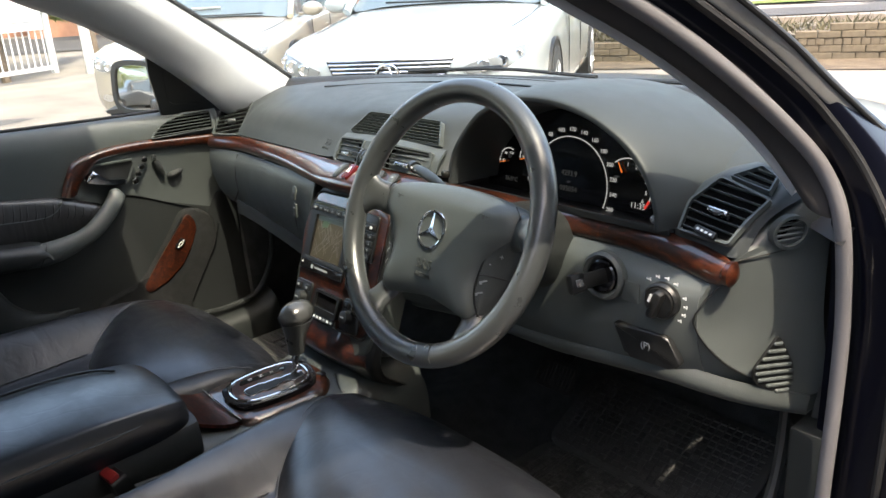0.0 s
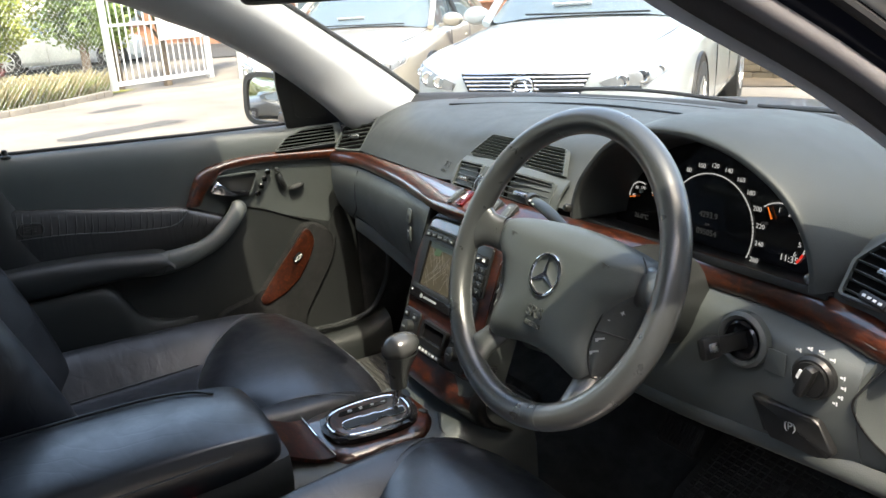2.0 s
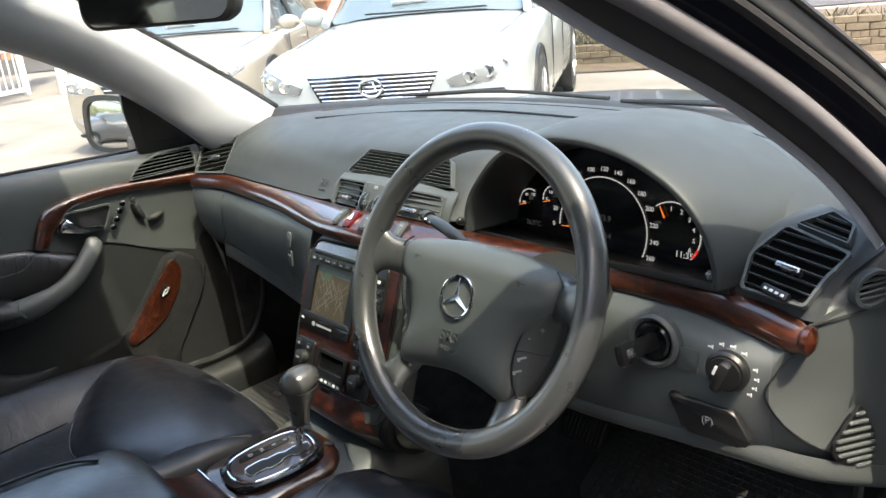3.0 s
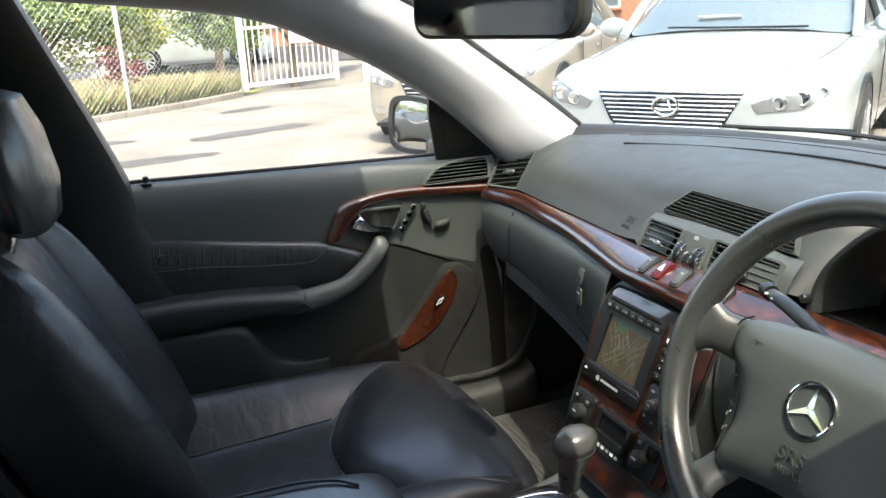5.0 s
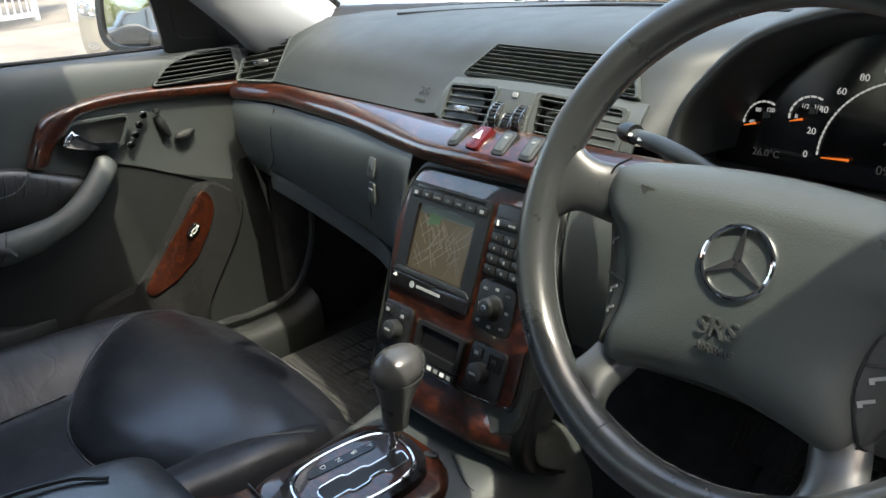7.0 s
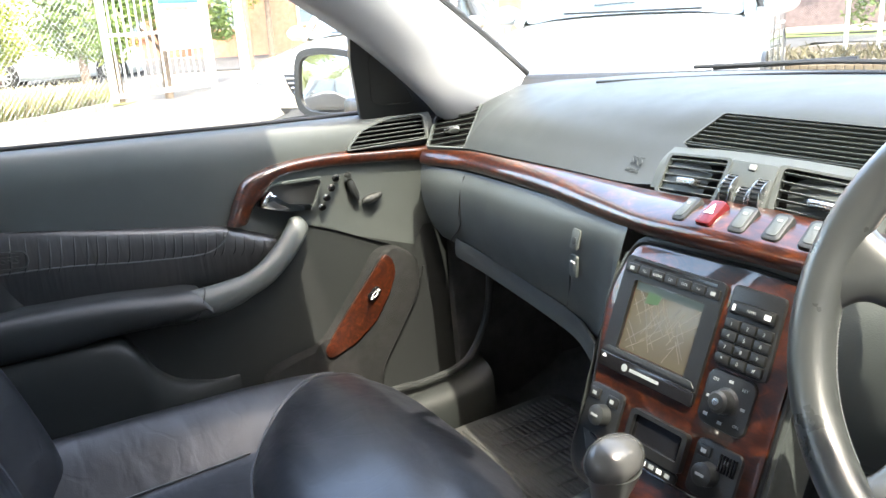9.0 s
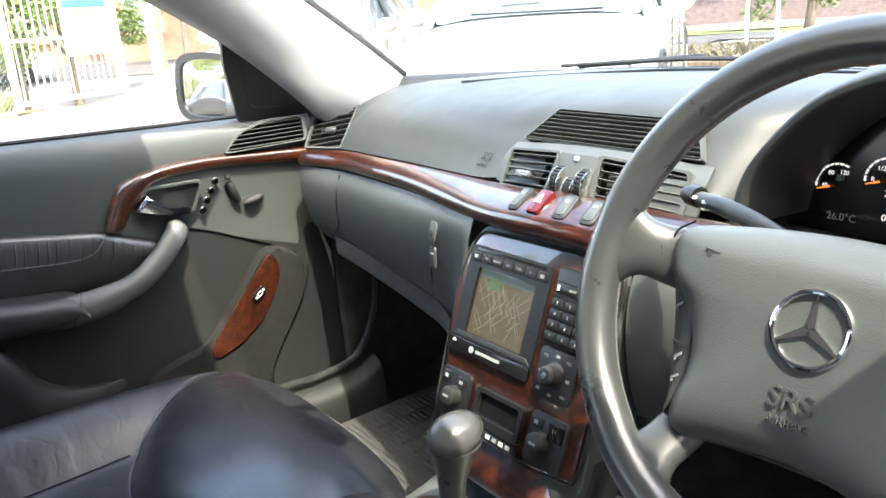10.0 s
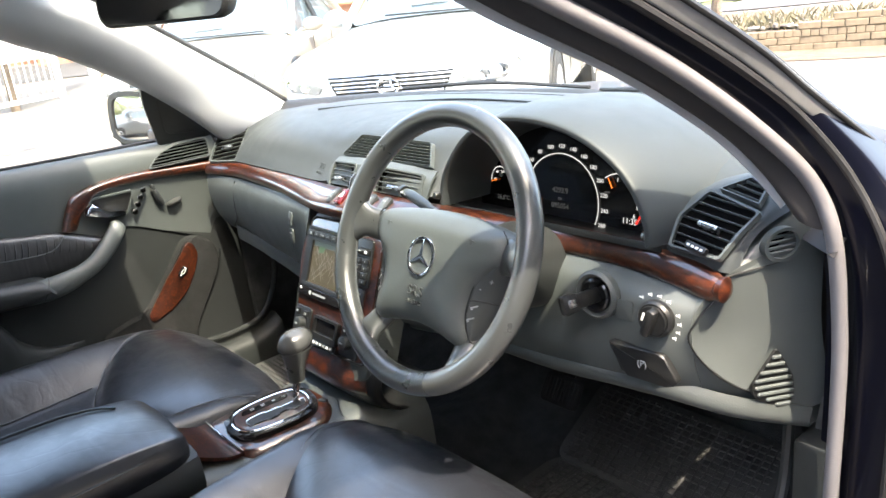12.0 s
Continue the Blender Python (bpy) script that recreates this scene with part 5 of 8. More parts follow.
armrest = thing("armrest", (0, -0.5, 0.575), "black creased leather armrest on the console", "armrest")


def arm_prof(y, z0, z1, w):
    h = z1 - z0
    return [(-w, y, z0), (-w - 0.004, y, z0 + 0.35 * h), (-w + 0.002, y, z0 + 0.8 * h), (-w * 0.82, y, z1 - 0.002), (0, y, z1 + 0.004), (w * 0.82, y, z1 - 0.002), (w - 0.002, y, z0 + 0.8 * h), (w + 0.004, y, z0 + 0.35 * h), (w, y, z0)]


part("padded_lid", sheet([arm_prof(-0.252, 0.605, 0.622, 0.070), arm_prof(-0.262, 0.600, 0.640, 0.088), arm_prof(-0.30, 0.595, 0.652, 0.098), arm_prof(-0.40, 0.592, 0.660, 0.102), arm_prof(-0.60, 0.592, 0.662, 0.104), arm_prof(-0.85, 0.592, 0.662, 0.104)], 60, 40), LEATHER, armrest)
part("bin", sheet([arm_prof(-0.256, 0.545, 0.606, 0.080), arm_prof(-0.30, 0.54, 0.602, 0.099), arm_prof(-0.85, 0.54, 0.600, 0.103)], 20, 30), GREY_DARK, armrest, "dark plastic bin under the lid")
for sgn in (-1, 1):
    part("seam", tube(curve([(sgn * 0.060, -0.258, 0.634), (sgn * 0.091, -0.30, 0.634), (sgn * 0.1045, -0.40, 0.632), (sgn * 0.1065, -0.85, 0.632)], 30), 0.0014, 6), SEAM, armrest)
part("top_flap_edge", tube(curve([(-0.085, -0.80, 0.665), (-0.085, -0.45, 0.6645), (-0.075, -0.35, 0.661), (-0.05, -0.31, 0.6575)], 20), 0.0022, 6), BLACK, armrest)


# ---- passenger door ----
door = thing("door_1", (-0.83, -0.2, 0.30), "closed passenger door, grey and black with walnut trim", "car door", kind="structure")
DY = (-0.95, -0.60, -0.30, -0.05, 0.12, 0.255)
DP = [(-0.845, 0.930), (-0.815, 0.934), (-0.797, 0.923), (-0.787, 0.893), (-0.788, 0.850), (-0.795, 0.790), (-0.800, 0.720), (-0.800, 0.600), (-0.795, 0.500), (-0.790, 0.420), (-0.790, 0.34)]
rows = []
for y in DY:
    rise = 0.026 * max(0.0, (-y - 0.0)) - 0.010 * max(0.0, y)
    inn = 0.030 * max(0.0, (y - 0.0) / 0.255) ** 1.5
    rows.append([(x + inn, y, z + (rise if z > 0.8 else 0)) for x, z in DP])
part("panel", sheet(rows, 60, 50, 0.02, True), GREY, door, "smooth grey door trim")
low_rows = []
for y in (-0.95, -0.5, -0.2, -0.02, 0.10, 0.20):
    top_z = 0.70 if y < -0.1 else (0.752 if y < 0.0 else (0.712 if y < 0.15 else 0.68))
    low_rows.append([(-0.7955 + 0.030 * max(0.0, y / 0.255) ** 1.5 + 0.007, y, top_z - (top_z - 0.36) * k / 5) for k in range(6)])
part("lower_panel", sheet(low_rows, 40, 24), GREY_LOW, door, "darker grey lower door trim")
part("belt_seal", tube(curve([(-0.822, y, 0.937 + 0.026 * max(0, -y) - 0.010 * max(0, y)) for y in (-0.95, -0.5, 0, 0.14)], 40), 0.004, 8), RUBBER, door)
# walnut bow round the handle
bow = [(0.252, 0.870, 0.838), (0.15, 0.874, 0.846), (0.04, 0.878, 0.851), (-0.045, 0.872, 0.846), (-0.092, 0.850, 0.824), (-0.118, 0.820, 0.800), (-0.140, 0.782, 0.776)]


def inner_x(y):
    return -0.790 + 0.030 * max(0.0, y / 0.255) ** 1.5


wb = []
for k, (y, zt, zb) in enumerate(bow):
    off = 0.0 if k < 4 else (0.004, 0.014, 0.026)[k - 4]
    wb.append([(inner_x(y) + 0.002, y - off * 0.4, zt), (inner_x(y) + 0.014, y, zt * 0.8 + zb * 0.2), (inner_x(y) + 0.016, y + off * 0.5, (zt + zb) / 2), (inner_x(y) + 0.012, y + off * 0.9, zt * 0.15 + zb * 0.85), (inner_x(y), y + off, zb)])
wb[4] = [(inner_x(-.09) + d, -0.092 + s, z) for d, s, z in ((0.002, -0.012, 0.855), (0.014, -0.006, 0.848), (0.016, 0.004, 0.838), (0.012, 0.014, 0.828), (0, 0.020, 0.822))]
wb[5] = [(inner_x(-.09) + d, -0.118 + s, z) for d, s, z in ((0.002, -0.010, 0.822), (0.014, -0.004, 0.818), (0.016, 0.006, 0.812), (0.012, 0.017, 0.806), (0, 0.024, 0.803))]
wb[6] = [(inner_x(-.09) + d, -0.136 + s, z) for d, s, z in ((0.002, -0.010, 0.778), (0.012, -0.004, 0.777), (0.014, 0.006, 0.776), (0.010, 0.018, 0.776), (0, 0.026, 0.776))]
part("wood_trim", sheet(wb, 60, 16, 0.004), WOOD, door, "curved burr walnut trim round the handle")
# handle
hm = axes((-0.7855, -0.035, 0.812), (0.058, 1, 0), (0.117, 0, 1))
ro = round_poly([(-0.058, -0.014), (0.046, -0.032), (0.070, 0.028), (-0.034, 0.028)], 0.014, 6)
ri = round_poly([(-0.053, -0.012), (0.043, -0.028), (0.065, 0.024), (-0.032, 0.024)], 0.012, 6)
rec = part("handle_recess", prism(ri, 0.002, hm, base=-0.001), BLACK, door)
part("recess_rim", ring_plate(ro, ri, 0.007, hm, -0.001), GREY, rec)
hb = prism(round_poly([(-0.053, -0.010), (-0.001, -0.022), (0.041, -0.026), (0.040, -0.015), (-0.003, -0.008), (-0.021, 0.005), (-0.033, 0.020), (-0.050, 0.003)], 0.006, 4), 0.018, hm, 0.006, 4, base=0.003)
part("handle", hb, CHROME, door, "polished chrome door handle")
for k in range(4):
    part("memory_button", lathe([(0.0065, 0), (0.0065, 0.004), (0.005, 0.006), (0.001, 0.0062)], at(hm, 0.092 - 0.0095 * k, 0.019 - 0.0168 * k, -0.001), 16), DARK_METAL, door)
    part("button_ring", tube([at(hm, 0.092 - 0.0095 * k, 0.019 - 0.0168 * k, 0.001) @ Vector((0.0068 * math.cos(t), 0.0068 * math.sin(t), 0)) for t in (2 * math.pi * q / 20 for q in range(20))], 0.0008, 5, True), SATIN, door)
# seat adjuster shaped like a seat
part("seat_switch", tube(curve([hm @ Vector(p) for p in ((0.118, 0.012, 0.000), (0.124, -0.006, 0.001), (0.134, -0.028, 0.001))], 10), [0.005, 0.006, 0.0075, 0.008, 0.008, 0.008, 0.008, 0.007, 0.006, 0.004], 10), GREY_DARK, door)
part("seat_switch", tube(curve([hm @ Vector(p) for p in ((0.142, -0.034, 0.001), (0.160, -0.030, 0.002), (0.180, -0.024, 0.001))], 10), [0.004, 0.006, 0.0075, 0.008, 0.008, 0.008, 0.008, 0.0075, 0.006, 0.004], 10), GREY_DARK, door)
part("seat_switch", lathe([(0.006, 0), (0.0055, 0.006), (0.001, 0.008)], at(hm, 0.115, 0.022, 0.0), 14), GREY_DARK, door)
# pleated leather panel
lm_ = []


def leather_top(y):
    return 0.837 - 0.163 * (y + 0.51) if y < -0.155 else 0.779 - 0.38 * (y + 0.155)


for y in (-0.95, -0.70, -0.51, -0.35, -0.22, -0.155, -0.105, -0.065):
    zt, zb = leather_top(max(y, -0.60)), 0.700 - 0.045 * (max(y, -0.60) + 0.47)
    lm_.append([(-0.794, y, zt), (-0.784, y, zt - 0.008), (-0.7785, y, zt * 0.62 + zb * 0.38), (-0.778, y, zt * 0.4 + zb * 0.6), (-0.780, y, zb + 0.015), (-0.784, y, zb)])
part("leather_panel", sheet(lm_, 40, 16, 0.006), LEATHER_FIRM, door, "pleated black leather door insert")
prnd = random.Random(5)
for k in range(44):
    y = -0.80 + k * 0.0166 + prnd.uniform(-0.003, 0.003)
    zt, zb = leather_top(max(y, -0.60)), 0.700 - 0.045 * (max(y, -0.60) + 0.47)
    if y > -0.08:
        continue
    part("pleat", tube(curve([(-0.784, y, zt - 0.008), (-0.7778, y - 0.005, zt * 0.62 + zb * 0.38), (-0.778, y - 0.012, zt * 0.5 + zb * 0.5)], 6), [q * prnd.uniform(0.5, 1.0) for q in (0.0008, 0.0024, 0.0028, 0.0024, 0.0018, 0.0006)], 6), LEATHER_FIRM, door)
part("panel_seam", tube(curve([(-0.7775, -0.95, 0.775), (-0.7775, -0.49, 0.771), (-0.7775, -0.30, 0.750), (-0.7775, -0.20, 0.741), (-0.778, -0.165, 0.750), (-0.780, -0.145, 0.772)], 30), 0.0013, 6), SEAM, door)
srs_m = axes((-0.7772, -0.476, 0.790), (0, 1, -0.10), (0, 0.10, 1))
text("airbag_lettering", "SRS", at(srs_m, 0, 0, 0.0016), 0.017, GREY_DARK, door, 0.0012)
part("badge_outline", tube([srs_m @ Vector((x, y, 0.0012)) for x, y in rounded(0.048, 0.026, 0.011, 6)], 0.0016, 6, True), GREY_DARK, door)
# armrest and pull
AR = [[(-0.795, y, z1 + 0.004), (-0.770, y, z1 + 0.002), (-0.735, y, z1), (-0.722, y, z1 - 0.018), (-0.730, y, z0 + 0.010), (-0.760, y, z0), (-0.795, y, z0)] for y, z1, z0 in
      ((-0.95, 0.715, 0.645), (-0.52, 0.713, 0.642), (-0.455, 0.712, 0.640), (-0.35, 0.706, 0.645), (-0.27, 0.696, 0.642), (-0.235, 0.692, 0.643), (-0.215, 0.684, 0.650), (-0.205, 0.672, 0.660))]
part("armrest", sheet(AR, 50, 26), GREY_DARK, door, "dark padded door armrest")
part("pull_handle", tube(curve([(-0.752, -0.290, 0.668), (-0.744, -0.200, 0.668), (-0.742, -0.120, 0.688), (-0.752, -0.070, 0.718), (-0.768, -0.032, 0.752), (-0.786, -0.018, 0.768)], 36), [0.022, 0.0245, 0.026, 0.0268, 0.027, 0.027, 0.0268, 0.0265, 0.0258, 0.025, 0.024, 0.0228] + [0.0205] * 20 + [0.018, 0.015, 0.012, 0.008], 16, False, (0.75, 1.0)), GREY, door, "grey curved pull handle")
part("pull_joint", tube([Vector((-0.744, -0.222, 0.668)) + Vector((math.cos(t) * 0.020, 0.012 * math.sin(t), math.sin(t) * 0.0265)) for t in (2 * math.pi * k / 24 for k in range(24))], 0.001, 5, True), BLACK, door)
# map pocket with walnut strip
pk = axes((-0.748, 0.0, 0.0), (0, 1, 0), (0, 0, 1))
part("map_pocket", prism(round_poly([(0.172, 0.684), (0.120, 0.690), (0.060, 0.610), (-0.010, 0.528), (-0.060, 0.520), (-0.12, 0.503), (-0.14, 0.400), (0.097, 0.400), (0.103, 0.455), (0.183, 0.582), (0.206, 0.635)], 0.022, 5), 0.03, pk, 0.010, 3, base=-0.026), POCKET, door, "dark grey carpeted map pocket")
part("pocket_wood", prism(round_poly([(0.123, 0.682), (0.135, 0.676), (0.145, 0.645), (0.122, 0.596), (0.093, 0.556), (0.049, 0.525), (-0.005, 0.506), (-0.013, 0.524), (0.043, 0.592)], 0.010, 5), 0.006, axes((-0.7455, 0, 0), (0, 1, 0), (0, 0, 1)), 0.002), WOOD, door, "walnut strip on the map pocket")
bt = axes((-0.739, 0.094, 0.612), (0, 0.75, 0.65), (0, -0.65, 0.75))
part("boot_button", prism(rounded(0.030, 0.016, 0.007), 0.005, bt, 0.002), GLOSS_BLACK, door)
part("boot_symbol", merge(ring_plate(rounded(0.012, 0.008, 0.002), rounded(0.009, 0.005, 0.001), 0.0006, at(bt, 0, 0, 0.0052)), box((0.004, 0.004, 0.0006), at(bt, 0.010, 0, 0.0052, 45)), box((0.004, 0.004, 0.0006), at(bt, -0.010, 0, 0.0052, 45))), PRINT, door)
part("pocket_joint", tube(curve([(-0.745, 0.206, 0.640), (-0.745, 0.185, 0.582), (-0.745, 0.145, 0.52), (-0.745, 0.106, 0.460), (-0.745, 0.102, 0.43)], 16), 0.0015, 6), BLACK, door)
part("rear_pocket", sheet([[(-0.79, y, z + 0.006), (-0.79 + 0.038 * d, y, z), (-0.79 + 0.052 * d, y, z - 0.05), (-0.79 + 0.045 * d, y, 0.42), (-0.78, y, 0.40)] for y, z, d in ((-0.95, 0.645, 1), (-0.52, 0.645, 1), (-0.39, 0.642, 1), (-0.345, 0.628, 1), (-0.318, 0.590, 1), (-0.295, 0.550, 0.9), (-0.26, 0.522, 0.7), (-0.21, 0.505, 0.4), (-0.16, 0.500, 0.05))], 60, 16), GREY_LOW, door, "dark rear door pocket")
part("lower_step", sheet([[(inner_x(y) + 0.006, y, z), (inner_x(y) - 0.006, y, z - 0.004), (inner_x(y) - 0.010, y, z - 0.012)] for y, z in ((-0.030, 0.762), (0.03, 0.742), (0.09, 0.716), (0.150, 0.690))], 20, 8), GREY_DARK, door)
part("front_edge", sheet([[(-0.751, y, z), (-0.7535, y * 0.67 + 0.102, z), (-0.757, y * 0.33 + 0.204, z), (-0.764, 0.31, z)] for z, y in ((0.40, 0.08), (0.46, 0.09), (0.52, 0.13), (0.58, 0.165), (0.635, 0.188), (0.68, 0.190), (0.72, 0.215))], 14, 14), GREY_DARK, door, "grey forward part of the door trim")
# demister vent at the front of the door
dvm = axes((-0.764, 0.160, 0.902), (0.145, 0.985, 0.02), (-0.25, 0.03, 0.93))
vent(door, dvm, [(-0.078, -0.022), (0.074, -0.020), (0.074, 0.024), (0.000, 0.022), (-0.045, 0.008)], 6, 0.006, 0.009, name="door_vent", radius=0.010)
part("lock_pin", lathe([(0.010, 0), (0.010, 0.004), (0.006, 0.006), (0.0058, 0.016), (0.003, 0.018)], Matrix.Translation((-0.806, -0.492, 0.944)), 18), BLACK, door)
part("outer_skin", sheet([[(-0.838, y, 0.930), (-0.885, y, 0.89), (-0.905, y, 0.75), (-0.905, y, 0.55), (-0.87, y, 0.30)] for y in (-0.95, -0.3, 0.30)], 16, 14, 0.004), NAVY, door)
# mirror sail panel
smx = axes((-0.790, 0.128, 0.937), (0.015, 0.155, -0.008), (0.055, -0.036, 0.153))
part("sail_panel", prism(round_poly([(-0.004, -0.012), (0.158, -0.012), (0.130, 0.036), (0.072, 0.100), (-0.026, 0.182), (-0.044, 0.180), (-0.034, 0.100)], 0.008), 0.014, smx, 0.004, base=-0.010), GREY_DARK, door, "dark triangular mirror panel")
part("sail_inset", tube([smx @ Vector((a, b, 0.0042)) for a, b in round_poly([(-0.004, 0.118), (0.014, 0.018), (0.098, 0.018), (0.076, 0.052), (0.036, 0.094)], 0.018, 6)], 0.0013, 6, True), BLACK, door)
win = thing("window_1", (-0.80, -0.3, 0.95), "passenger side window glass, closed", "window", kind="structure")
g = part("pane", sheet([[(-0.832, y, 0.94), (-0.775, y, 1.12), (-0.69, y, 1.32)] for y in (-0.95, -0.4, 0.12)], 10, 8), GLASS, win)

mirror = thing("door_mirror", (-0.93, 0.14, 0.93), "navy door mirror reflecting parked cars", "wing mirror")
mo = [(x, y) for x, y, _ in loop([(-0.095, 0.0, 0), (-0.085, 0.055, 0), (-0.03, 0.068, 0), (0.06, 0.060, 0), (0.092, 0.040, 0), (0.092, -0.035, 0), (0.06, -0.058, 0), (-0.04, -0.062, 0), (-0.085, -0.045, 0)], 48)]
mmat = axes((-0.985, 0.155, 0.977), (0.942, 0.334, 0), (-0.03, 0.085, 0.996))
part("housing", stack([[mmat @ Vector((x * s, y * s, h)) for x, y in mo] for s, h in ((1.0, 0.004), (1.06, 0.0), (1.08, -0.02), (1.0, -0.06), (0.75, -0.10), (0.3, -0.12))]), NAVY, mirror)
part("bezel", ring_plate([(x * 1.07, y * 1.08) for x, y in mo], [(x * 0.91, y * 0.89) for x, y in mo], 0.010, mmat, -0.001), BLACK, mirror)
part("mirror_glass", stack([[mmat @ Vector((x * 0.94 * s, y * 0.93 * s, 0.0045 + 0.0030 * (1 - s * s))) for x, y in mo] for s in (1.0, 0.92, 0.84, 0.76, 0.68, 0.60, 0.52, 0.44, 0.36, 0.28, 0.20, 0.12, 0.05)]), MIRROR, mirror, "convex mirror glass")
part("foot", box((0.10, 0.05, 0.04), Matrix.Translation((-0.87, 0.17, 0.935)), 0.012), BLACK, mirror)


# ---- seats ----
def seat(cx, dz, label, slide=0.0):
    """A leather front seat: flared centre insert between puffed bolsters, a leaning back and a headrest."""
    s = thing("car_seat", (cx, -0.25, 0.28), label, "car seat", "front seats")
    T = Matrix.Translation((cx, 0, dz))
    TB = Matrix.Translation((cx, slide, dz))

    def tr(rows, m=T):
        return [[m @ Vector(p) for p in r] for r in rows]
    def lerp_in(table, y):
        for (ya, va), (yb, vb) in zip(table, table[1:]):
            if yb <= y <= ya:
                return va + (vb - va) * (y - ya) / (yb - ya)
        return table[0][1] if y > table[0][0] else table[-1][1]
    valley = [(0.06, 0.40), (0.03, 0.440), (-0.05, 0.470), (-0.15, 0.478), (-0.22, 0.475), (-0.30, 0.471), (-0.58, 0.462)]
    crest = [(0.06, 0.42), (0.045, 0.455), (0.03, 0.488), (0.0, 0.511), (-0.05, 0.526), (-0.10, 0.534), (-0.20, 0.541), (-0.35, 0.545), (-0.58, 0.550)]
    ACROSS = ((0.0, 0, 0), (0.09, 0, 0.001), (0.135, 0, 0.006), (0.150, 0.16, 0.003), (0.172, 0.46, 0), (0.196, 0.73, 0), (0.222, 0.92, 0), (0.244, 1.0, 0), (0.262, 0.90, 0), (0.274, 0.52, 0), (0.280, -0.1, 0), (0.276, -1.2, 0))

    def on_cushion(x, y):
        zv, zc = lerp_in(valley, y), lerp_in(crest, y)
        for (xa, ka, da), (xb, kb, db) in zip(ACROSS, ACROSS[1:]):
            if xa <= x <= xb:
                u = (x - xa) / (xb - xa)
                return zv + (zc - zv) * (ka + (kb - ka) * u) + da + (db - da) * u
        return zc
    cus = []
    for y in (0.035, 0.02, 0.0, -0.03, -0.06, -0.10, -0.15, -0.20, -0.26, -0.34, -0.44, -0.58):
        zv, zc = lerp_in(valley, y), lerp_in(crest, y)
        half_ = [(x, y - (0.02 if x > 0.25 else 0) * max(0, min(1, (y + 0.05) / 0.05)), max(0.36, zv + (zc - zv) * k + d)) for x, k, d in ACROSS]
        slim = 1.0 - 0.48 * max(0.0, min(1.0, (-0.08 - y) / 0.30)) if slide else 1.0
        cus.append([(-(x if x < 0.143 else 0.143 + (x - 0.143) * slim), yy, z) for x, yy, z in half_[:0:-1]] + half_)
    # the passenger cushion takes the leather darkened for shade, the driver's the plain one
    part("cushion", sheet(tr(cus), 60, 90), LEATHER_SHADED if cx < 0 else LEATHER, s, "black leather seat cushion with puffed bolsters")
    # the rounded front pad of the cushion
    TONGUE = [(0.060, 0.395, 0.246), (0.069, 0.430, 0.250), (0.065, 0.468, 0.253), (0.042, 0.506, 0.255), (0.000, 0.529, 0.256), (-0.035, 0.538, 0.253), (-0.070, 0.541, 0.243), (-0.105, 0.540, 0.225), (-0.140, 0.536, 0.203), (-0.170, 0.530, 0.181), (-0.195, 0.522, 0.160), (-0.215, 0.513, 0.138), (-0.234, 0.501, 0.106), (-0.248, 0.490, 0.070), (-0.256, 0.481, 0.030)]
    pad_rows, rim_ = [], {-1: [], 1: []}
    for y, zc, w in TONGUE:
        front = max(0.0, min(1.0, (y + 0.02) / 0.06))
        ez = on_cushion(w, y) - 0.004 if y < -0.01 else zc - 0.020
        row = []
        for u in (-1.0, -0.985, -0.93, -0.82, -0.64, -0.34, 0.0, 0.34, 0.64, 0.82, 0.93, 0.985, 1.0):
            a = abs(u)
            row.append((u * w, y - 0.045 * front * a ** 5, ez + (zc - ez) * (1 - a ** 2.6) ** 0.75 - (0.008 if a == 1.0 else 0.0)))
        pad_rows.append(row)
        for sg in (-1, 1):
            rim_[sg].append(T @ Vector((sg * (w + 0.0005), y - 0.045 * front, ez + 0.0045)))
    part("front_pad", sheet(tr(pad_rows), 90, 60), LEATHER, s, "rounded blue-black leather front pad")
    part("piping", tube(curve(rim_[-1][5:] + rim_[1][:4:-1], 120), 0.0021, 6), SEAM, s, "pale stitched piping round the front pad")
    for sg in (-1, 1):
        part("valley_seam", tube(curve([T @ Vector((sg * 0.143, y, on_cushion(0.143, y) + 0.0005)) for y in (-0.225, -0.28, -0.36, -0.46, -0.56)], 20), 0.0013, 6), SEAM, s)
    part("front_seam", tube(curve([T @ Vector(p) for p in ((-0.235, 0.030, 0.462), (-0.14, 0.060, 0.472), (0, 0.068, 0.475), (0.14, 0.060, 0.472), (0.235, 0.030, 0.462))], 24), 0.0018, 6), SEAM, s)
    part("valance", sheet(tr([[(-0.255, 0.00, 0.40), (-0.25, 0.030, 0.35), (-0.24, 0.02, 0.29)], [(0, 0.05, 0.40), (0, 0.062, 0.35), (0, 0.05, 0.29)], [(0.255, 0.00, 0.40), (0.25, 0.030, 0.35), (0.24, 0.02, 0.29)]]), 16, 8, 0.01), GREY, s, "grey plastic front valance")
    for sg in (-1, 1):
        part("side_trim", box((0.03, 0.56, 0.14), T @ Matrix.Translation((sg * 0.258, -0.28, 0.345)), 0.012), GREY_DARK, s)
        part("rail", box((0.04, 0.50, 0.045), T @ Matrix.Translation((sg * 0.19, -0.24, 0.293 - dz)), 0.006), GREY_DARK, s)
    # back, leaning
    BACK = ((-0.05, -0.02, 0.235, 0.03), (0.0, 0.0, 0.240, 0.05), (0.06, 0.016, 0.248, 0.060), (0.18, 0.055, 0.252, 0.060), (0.31, 0.105, 0.248, 0.056), (0.41, 0.148, 0.232, 0.044), (0.46, 0.176, 0.205, 0.030), (0.49, 0.212, 0.15, 0.012))
    panel, sides = [], {-1: [], 1: []}
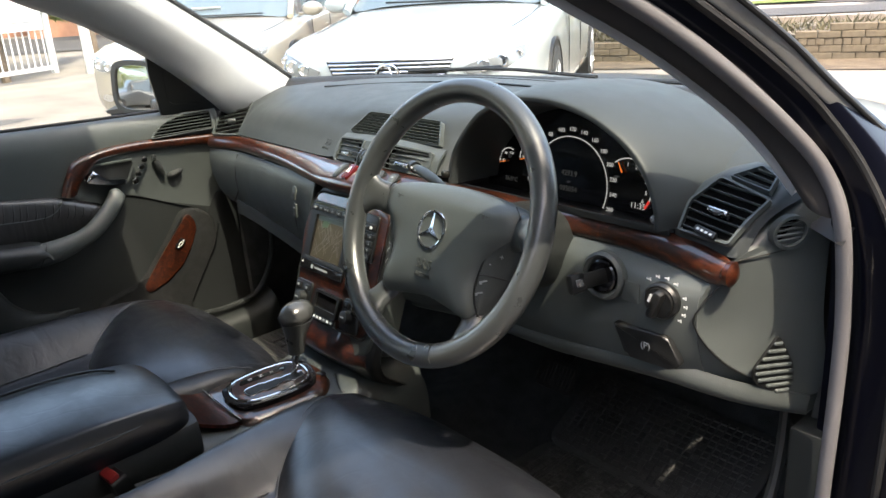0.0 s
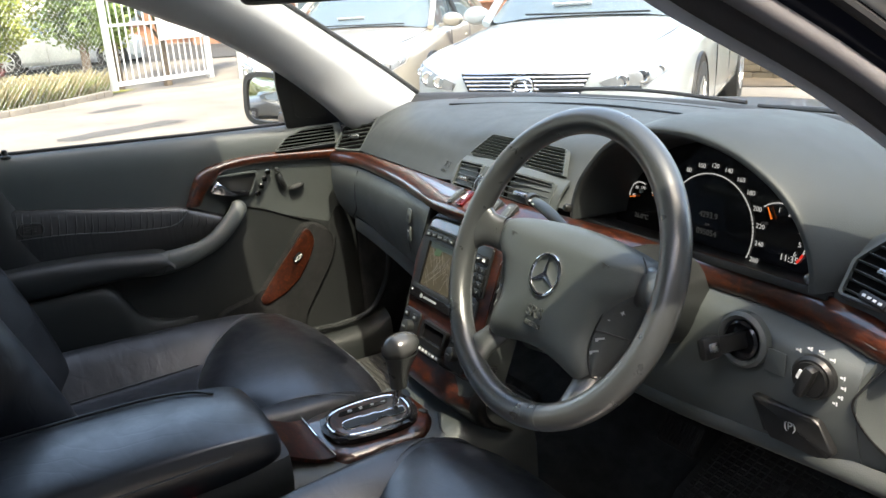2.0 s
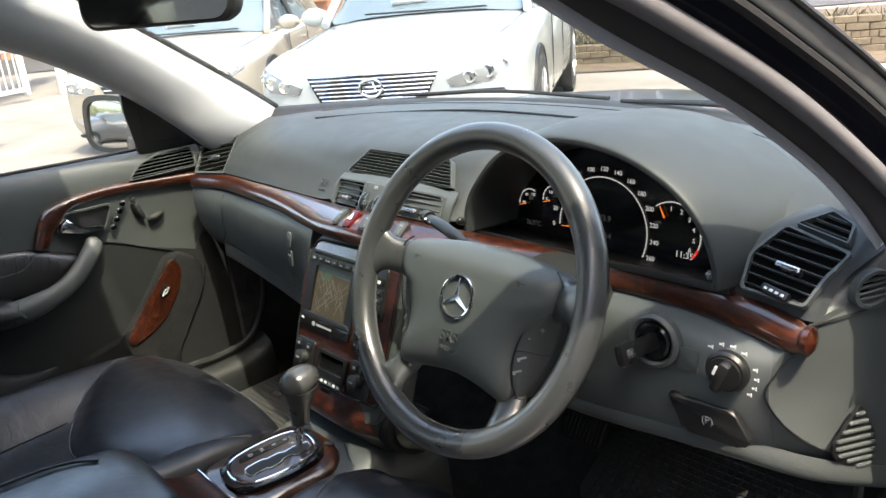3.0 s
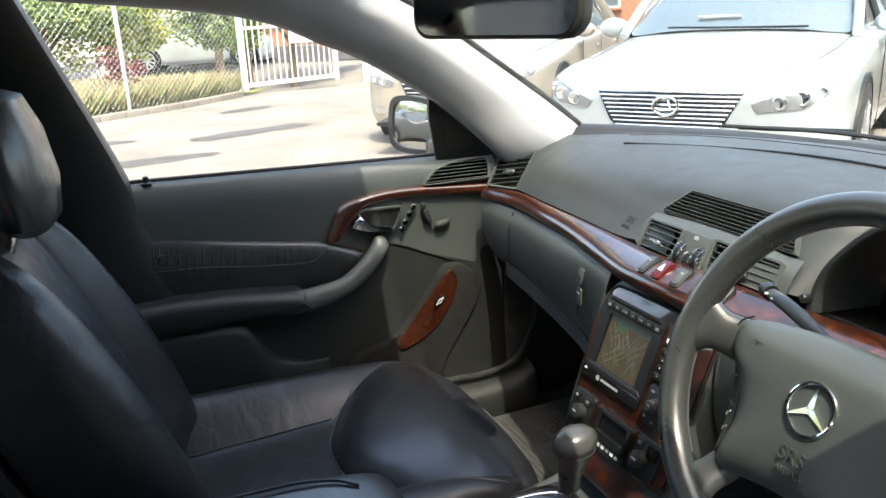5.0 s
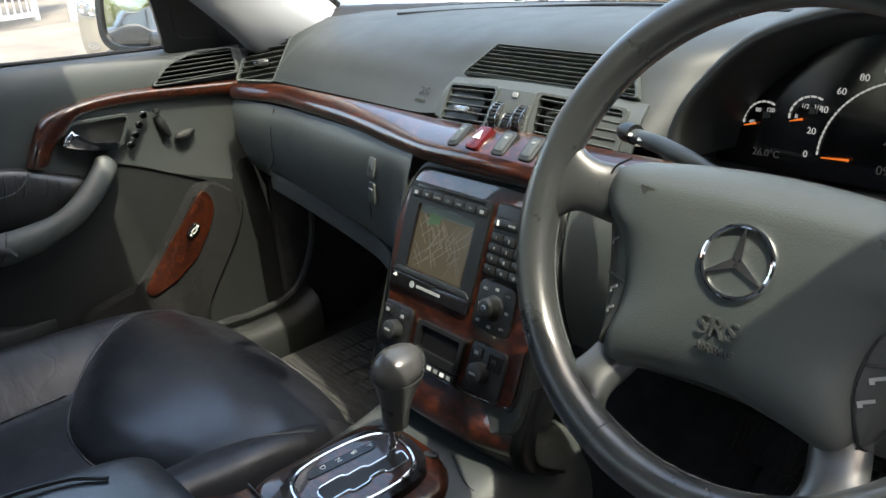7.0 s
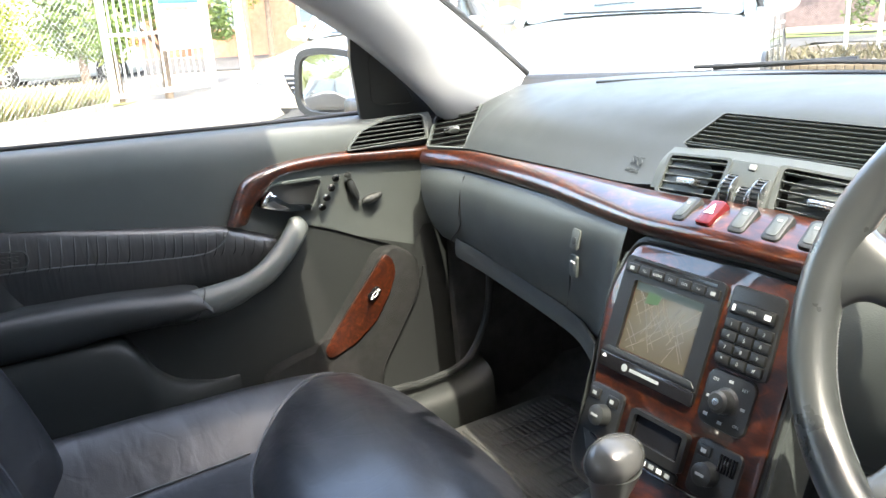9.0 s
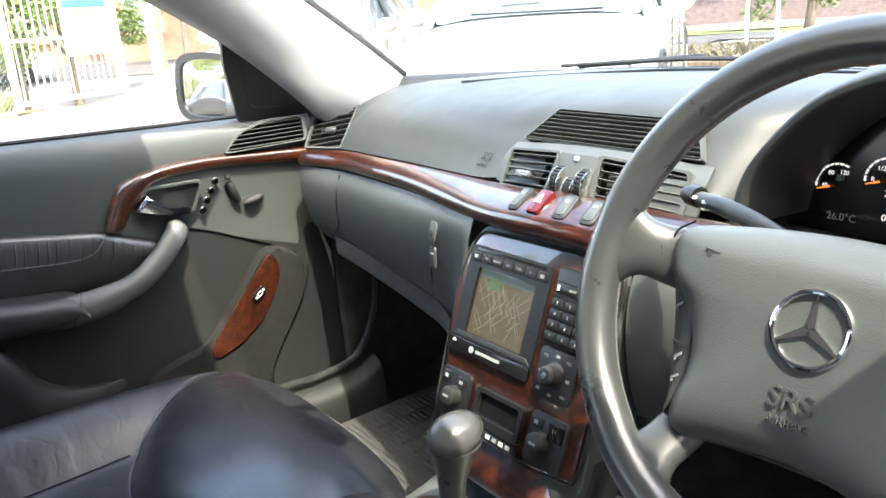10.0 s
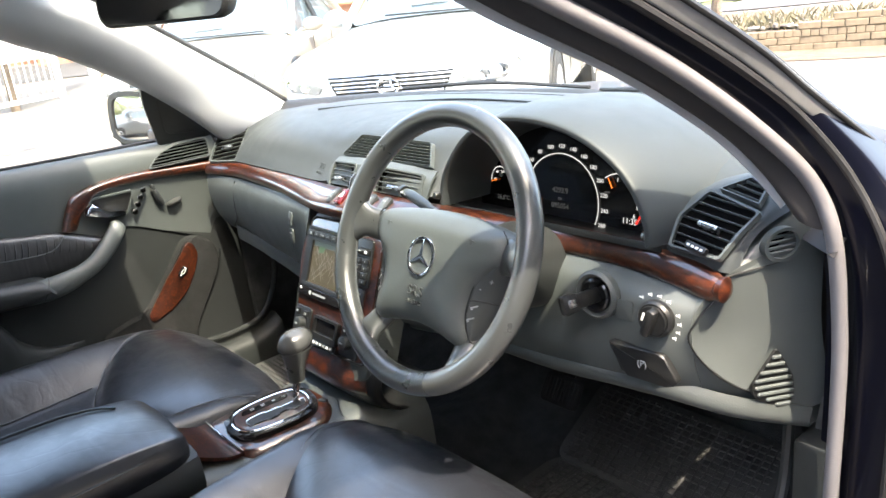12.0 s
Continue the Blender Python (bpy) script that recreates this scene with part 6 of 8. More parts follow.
    for h, lean, w, f in BACK:
        y, z = -0.52 - lean, 0.50 + h
        wi = w * 0.60
        panel.append([(u * wi, y + 0.012 * (1 - u * u) + (-0.014 if abs(u) == 1 else 0), z) for u in (-1, -0.95, -0.6, -0.3, 0, 0.3, 0.6, 0.95, 1)])
        for sg in (-1, 1):
            sides[sg].append([(sg * wi, y - 0.016, z), (sg * (wi + 0.004), y + 0.004, z), (sg * (wi + 0.028), y + f * 0.62, z), (sg * (w - 0.045), y + f, z), (sg * (w - 0.012), y + f * 0.82, z), (sg * (w + 0.004), y + 0.01, z), (sg * (w + 0.002), y - 0.05, z), (sg * (w - 0.01), y - 0.12, z)])
    part("back_panel", sheet(tr(panel, TB), 40, 26), LEATHER_SHADED, s, "black leather backrest centre panel")
    for sg in (-1, 1):
        part("back_bolster", sheet(tr(sides[sg], TB), 50, 36), LEATHER_SHADED, s, "black leather backrest bolster")
        part("back_seam", tube(curve([TB @ Vector((sg * (w * 0.60 + 0.002), -0.52 - l + 0.000, 0.50 + h)) for h, l, w, f in BACK], 30), 0.0018, 6), SEAM, s)
    part("back_shell", sheet(tr([[(-0.24, -0.64, 0.50), (0, -0.66, 0.50), (0.24, -0.64, 0.50)], [(-0.25, -0.74, 0.78), (0, -0.77, 0.78), (0.25, -0.74, 0.78)], [(-0.17, -0.77, 0.985), (0, -0.80, 0.985), (0.17, -0.77, 0.985)]], TB), 14, 14, 0.01), GREY_DARK, s)
    hd = []
    for z, w, d in ((0.985, 0.09, 0.030), (1.0, 0.122, 0.044), (1.05, 0.134, 0.054), (1.12, 0.130, 0.050), (1.165, 0.10, 0.036), (1.175, 0.04, 0.012)):
        hd.append([TB @ Vector((w * math.cos(t), -0.672 - 0.10 * (z - 1.06) + d * math.sin(t), z)) for t in (2 * math.pi * k / 32 for k in range(32))])
    part("headrest", stack(hd), LEATHER, s, "padded leather headrest")
    for sg in (-1, 1):
        part("headrest_post", tube([TB @ Vector((sg * 0.06, -0.70, 0.94)), TB @ Vector((sg * 0.06, -0.672, 1.02))], 0.006, 10), CHROME, s)
    return s


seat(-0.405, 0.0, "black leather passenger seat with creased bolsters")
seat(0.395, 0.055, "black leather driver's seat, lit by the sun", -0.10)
for sx, yy, z, c in ((0.110, -0.375, 0.588, BUCKLE_RED), (-0.128, -0.43, 0.53, BLACK)):
    bk = thing("belt_buckle", (sx, yy - 0.01, z - 0.06), "seat belt buckle with a red release button" if c is BUCKLE_RED else "dark seat belt buckle beside the console", "belt buckle")
    bm3 = axes((sx, yy, z - 0.04), (1, 0.15, 0), (0, -0.35, 0.94))
    part("case", prism(rounded(0.040, 0.075, 0.006), 0.024, bm3, 0.005, base=-0.012), BLACK, bk)
    part("release_button", box((0.032, 0.018, 0.016), at(bm3, 0, 0.036, 0.002), 0.004), c, bk)
    part("stalk", tube([bm3 @ Vector((0, -0.03, 0)), bm3 @ Vector((0.01, -0.13, -0.01))], 0.008, 8), GREY_DARK, bk)


# ---- car body round the cabin ----
floor_ob = solo("floor", sheet([[(-0.80, y, z + 0.045), (-0.74, y, z + 0.045), (-0.2, y, z + 0.045), (0, y, z + 0.1), (0.2, y, z), (0.74, y, z), (0.80, y, z)] for y, z in ((-2.2, 0.27), (-0.5, 0.27), (0.30, 0.27), (0.45, 0.285), (0.62, 0.40), (0.72, 0.60), (0.74, 0.80))], 40, 30, 0.01), CARPET, "black carpeted car floor and toe board", "floor", kind="structure")


def rubber_mat(name, cx, label, woven=False, base=0.284):
    m = axes((cx, 0.20, base), (1, 0, 0), (0, 1, 0.012))
    t = thing(name, (cx, 0.2, base - 0.004), label, "floor mat", "floor mats")
    part("sheet", prism(rounded(0.46, 0.50, 0.05), 0.006, m, 0.002), MAT_RUBBER, t)
    for k in range(38):
        part("rib", box((0.42, 0.0045, 0.005), at(m, 0, -0.225 + k * 0.0120, 0.007), 0.0015, 1), MAT_RUBBER, t)
    for k in range(9):
        part("cross_rib", box((0.0035, 0.20, 0.004), at(m, -0.16 + k * 0.04, 0.13, 0.0085), 0.001, 1), MAT_RUBBER, t)
    if woven:
        for k in range(26):
            part("cross_rib", box((0.0040, 0.44, 0.0045), at(m, -0.200 + k * 0.016, 0, 0.0078), 0.001, 1), MAT_RUBBER, t)
        # the sheet runs on up the toe board
        up = axes((cx - 0.02, 0.435, 0.296), (1, 0, 0), (0, 0.86, 0.50))
        part("toe_sheet", prism(rounded(0.42, 0.20, 0.03, cy=0.09), 0.006, up, 0.002), MAT_RUBBER, t)
        for k in range(14):
            part("rib", box((0.39, 0.0045, 0.005), at(up, 0, 0.005 + k * 0.0130, 0.007), 0.0015, 1), MAT_RUBBER, t)
        for k in range(24):
            part("cross_rib", box((0.0040, 0.18, 0.0045), at(up, -0.184 + k * 0.016, 0.09, 0.0078), 0.001, 1), MAT_RUBBER, t)
    part("heel_pad", lathe([(0.085, 0.004), (0.085, 0.012), (0.078, 0.014), (0.001, 0.014)], at(m, 0.12, -0.16), 36), MAT_RUBBER, t)
    return t


rubber_mat("passenger_mat", -0.42, "black ribbed rubber mat in the passenger footwell", False, 0.328)
rubber_mat("driver_mat", 0.42, "worn black rubber mat in the driver's footwell", True)
for sgn, nm_ in ((-1, "wall_left"), (1, "wall_right")):
    solo(nm_, sheet([[(sgn * 0.735, y, 0.27), (sgn * 0.730, y, 0.40), (sgn * 0.745, y, 0.60), (sgn * 0.765, y, 0.72), (sgn * 0.785, y, 0.84), (sgn * 0.795, y, 0.945)] for y in (0.27 if sgn < 0 else 0.345, 0.40, 0.55, 0.72)], 12, 16, 0.02), CARPET, "dark carpeted footwell side", "trim", kind="structure")
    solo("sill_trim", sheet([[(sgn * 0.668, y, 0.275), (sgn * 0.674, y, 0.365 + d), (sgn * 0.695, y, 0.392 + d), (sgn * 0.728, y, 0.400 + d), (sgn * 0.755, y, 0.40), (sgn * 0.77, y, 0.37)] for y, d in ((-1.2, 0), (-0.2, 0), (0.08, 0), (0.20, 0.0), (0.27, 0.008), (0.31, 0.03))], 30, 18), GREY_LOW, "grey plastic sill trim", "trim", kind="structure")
    solo("sill_seal", tube(curve([(sgn * 0.715, y, z) for y, z in ((-1.2, 0.418), (-0.2, 0.418), (0.103, 0.418), (0.178, 0.414), (0.271, 0.430), (0.322, 0.502), (0.338, 0.584), (0.340, 0.70))], 50), 0.008, 8), GREY_DARK, "dark cloth seal round the door opening", "seal", kind="structure")

# pedal in the driver's footwell
for px, py, pz, w_, h_, lab, nm_ in ((0.235, 0.405, 0.47, 0.085, 0.060, "black ribbed rubber brake pedal", "brake_pedal"),):
    pd = thing(nm_, (px, py, 0.30), lab, "pedal")
    pdm = axes((px, py, pz), (1, 0, 0), (0, 0.55, 0.83))
    part("pad", prism(rounded(w_, h_, 0.010), 0.012, pdm, 0.003, base=-0.012), RUBBER, pd)
    n_ = int(w_ / 0.0085)
    for k in range(n_):
        part("rib", box((0.0035, h_ - 0.016, 0.004), at(pdm, -w_ / 2 + w_ * (k + 0.5) / n_, 0, 0.001), 0.001, 1), RUBBER, pd)
    part("arm", tube(curve([(px, py + 0.012, pz), (px, py + 0.10, pz + 0.06), (px, py + 0.17, pz + 0.20)], 10), 0.008, 8), BLACK, pd)

# windscreen pillars, trimmed in pale cloth
PA = [(0.772, 0.540, 0.900), (0.741, 0.447, 0.967), (0.720, 0.357, 1.030), (0.700, 0.270, 1.087), (0.684, 0.201, 1.131), (0.662, 0.100, 1.195), (0.639, -0.008, 1.258), (0.600, -0.25, 1.345), (0.580, -0.70, 1.385)]
PB = [(0.765, 0.335, 0.860), (0.724, 0.252, 0.943), (0.717, 0.166, 1.022), (0.710, 0.090, 1.080), (0.702, 0.008, 1.132), (0.692, -0.060, 1.170), (0.684, -0.130, 1.200), (0.660, -0.30, 1.262), (0.640, -0.70, 1.310)]
rows = []
for a, b in zip(PA, PB):
    a, b = Vector(a), Vector(b)
    c = (a + b) / 2 + Vector((-0.030, -0.004, 0.012))
    rows.append([Vector((-v.x, v.y, v.z)) for v in (a + Vector((0.02, 0.03, 0.01)), a, a.lerp(c, 0.55) + Vector((-0.006, 0, 0)), c, b.lerp(c, 0.5) + Vector((-0.008, 0, 0)), b, b + Vector((0.03, -0.004, -0.006)))])
solo("pillar_left", sheet(rows, 50, 24), PILLAR, "pale grey cloth-covered windscreen pillar", "pillar", kind="structure")
# on the driver's side the trim runs from its inner edge out to the door seal
PS = [(0.743, 0.249, 0.956), (0.725, 0.205, 1.010), (0.707, 0.144, 1.065), (0.686, 0.032, 1.136), (0.667, -0.10, 1.201), (0.648, -0.25, 1.275), (0.618, -0.45, 1.318), (0.605, -0.75, 1.345)]
PD = [(0.792, 0.266, 0.920), (0.772, 0.250, 0.985), (0.748, 0.195, 1.045), (0.724, 0.080, 1.126), (0.700, -0.03, 1.190), (0.678, -0.18, 1.256), (0.656, -0.40, 1.312), (0.645, -0.75, 1.344)]
PF = [(0.752, 0.440, 0.967), (0.735, 0.390, 1.010), (0.712, 0.300, 1.070), (0.684, 0.180, 1.145), (0.655, 0.060, 1.215), (0.632, -0.08, 1.285), (0.605, -0.30, 1.345), (0.595, -0.75, 1.375)]
rows, lip_rows, seal_line = [], [], [(0.797, 0.285, 0.28), (0.797, 0.286, 0.55), (0.798, 0.287, 0.68), (0.798, 0.282, 0.80)]
for s_, d_, f_ in zip(PS, PD, PF):
    s_, d_, f_ = Vector(s_), Vector(d_), Vector(f_)
    e_, i_ = s_ + Vector((-0.006, 0.004, -0.008)), s_ + Vector((0.000, 0.000, 0.003))
    rows.append([f_, f_.lerp(e_, 0.5) + Vector((0.002, 0.0, 0.004)), e_ + Vector((0.002, 0.010, 0.004)), e_, e_.lerp(i_, 0.5) + Vector((-0.001, -0.003, -0.002)), i_ + Vector((0.001, 0.002, 0.001)), s_.lerp(d_, 0.12) + Vector((0.002, 0.006, 0.005))])
    lip_rows.append([i_ + Vector((0.0, 0.004, 0.002)), i_ + Vector((0.001, -0.001, 0.000)), s_.lerp(d_, 0.30) + Vector((0.000, -0.006, -0.006)), s_.lerp(d_, 0.60) + Vector((0, -0.004, -0.005)), s_.lerp(d_, 0.84) + Vector((0.001, 0.002, 0.000)), d_ + Vector((0.002, 0.012, 0.006))])
    seal_line.append(d_ + Vector((0.000, -0.001, -0.001)))
solo("pillar_right", sheet(rows, 60, 24), PILLAR, "pale grey cloth-covered windscreen pillar", "pillar", kind="structure")
solo("pillar_seal", sheet(lip_rows, 60, 20), soft_plastic("seal_cloth_dark", (0.020, 0.0185, 0.0185), 0.7, 700), "dark brown-grey cloth seal along the pillar", "seal", kind="structure")
for sgn in (-1, 1):
    out_ = (0.020, 0.034, 0.012) if sgn < 0 else (0.012, 0.012, 0.008)
    edge = [Vector((sgn * (p[0] + out_[0]), p[1] + out_[1], p[2] + out_[2])) for p in PA[1:]]
    solo("windscreen_seal", tube(curve(edge, 40), 0.006, 8), RUBBER, "black rubber windscreen seal", "seal", kind="structure")
screen = [[(x * k, y, z) for x, y, z in r] for k, r in ((1, [(-0.76, 0.46, 0.966), (-0.45, 0.64, 0.972), (0, 0.735, 0.974), (0.45, 0.64, 0.972), (0.76, 0.46, 0.966)]), (1, [(-0.70, 0.22, 1.135), (-0.42, 0.36, 1.16), (0, 0.42, 1.168), (0.42, 0.36, 1.16), (0.70, 0.22, 1.135)]), (1, [(-0.60, -0.16, 1.34), (-0.38, -0.06, 1.37), (0, -0.02, 1.38), (0.38, -0.06, 1.37), (0.60, -0.16, 1.34)]))]
ws = solo("windscreen", sheet(screen, 16, 24), SCREEN_GLASS, "clear car windscreen", "windscreen", kind="structure")
solo("ceiling", sheet([[(-0.66, y, 1.30), (-0.58, y, 1.375), (-0.3, y, 1.40), (0, y, 1.405), (0.3, y, 1.40), (0.58, y, 1.375), (0.66, y, 1.30)] for y in (-0.10, -0.5, -1.2, -1.9)], 12, 24, 0.03), PILLAR, "pale grey cloth headliner", "ceiling", kind="structure")
cowl = [(-0.80, 0.45), (-0.62, 0.585), (-0.45, 0.665), (-0.2, 0.735), (0, 0.752), (0.2, 0.735), (0.45, 0.665), (0.62, 0.585), (0.80, 0.45)]
solo("cowl", sheet([[(x, y - 0.20, 0.900) for x, y in cowl], [(x, y - 0.09, 0.948) for x, y in cowl], [(x, y - 0.045, 0.962) for x, y in cowl], [(x, y, 0.975) for x, y in cowl], [(x, y + 0.09, 0.968) for x, y in cowl], [(x, y + 0.13, 0.950) for x, y in cowl]], 14, 50), RUBBER, "black plastic cowl under the windscreen", "cowl", kind="structure")
solo("bonnet", sheet([[(x * k, y + d, z - 0.10 * (abs(x) / 0.8) ** 3) for x, y in cowl] for d, z, k in ((0.11, 0.952, 1.0), (0.35, 0.935, 1.0), (0.6, 0.895, 0.99), (0.85, 0.830, 0.96), (1.0, 0.74, 0.92), (1.06, 0.60, 0.90))], 30, 40, 0.01), NAVY, "dark navy painted bonnet", "bonnet", kind="structure")
for x0, x1, y0, y1 in ((0.05, 0.62, 0.80, 0.655), (-0.55, 0.02, 0.72, 0.80)):
    w = thing("wiper", (x0, y0, 0.98), "black windscreen wiper lying on the cowl", "wiper", "windscreen wipers")
    part("blade", tube(curve([(x0, y0, 0.976), ((x0 + x1) / 2, (y0 + y1) / 2 + 0.015, 0.988), (x1, y1, 0.980)], 16), 0.0045, 6), RUBBER, w)
    part("arm", tube(curve([(x0 + 0.03, y0 + 0.02, 0.974), ((x0 + x1) / 2, (y0 + y1) / 2 + 0.03, 0.991)], 10), 0.0055, 6), BLACK, w)
orn = thing("bonnet_emblem", (0, 1.6, 0.81), "small chrome ring emblem standing on the bonnet", "emblem")
part("emblem_ring", tube([(0.035 * math.cos(t), 1.6, 0.874 + 0.035 * math.sin(t)) for t in (2 * math.pi * k / 32 for k in range(32))], 0.004, 8, True), CHROME, orn)
part("emblem_rays", merge(*[tube([(0, 1.6, 0.874), (0.034 * math.cos(radians(a)), 1.6, 0.874 + 0.034 * math.sin(radians(a)))], [0.004, 0.0015], 6) for a in (90, 210, 330)], tube([(0, 1.6, 0.80), (0, 1.6, 0.84)], 0.005, 8)), CHROME, orn)

# door opening on the driver's side: seal, painted frame, fender
AP = [(0.800, 0.290, 0.28), (0.800, 0.296, 0.55), (0.801, 0.297, 0.68), (0.801, 0.292, 0.80), (0.798, 0.274, 0.90), (0.783, 0.262, 0.972), (0.758, 0.212, 1.048), (0.738, 0.135, 1.105), (0.722, 0.045, 1.157), (0.702, -0.06, 1.213), (0.680, -0.20, 1.270), (0.662, -0.42, 1.322), (0.652, -0.75, 1.352)]


def along(w, fwd=0.0):
    """The opening's line moved out across the frame: sideways low down, up and out along the pillar."""
    out = []
    for x, y, z in AP:
        k = max(0.0, min(1.0, (z - 0.88) / 0.14))
        wide = w * (1 - 0.68 * k)
        out.append((x + wide * (1 - 0.35 * k), y + fwd * (1 - 0.7 * k) + 0.019 * k * w / 0.09, z + wide * 0.76 * k))
    return out


# pale tone paints sunlight on to the seal's rounded crest
solo("door_seal", tube(curve(seal_line, 80), [0.0092] * 80, 18), soft_plastic("cloth_seal_lit", (0.125, 0.121, 0.125), 0.6, 700), "thick cloth door seal, coloured pale for its sunlit crest", "seal", kind="structure")
solo("door_frame_right", sheet([along(-0.035, 0.026), along(0.000, 0.014), along(0.012, 0.006), along(0.035, 0.004), along(0.062, 0.006), along(0.085, 0.012), along(0.095, 0.03), along(0.098, 0.12)], 26, 70), NAVY, "navy painted door opening", "door frame", kind="structure")
solo("frame_rubber", tube(curve(along(0.055, 0.001), 60), 0.005, 8), RUBBER, "black outer rubber strip on the door frame", "seal", kind="structure")
strip = [(0.822, 0.430, 0.925), (0.803, 0.345, 0.950)] + AP[6:]


def beside(w, fwd, up):
    """A line running along the pillar's outer side, w out from the opening."""
    return [(x + 0.21 * w + 0.002, y + fwd + 0.21 * w, z + 0.243 * w + up) for x, y, z in strip]


solo("screen_moulding", sheet([beside(0.058, 0.009, 0.002), beside(0.062, 0.002, 0.003), beside(0.080, 0.002, 0.003), beside(0.098, 0.005, 0.003), beside(0.102, 0.019, 0.003)], 16, 70), plain("strip_grey", (0.17, 0.17, 0.165), 0.4), "pale grey moulding along the windscreen pillar", "trim", kind="structure")
solo("drip_strip", tube(curve(beside(0.102, 0.006, 0.005), 50), 0.0035, 8), RUBBER, "dark drip edge beside the windscreen", "trim", kind="structure")
solo("fender_left", sheet([[(-0.79, 0.30, 0.955), (-0.845, 0.30, 0.94), (-0.895, 0.30, 0.86), (-0.915, 0.30, 0.6), (-0.90, 0.30, 0.3)], [(-0.80, 0.9, 0.885), (-0.87, 0.9, 0.86), (-0.915, 0.9, 0.79), (-0.93, 0.9, 0.6), (-0.91, 0.9, 0.3)], [(-0.74, 1.6, 0.75), (-0.80, 1.6, 0.72), (-0.86, 1.6, 0.64), (-0.88, 1.6, 0.5), (-0.86, 1.6, 0.3)]], 20, 20, 0.01), NAVY, "navy front wing of the car", "wing", kind="structure")
solo("fender_right", sheet([[(0.79, 0.42, 0.955), (0.845, 0.42, 0.94), (0.895, 0.40, 0.86), (0.915, 0.38, 0.6), (0.90, 0.38, 0.3)], [(0.80, 0.9, 0.885), (0.87, 0.9, 0.86), (0.915, 0.9, 0.79), (0.93, 0.9, 0.6), (0.91, 0.9, 0.3)], [(0.74, 1.6, 0.75), (0.80, 1.6, 0.72), (0.86, 1.6, 0.64), (0.88, 1.6, 0.5), (0.86, 1.6, 0.3)]], 20, 20, 0.01), NAVY, "navy front wing of the car", "wing", kind="structure")
solo("pillar_cap", box((0.060, 0.10, 0.34), Matrix.Translation((0.768, 0.352, 0.446)), 0.006), GREY_LOW, "grey plastic kick panel", "trim", kind="structure")

solo("bulkhead", sheet([[(-0.80, 0.48, z), (-0.45, 0.72, z), (0, 0.80, z), (0.45, 0.72, z), (0.80, 0.48, z)] for z in (0.25, 0.6, 0.955)], 10, 24, 0.01), RUBBER, "black bulkhead behind the dashboard", "bulkhead", kind="structure")

# passenger's sun visor folded up under the headliner
visor = thing("sun_visor", (-0.36, -0.27, 1.31), "beige cloth sun visor folded up with a pale lamp panel", "sun visor")
VISOR = [(-0.61, -0.300, -0.225, 1.291), (-0.58, -0.330, -0.195, 1.290), (-0.45, -0.350, -0.170, 1.294), (-0.30, -0.355, -0.165, 1.300), (-0.14, -0.355, -0.185, 1.306), (-0.11, -0.335, -0.215, 1.308)]
VISOR_CLOTH = soft_plastic("visor_cloth", (0.30, 0.265, 0.225), 0.85, 900, 0.0008, 0.04)
part("panel", sheet([[(x, y0 + 0.004, z + 0.018), (x, y0, z + 0.009), (x, y0 + 0.012, z), (x, (y0 + y1) / 2, z - 0.001), (x, y1 - 0.012, z), (x, y1, z + 0.009), (x, y1 - 0.004, z + 0.018)] for x, y0, y1, z in VISOR], 40, 24), VISOR_CLOTH, visor)
part("lamp_panel", prism(rounded(0.16, 0.075, 0.006), 0.004, axes((-0.36, -0.262, 1.2955), (1, 0, 0.036), (0, -1, 0)), 0.001), plain("visor_flap", (0.55, 0.51, 0.45), 0.6), visor, "pale flap over the visor mirror")

# interior mirror
im_ = thing("interior_mirror", (0.0, -0.10, 1.30), "black interior rear-view mirror on the windscreen", "rear-view mirror")
mi = axes((-0.004, -0.115, 1.258), (0.90, 0.40, 0.0), (0, 0.05, 1))
mo2 = rounded(0.25, 0.075, 0.026, 7)
part("housing", stack([[mi @ Vector((x * s, y * s, h)) for x, y in mo2] for s, h in ((0.96, 0.012), (1.0, 0.008), (1.0, -0.004), (0.92, -0.022), (0.6, -0.035))]), GREY_DARK, im_)
part("mirror_glass", prism([(x * 0.94, y * 0.88) for x, y in mo2], 0.001, mi, base=0.0115), DARK_MIRROR, im_)
part("stem", tube([mi @ Vector((0, 0, -0.03)), (0.0, -0.03, 1.32), (0, 0.0, 1.375)], 0.010, 10), BLACK, im_)

# the rest of the shell, behind the front seats
solo("rear_bench", sheet([[(-0.66, -1.05, 0.42), (-0.3, -1.03, 0.48), (0, -1.03, 0.47), (0.3, -1.03, 0.48), (0.66, -1.05, 0.42)], [(-0.66, -1.45, 0.46), (0, -1.5, 0.46), (0.66, -1.45, 0.46)][:1] + [(-0.3, -1.5, 0.46), (0, -1.5, 0.46), (0.3, -1.5, 0.46), (0.66, -1.45, 0.46)], [(-0.62, -1.65, 0.9), (-0.3, -1.7, 0.95), (0, -1.7, 0.93), (0.3, -1.7, 0.95), (0.62, -1.65, 0.9)]], 16, 20), LEATHER, "black leather rear bench", "rear seat", kind="structure")
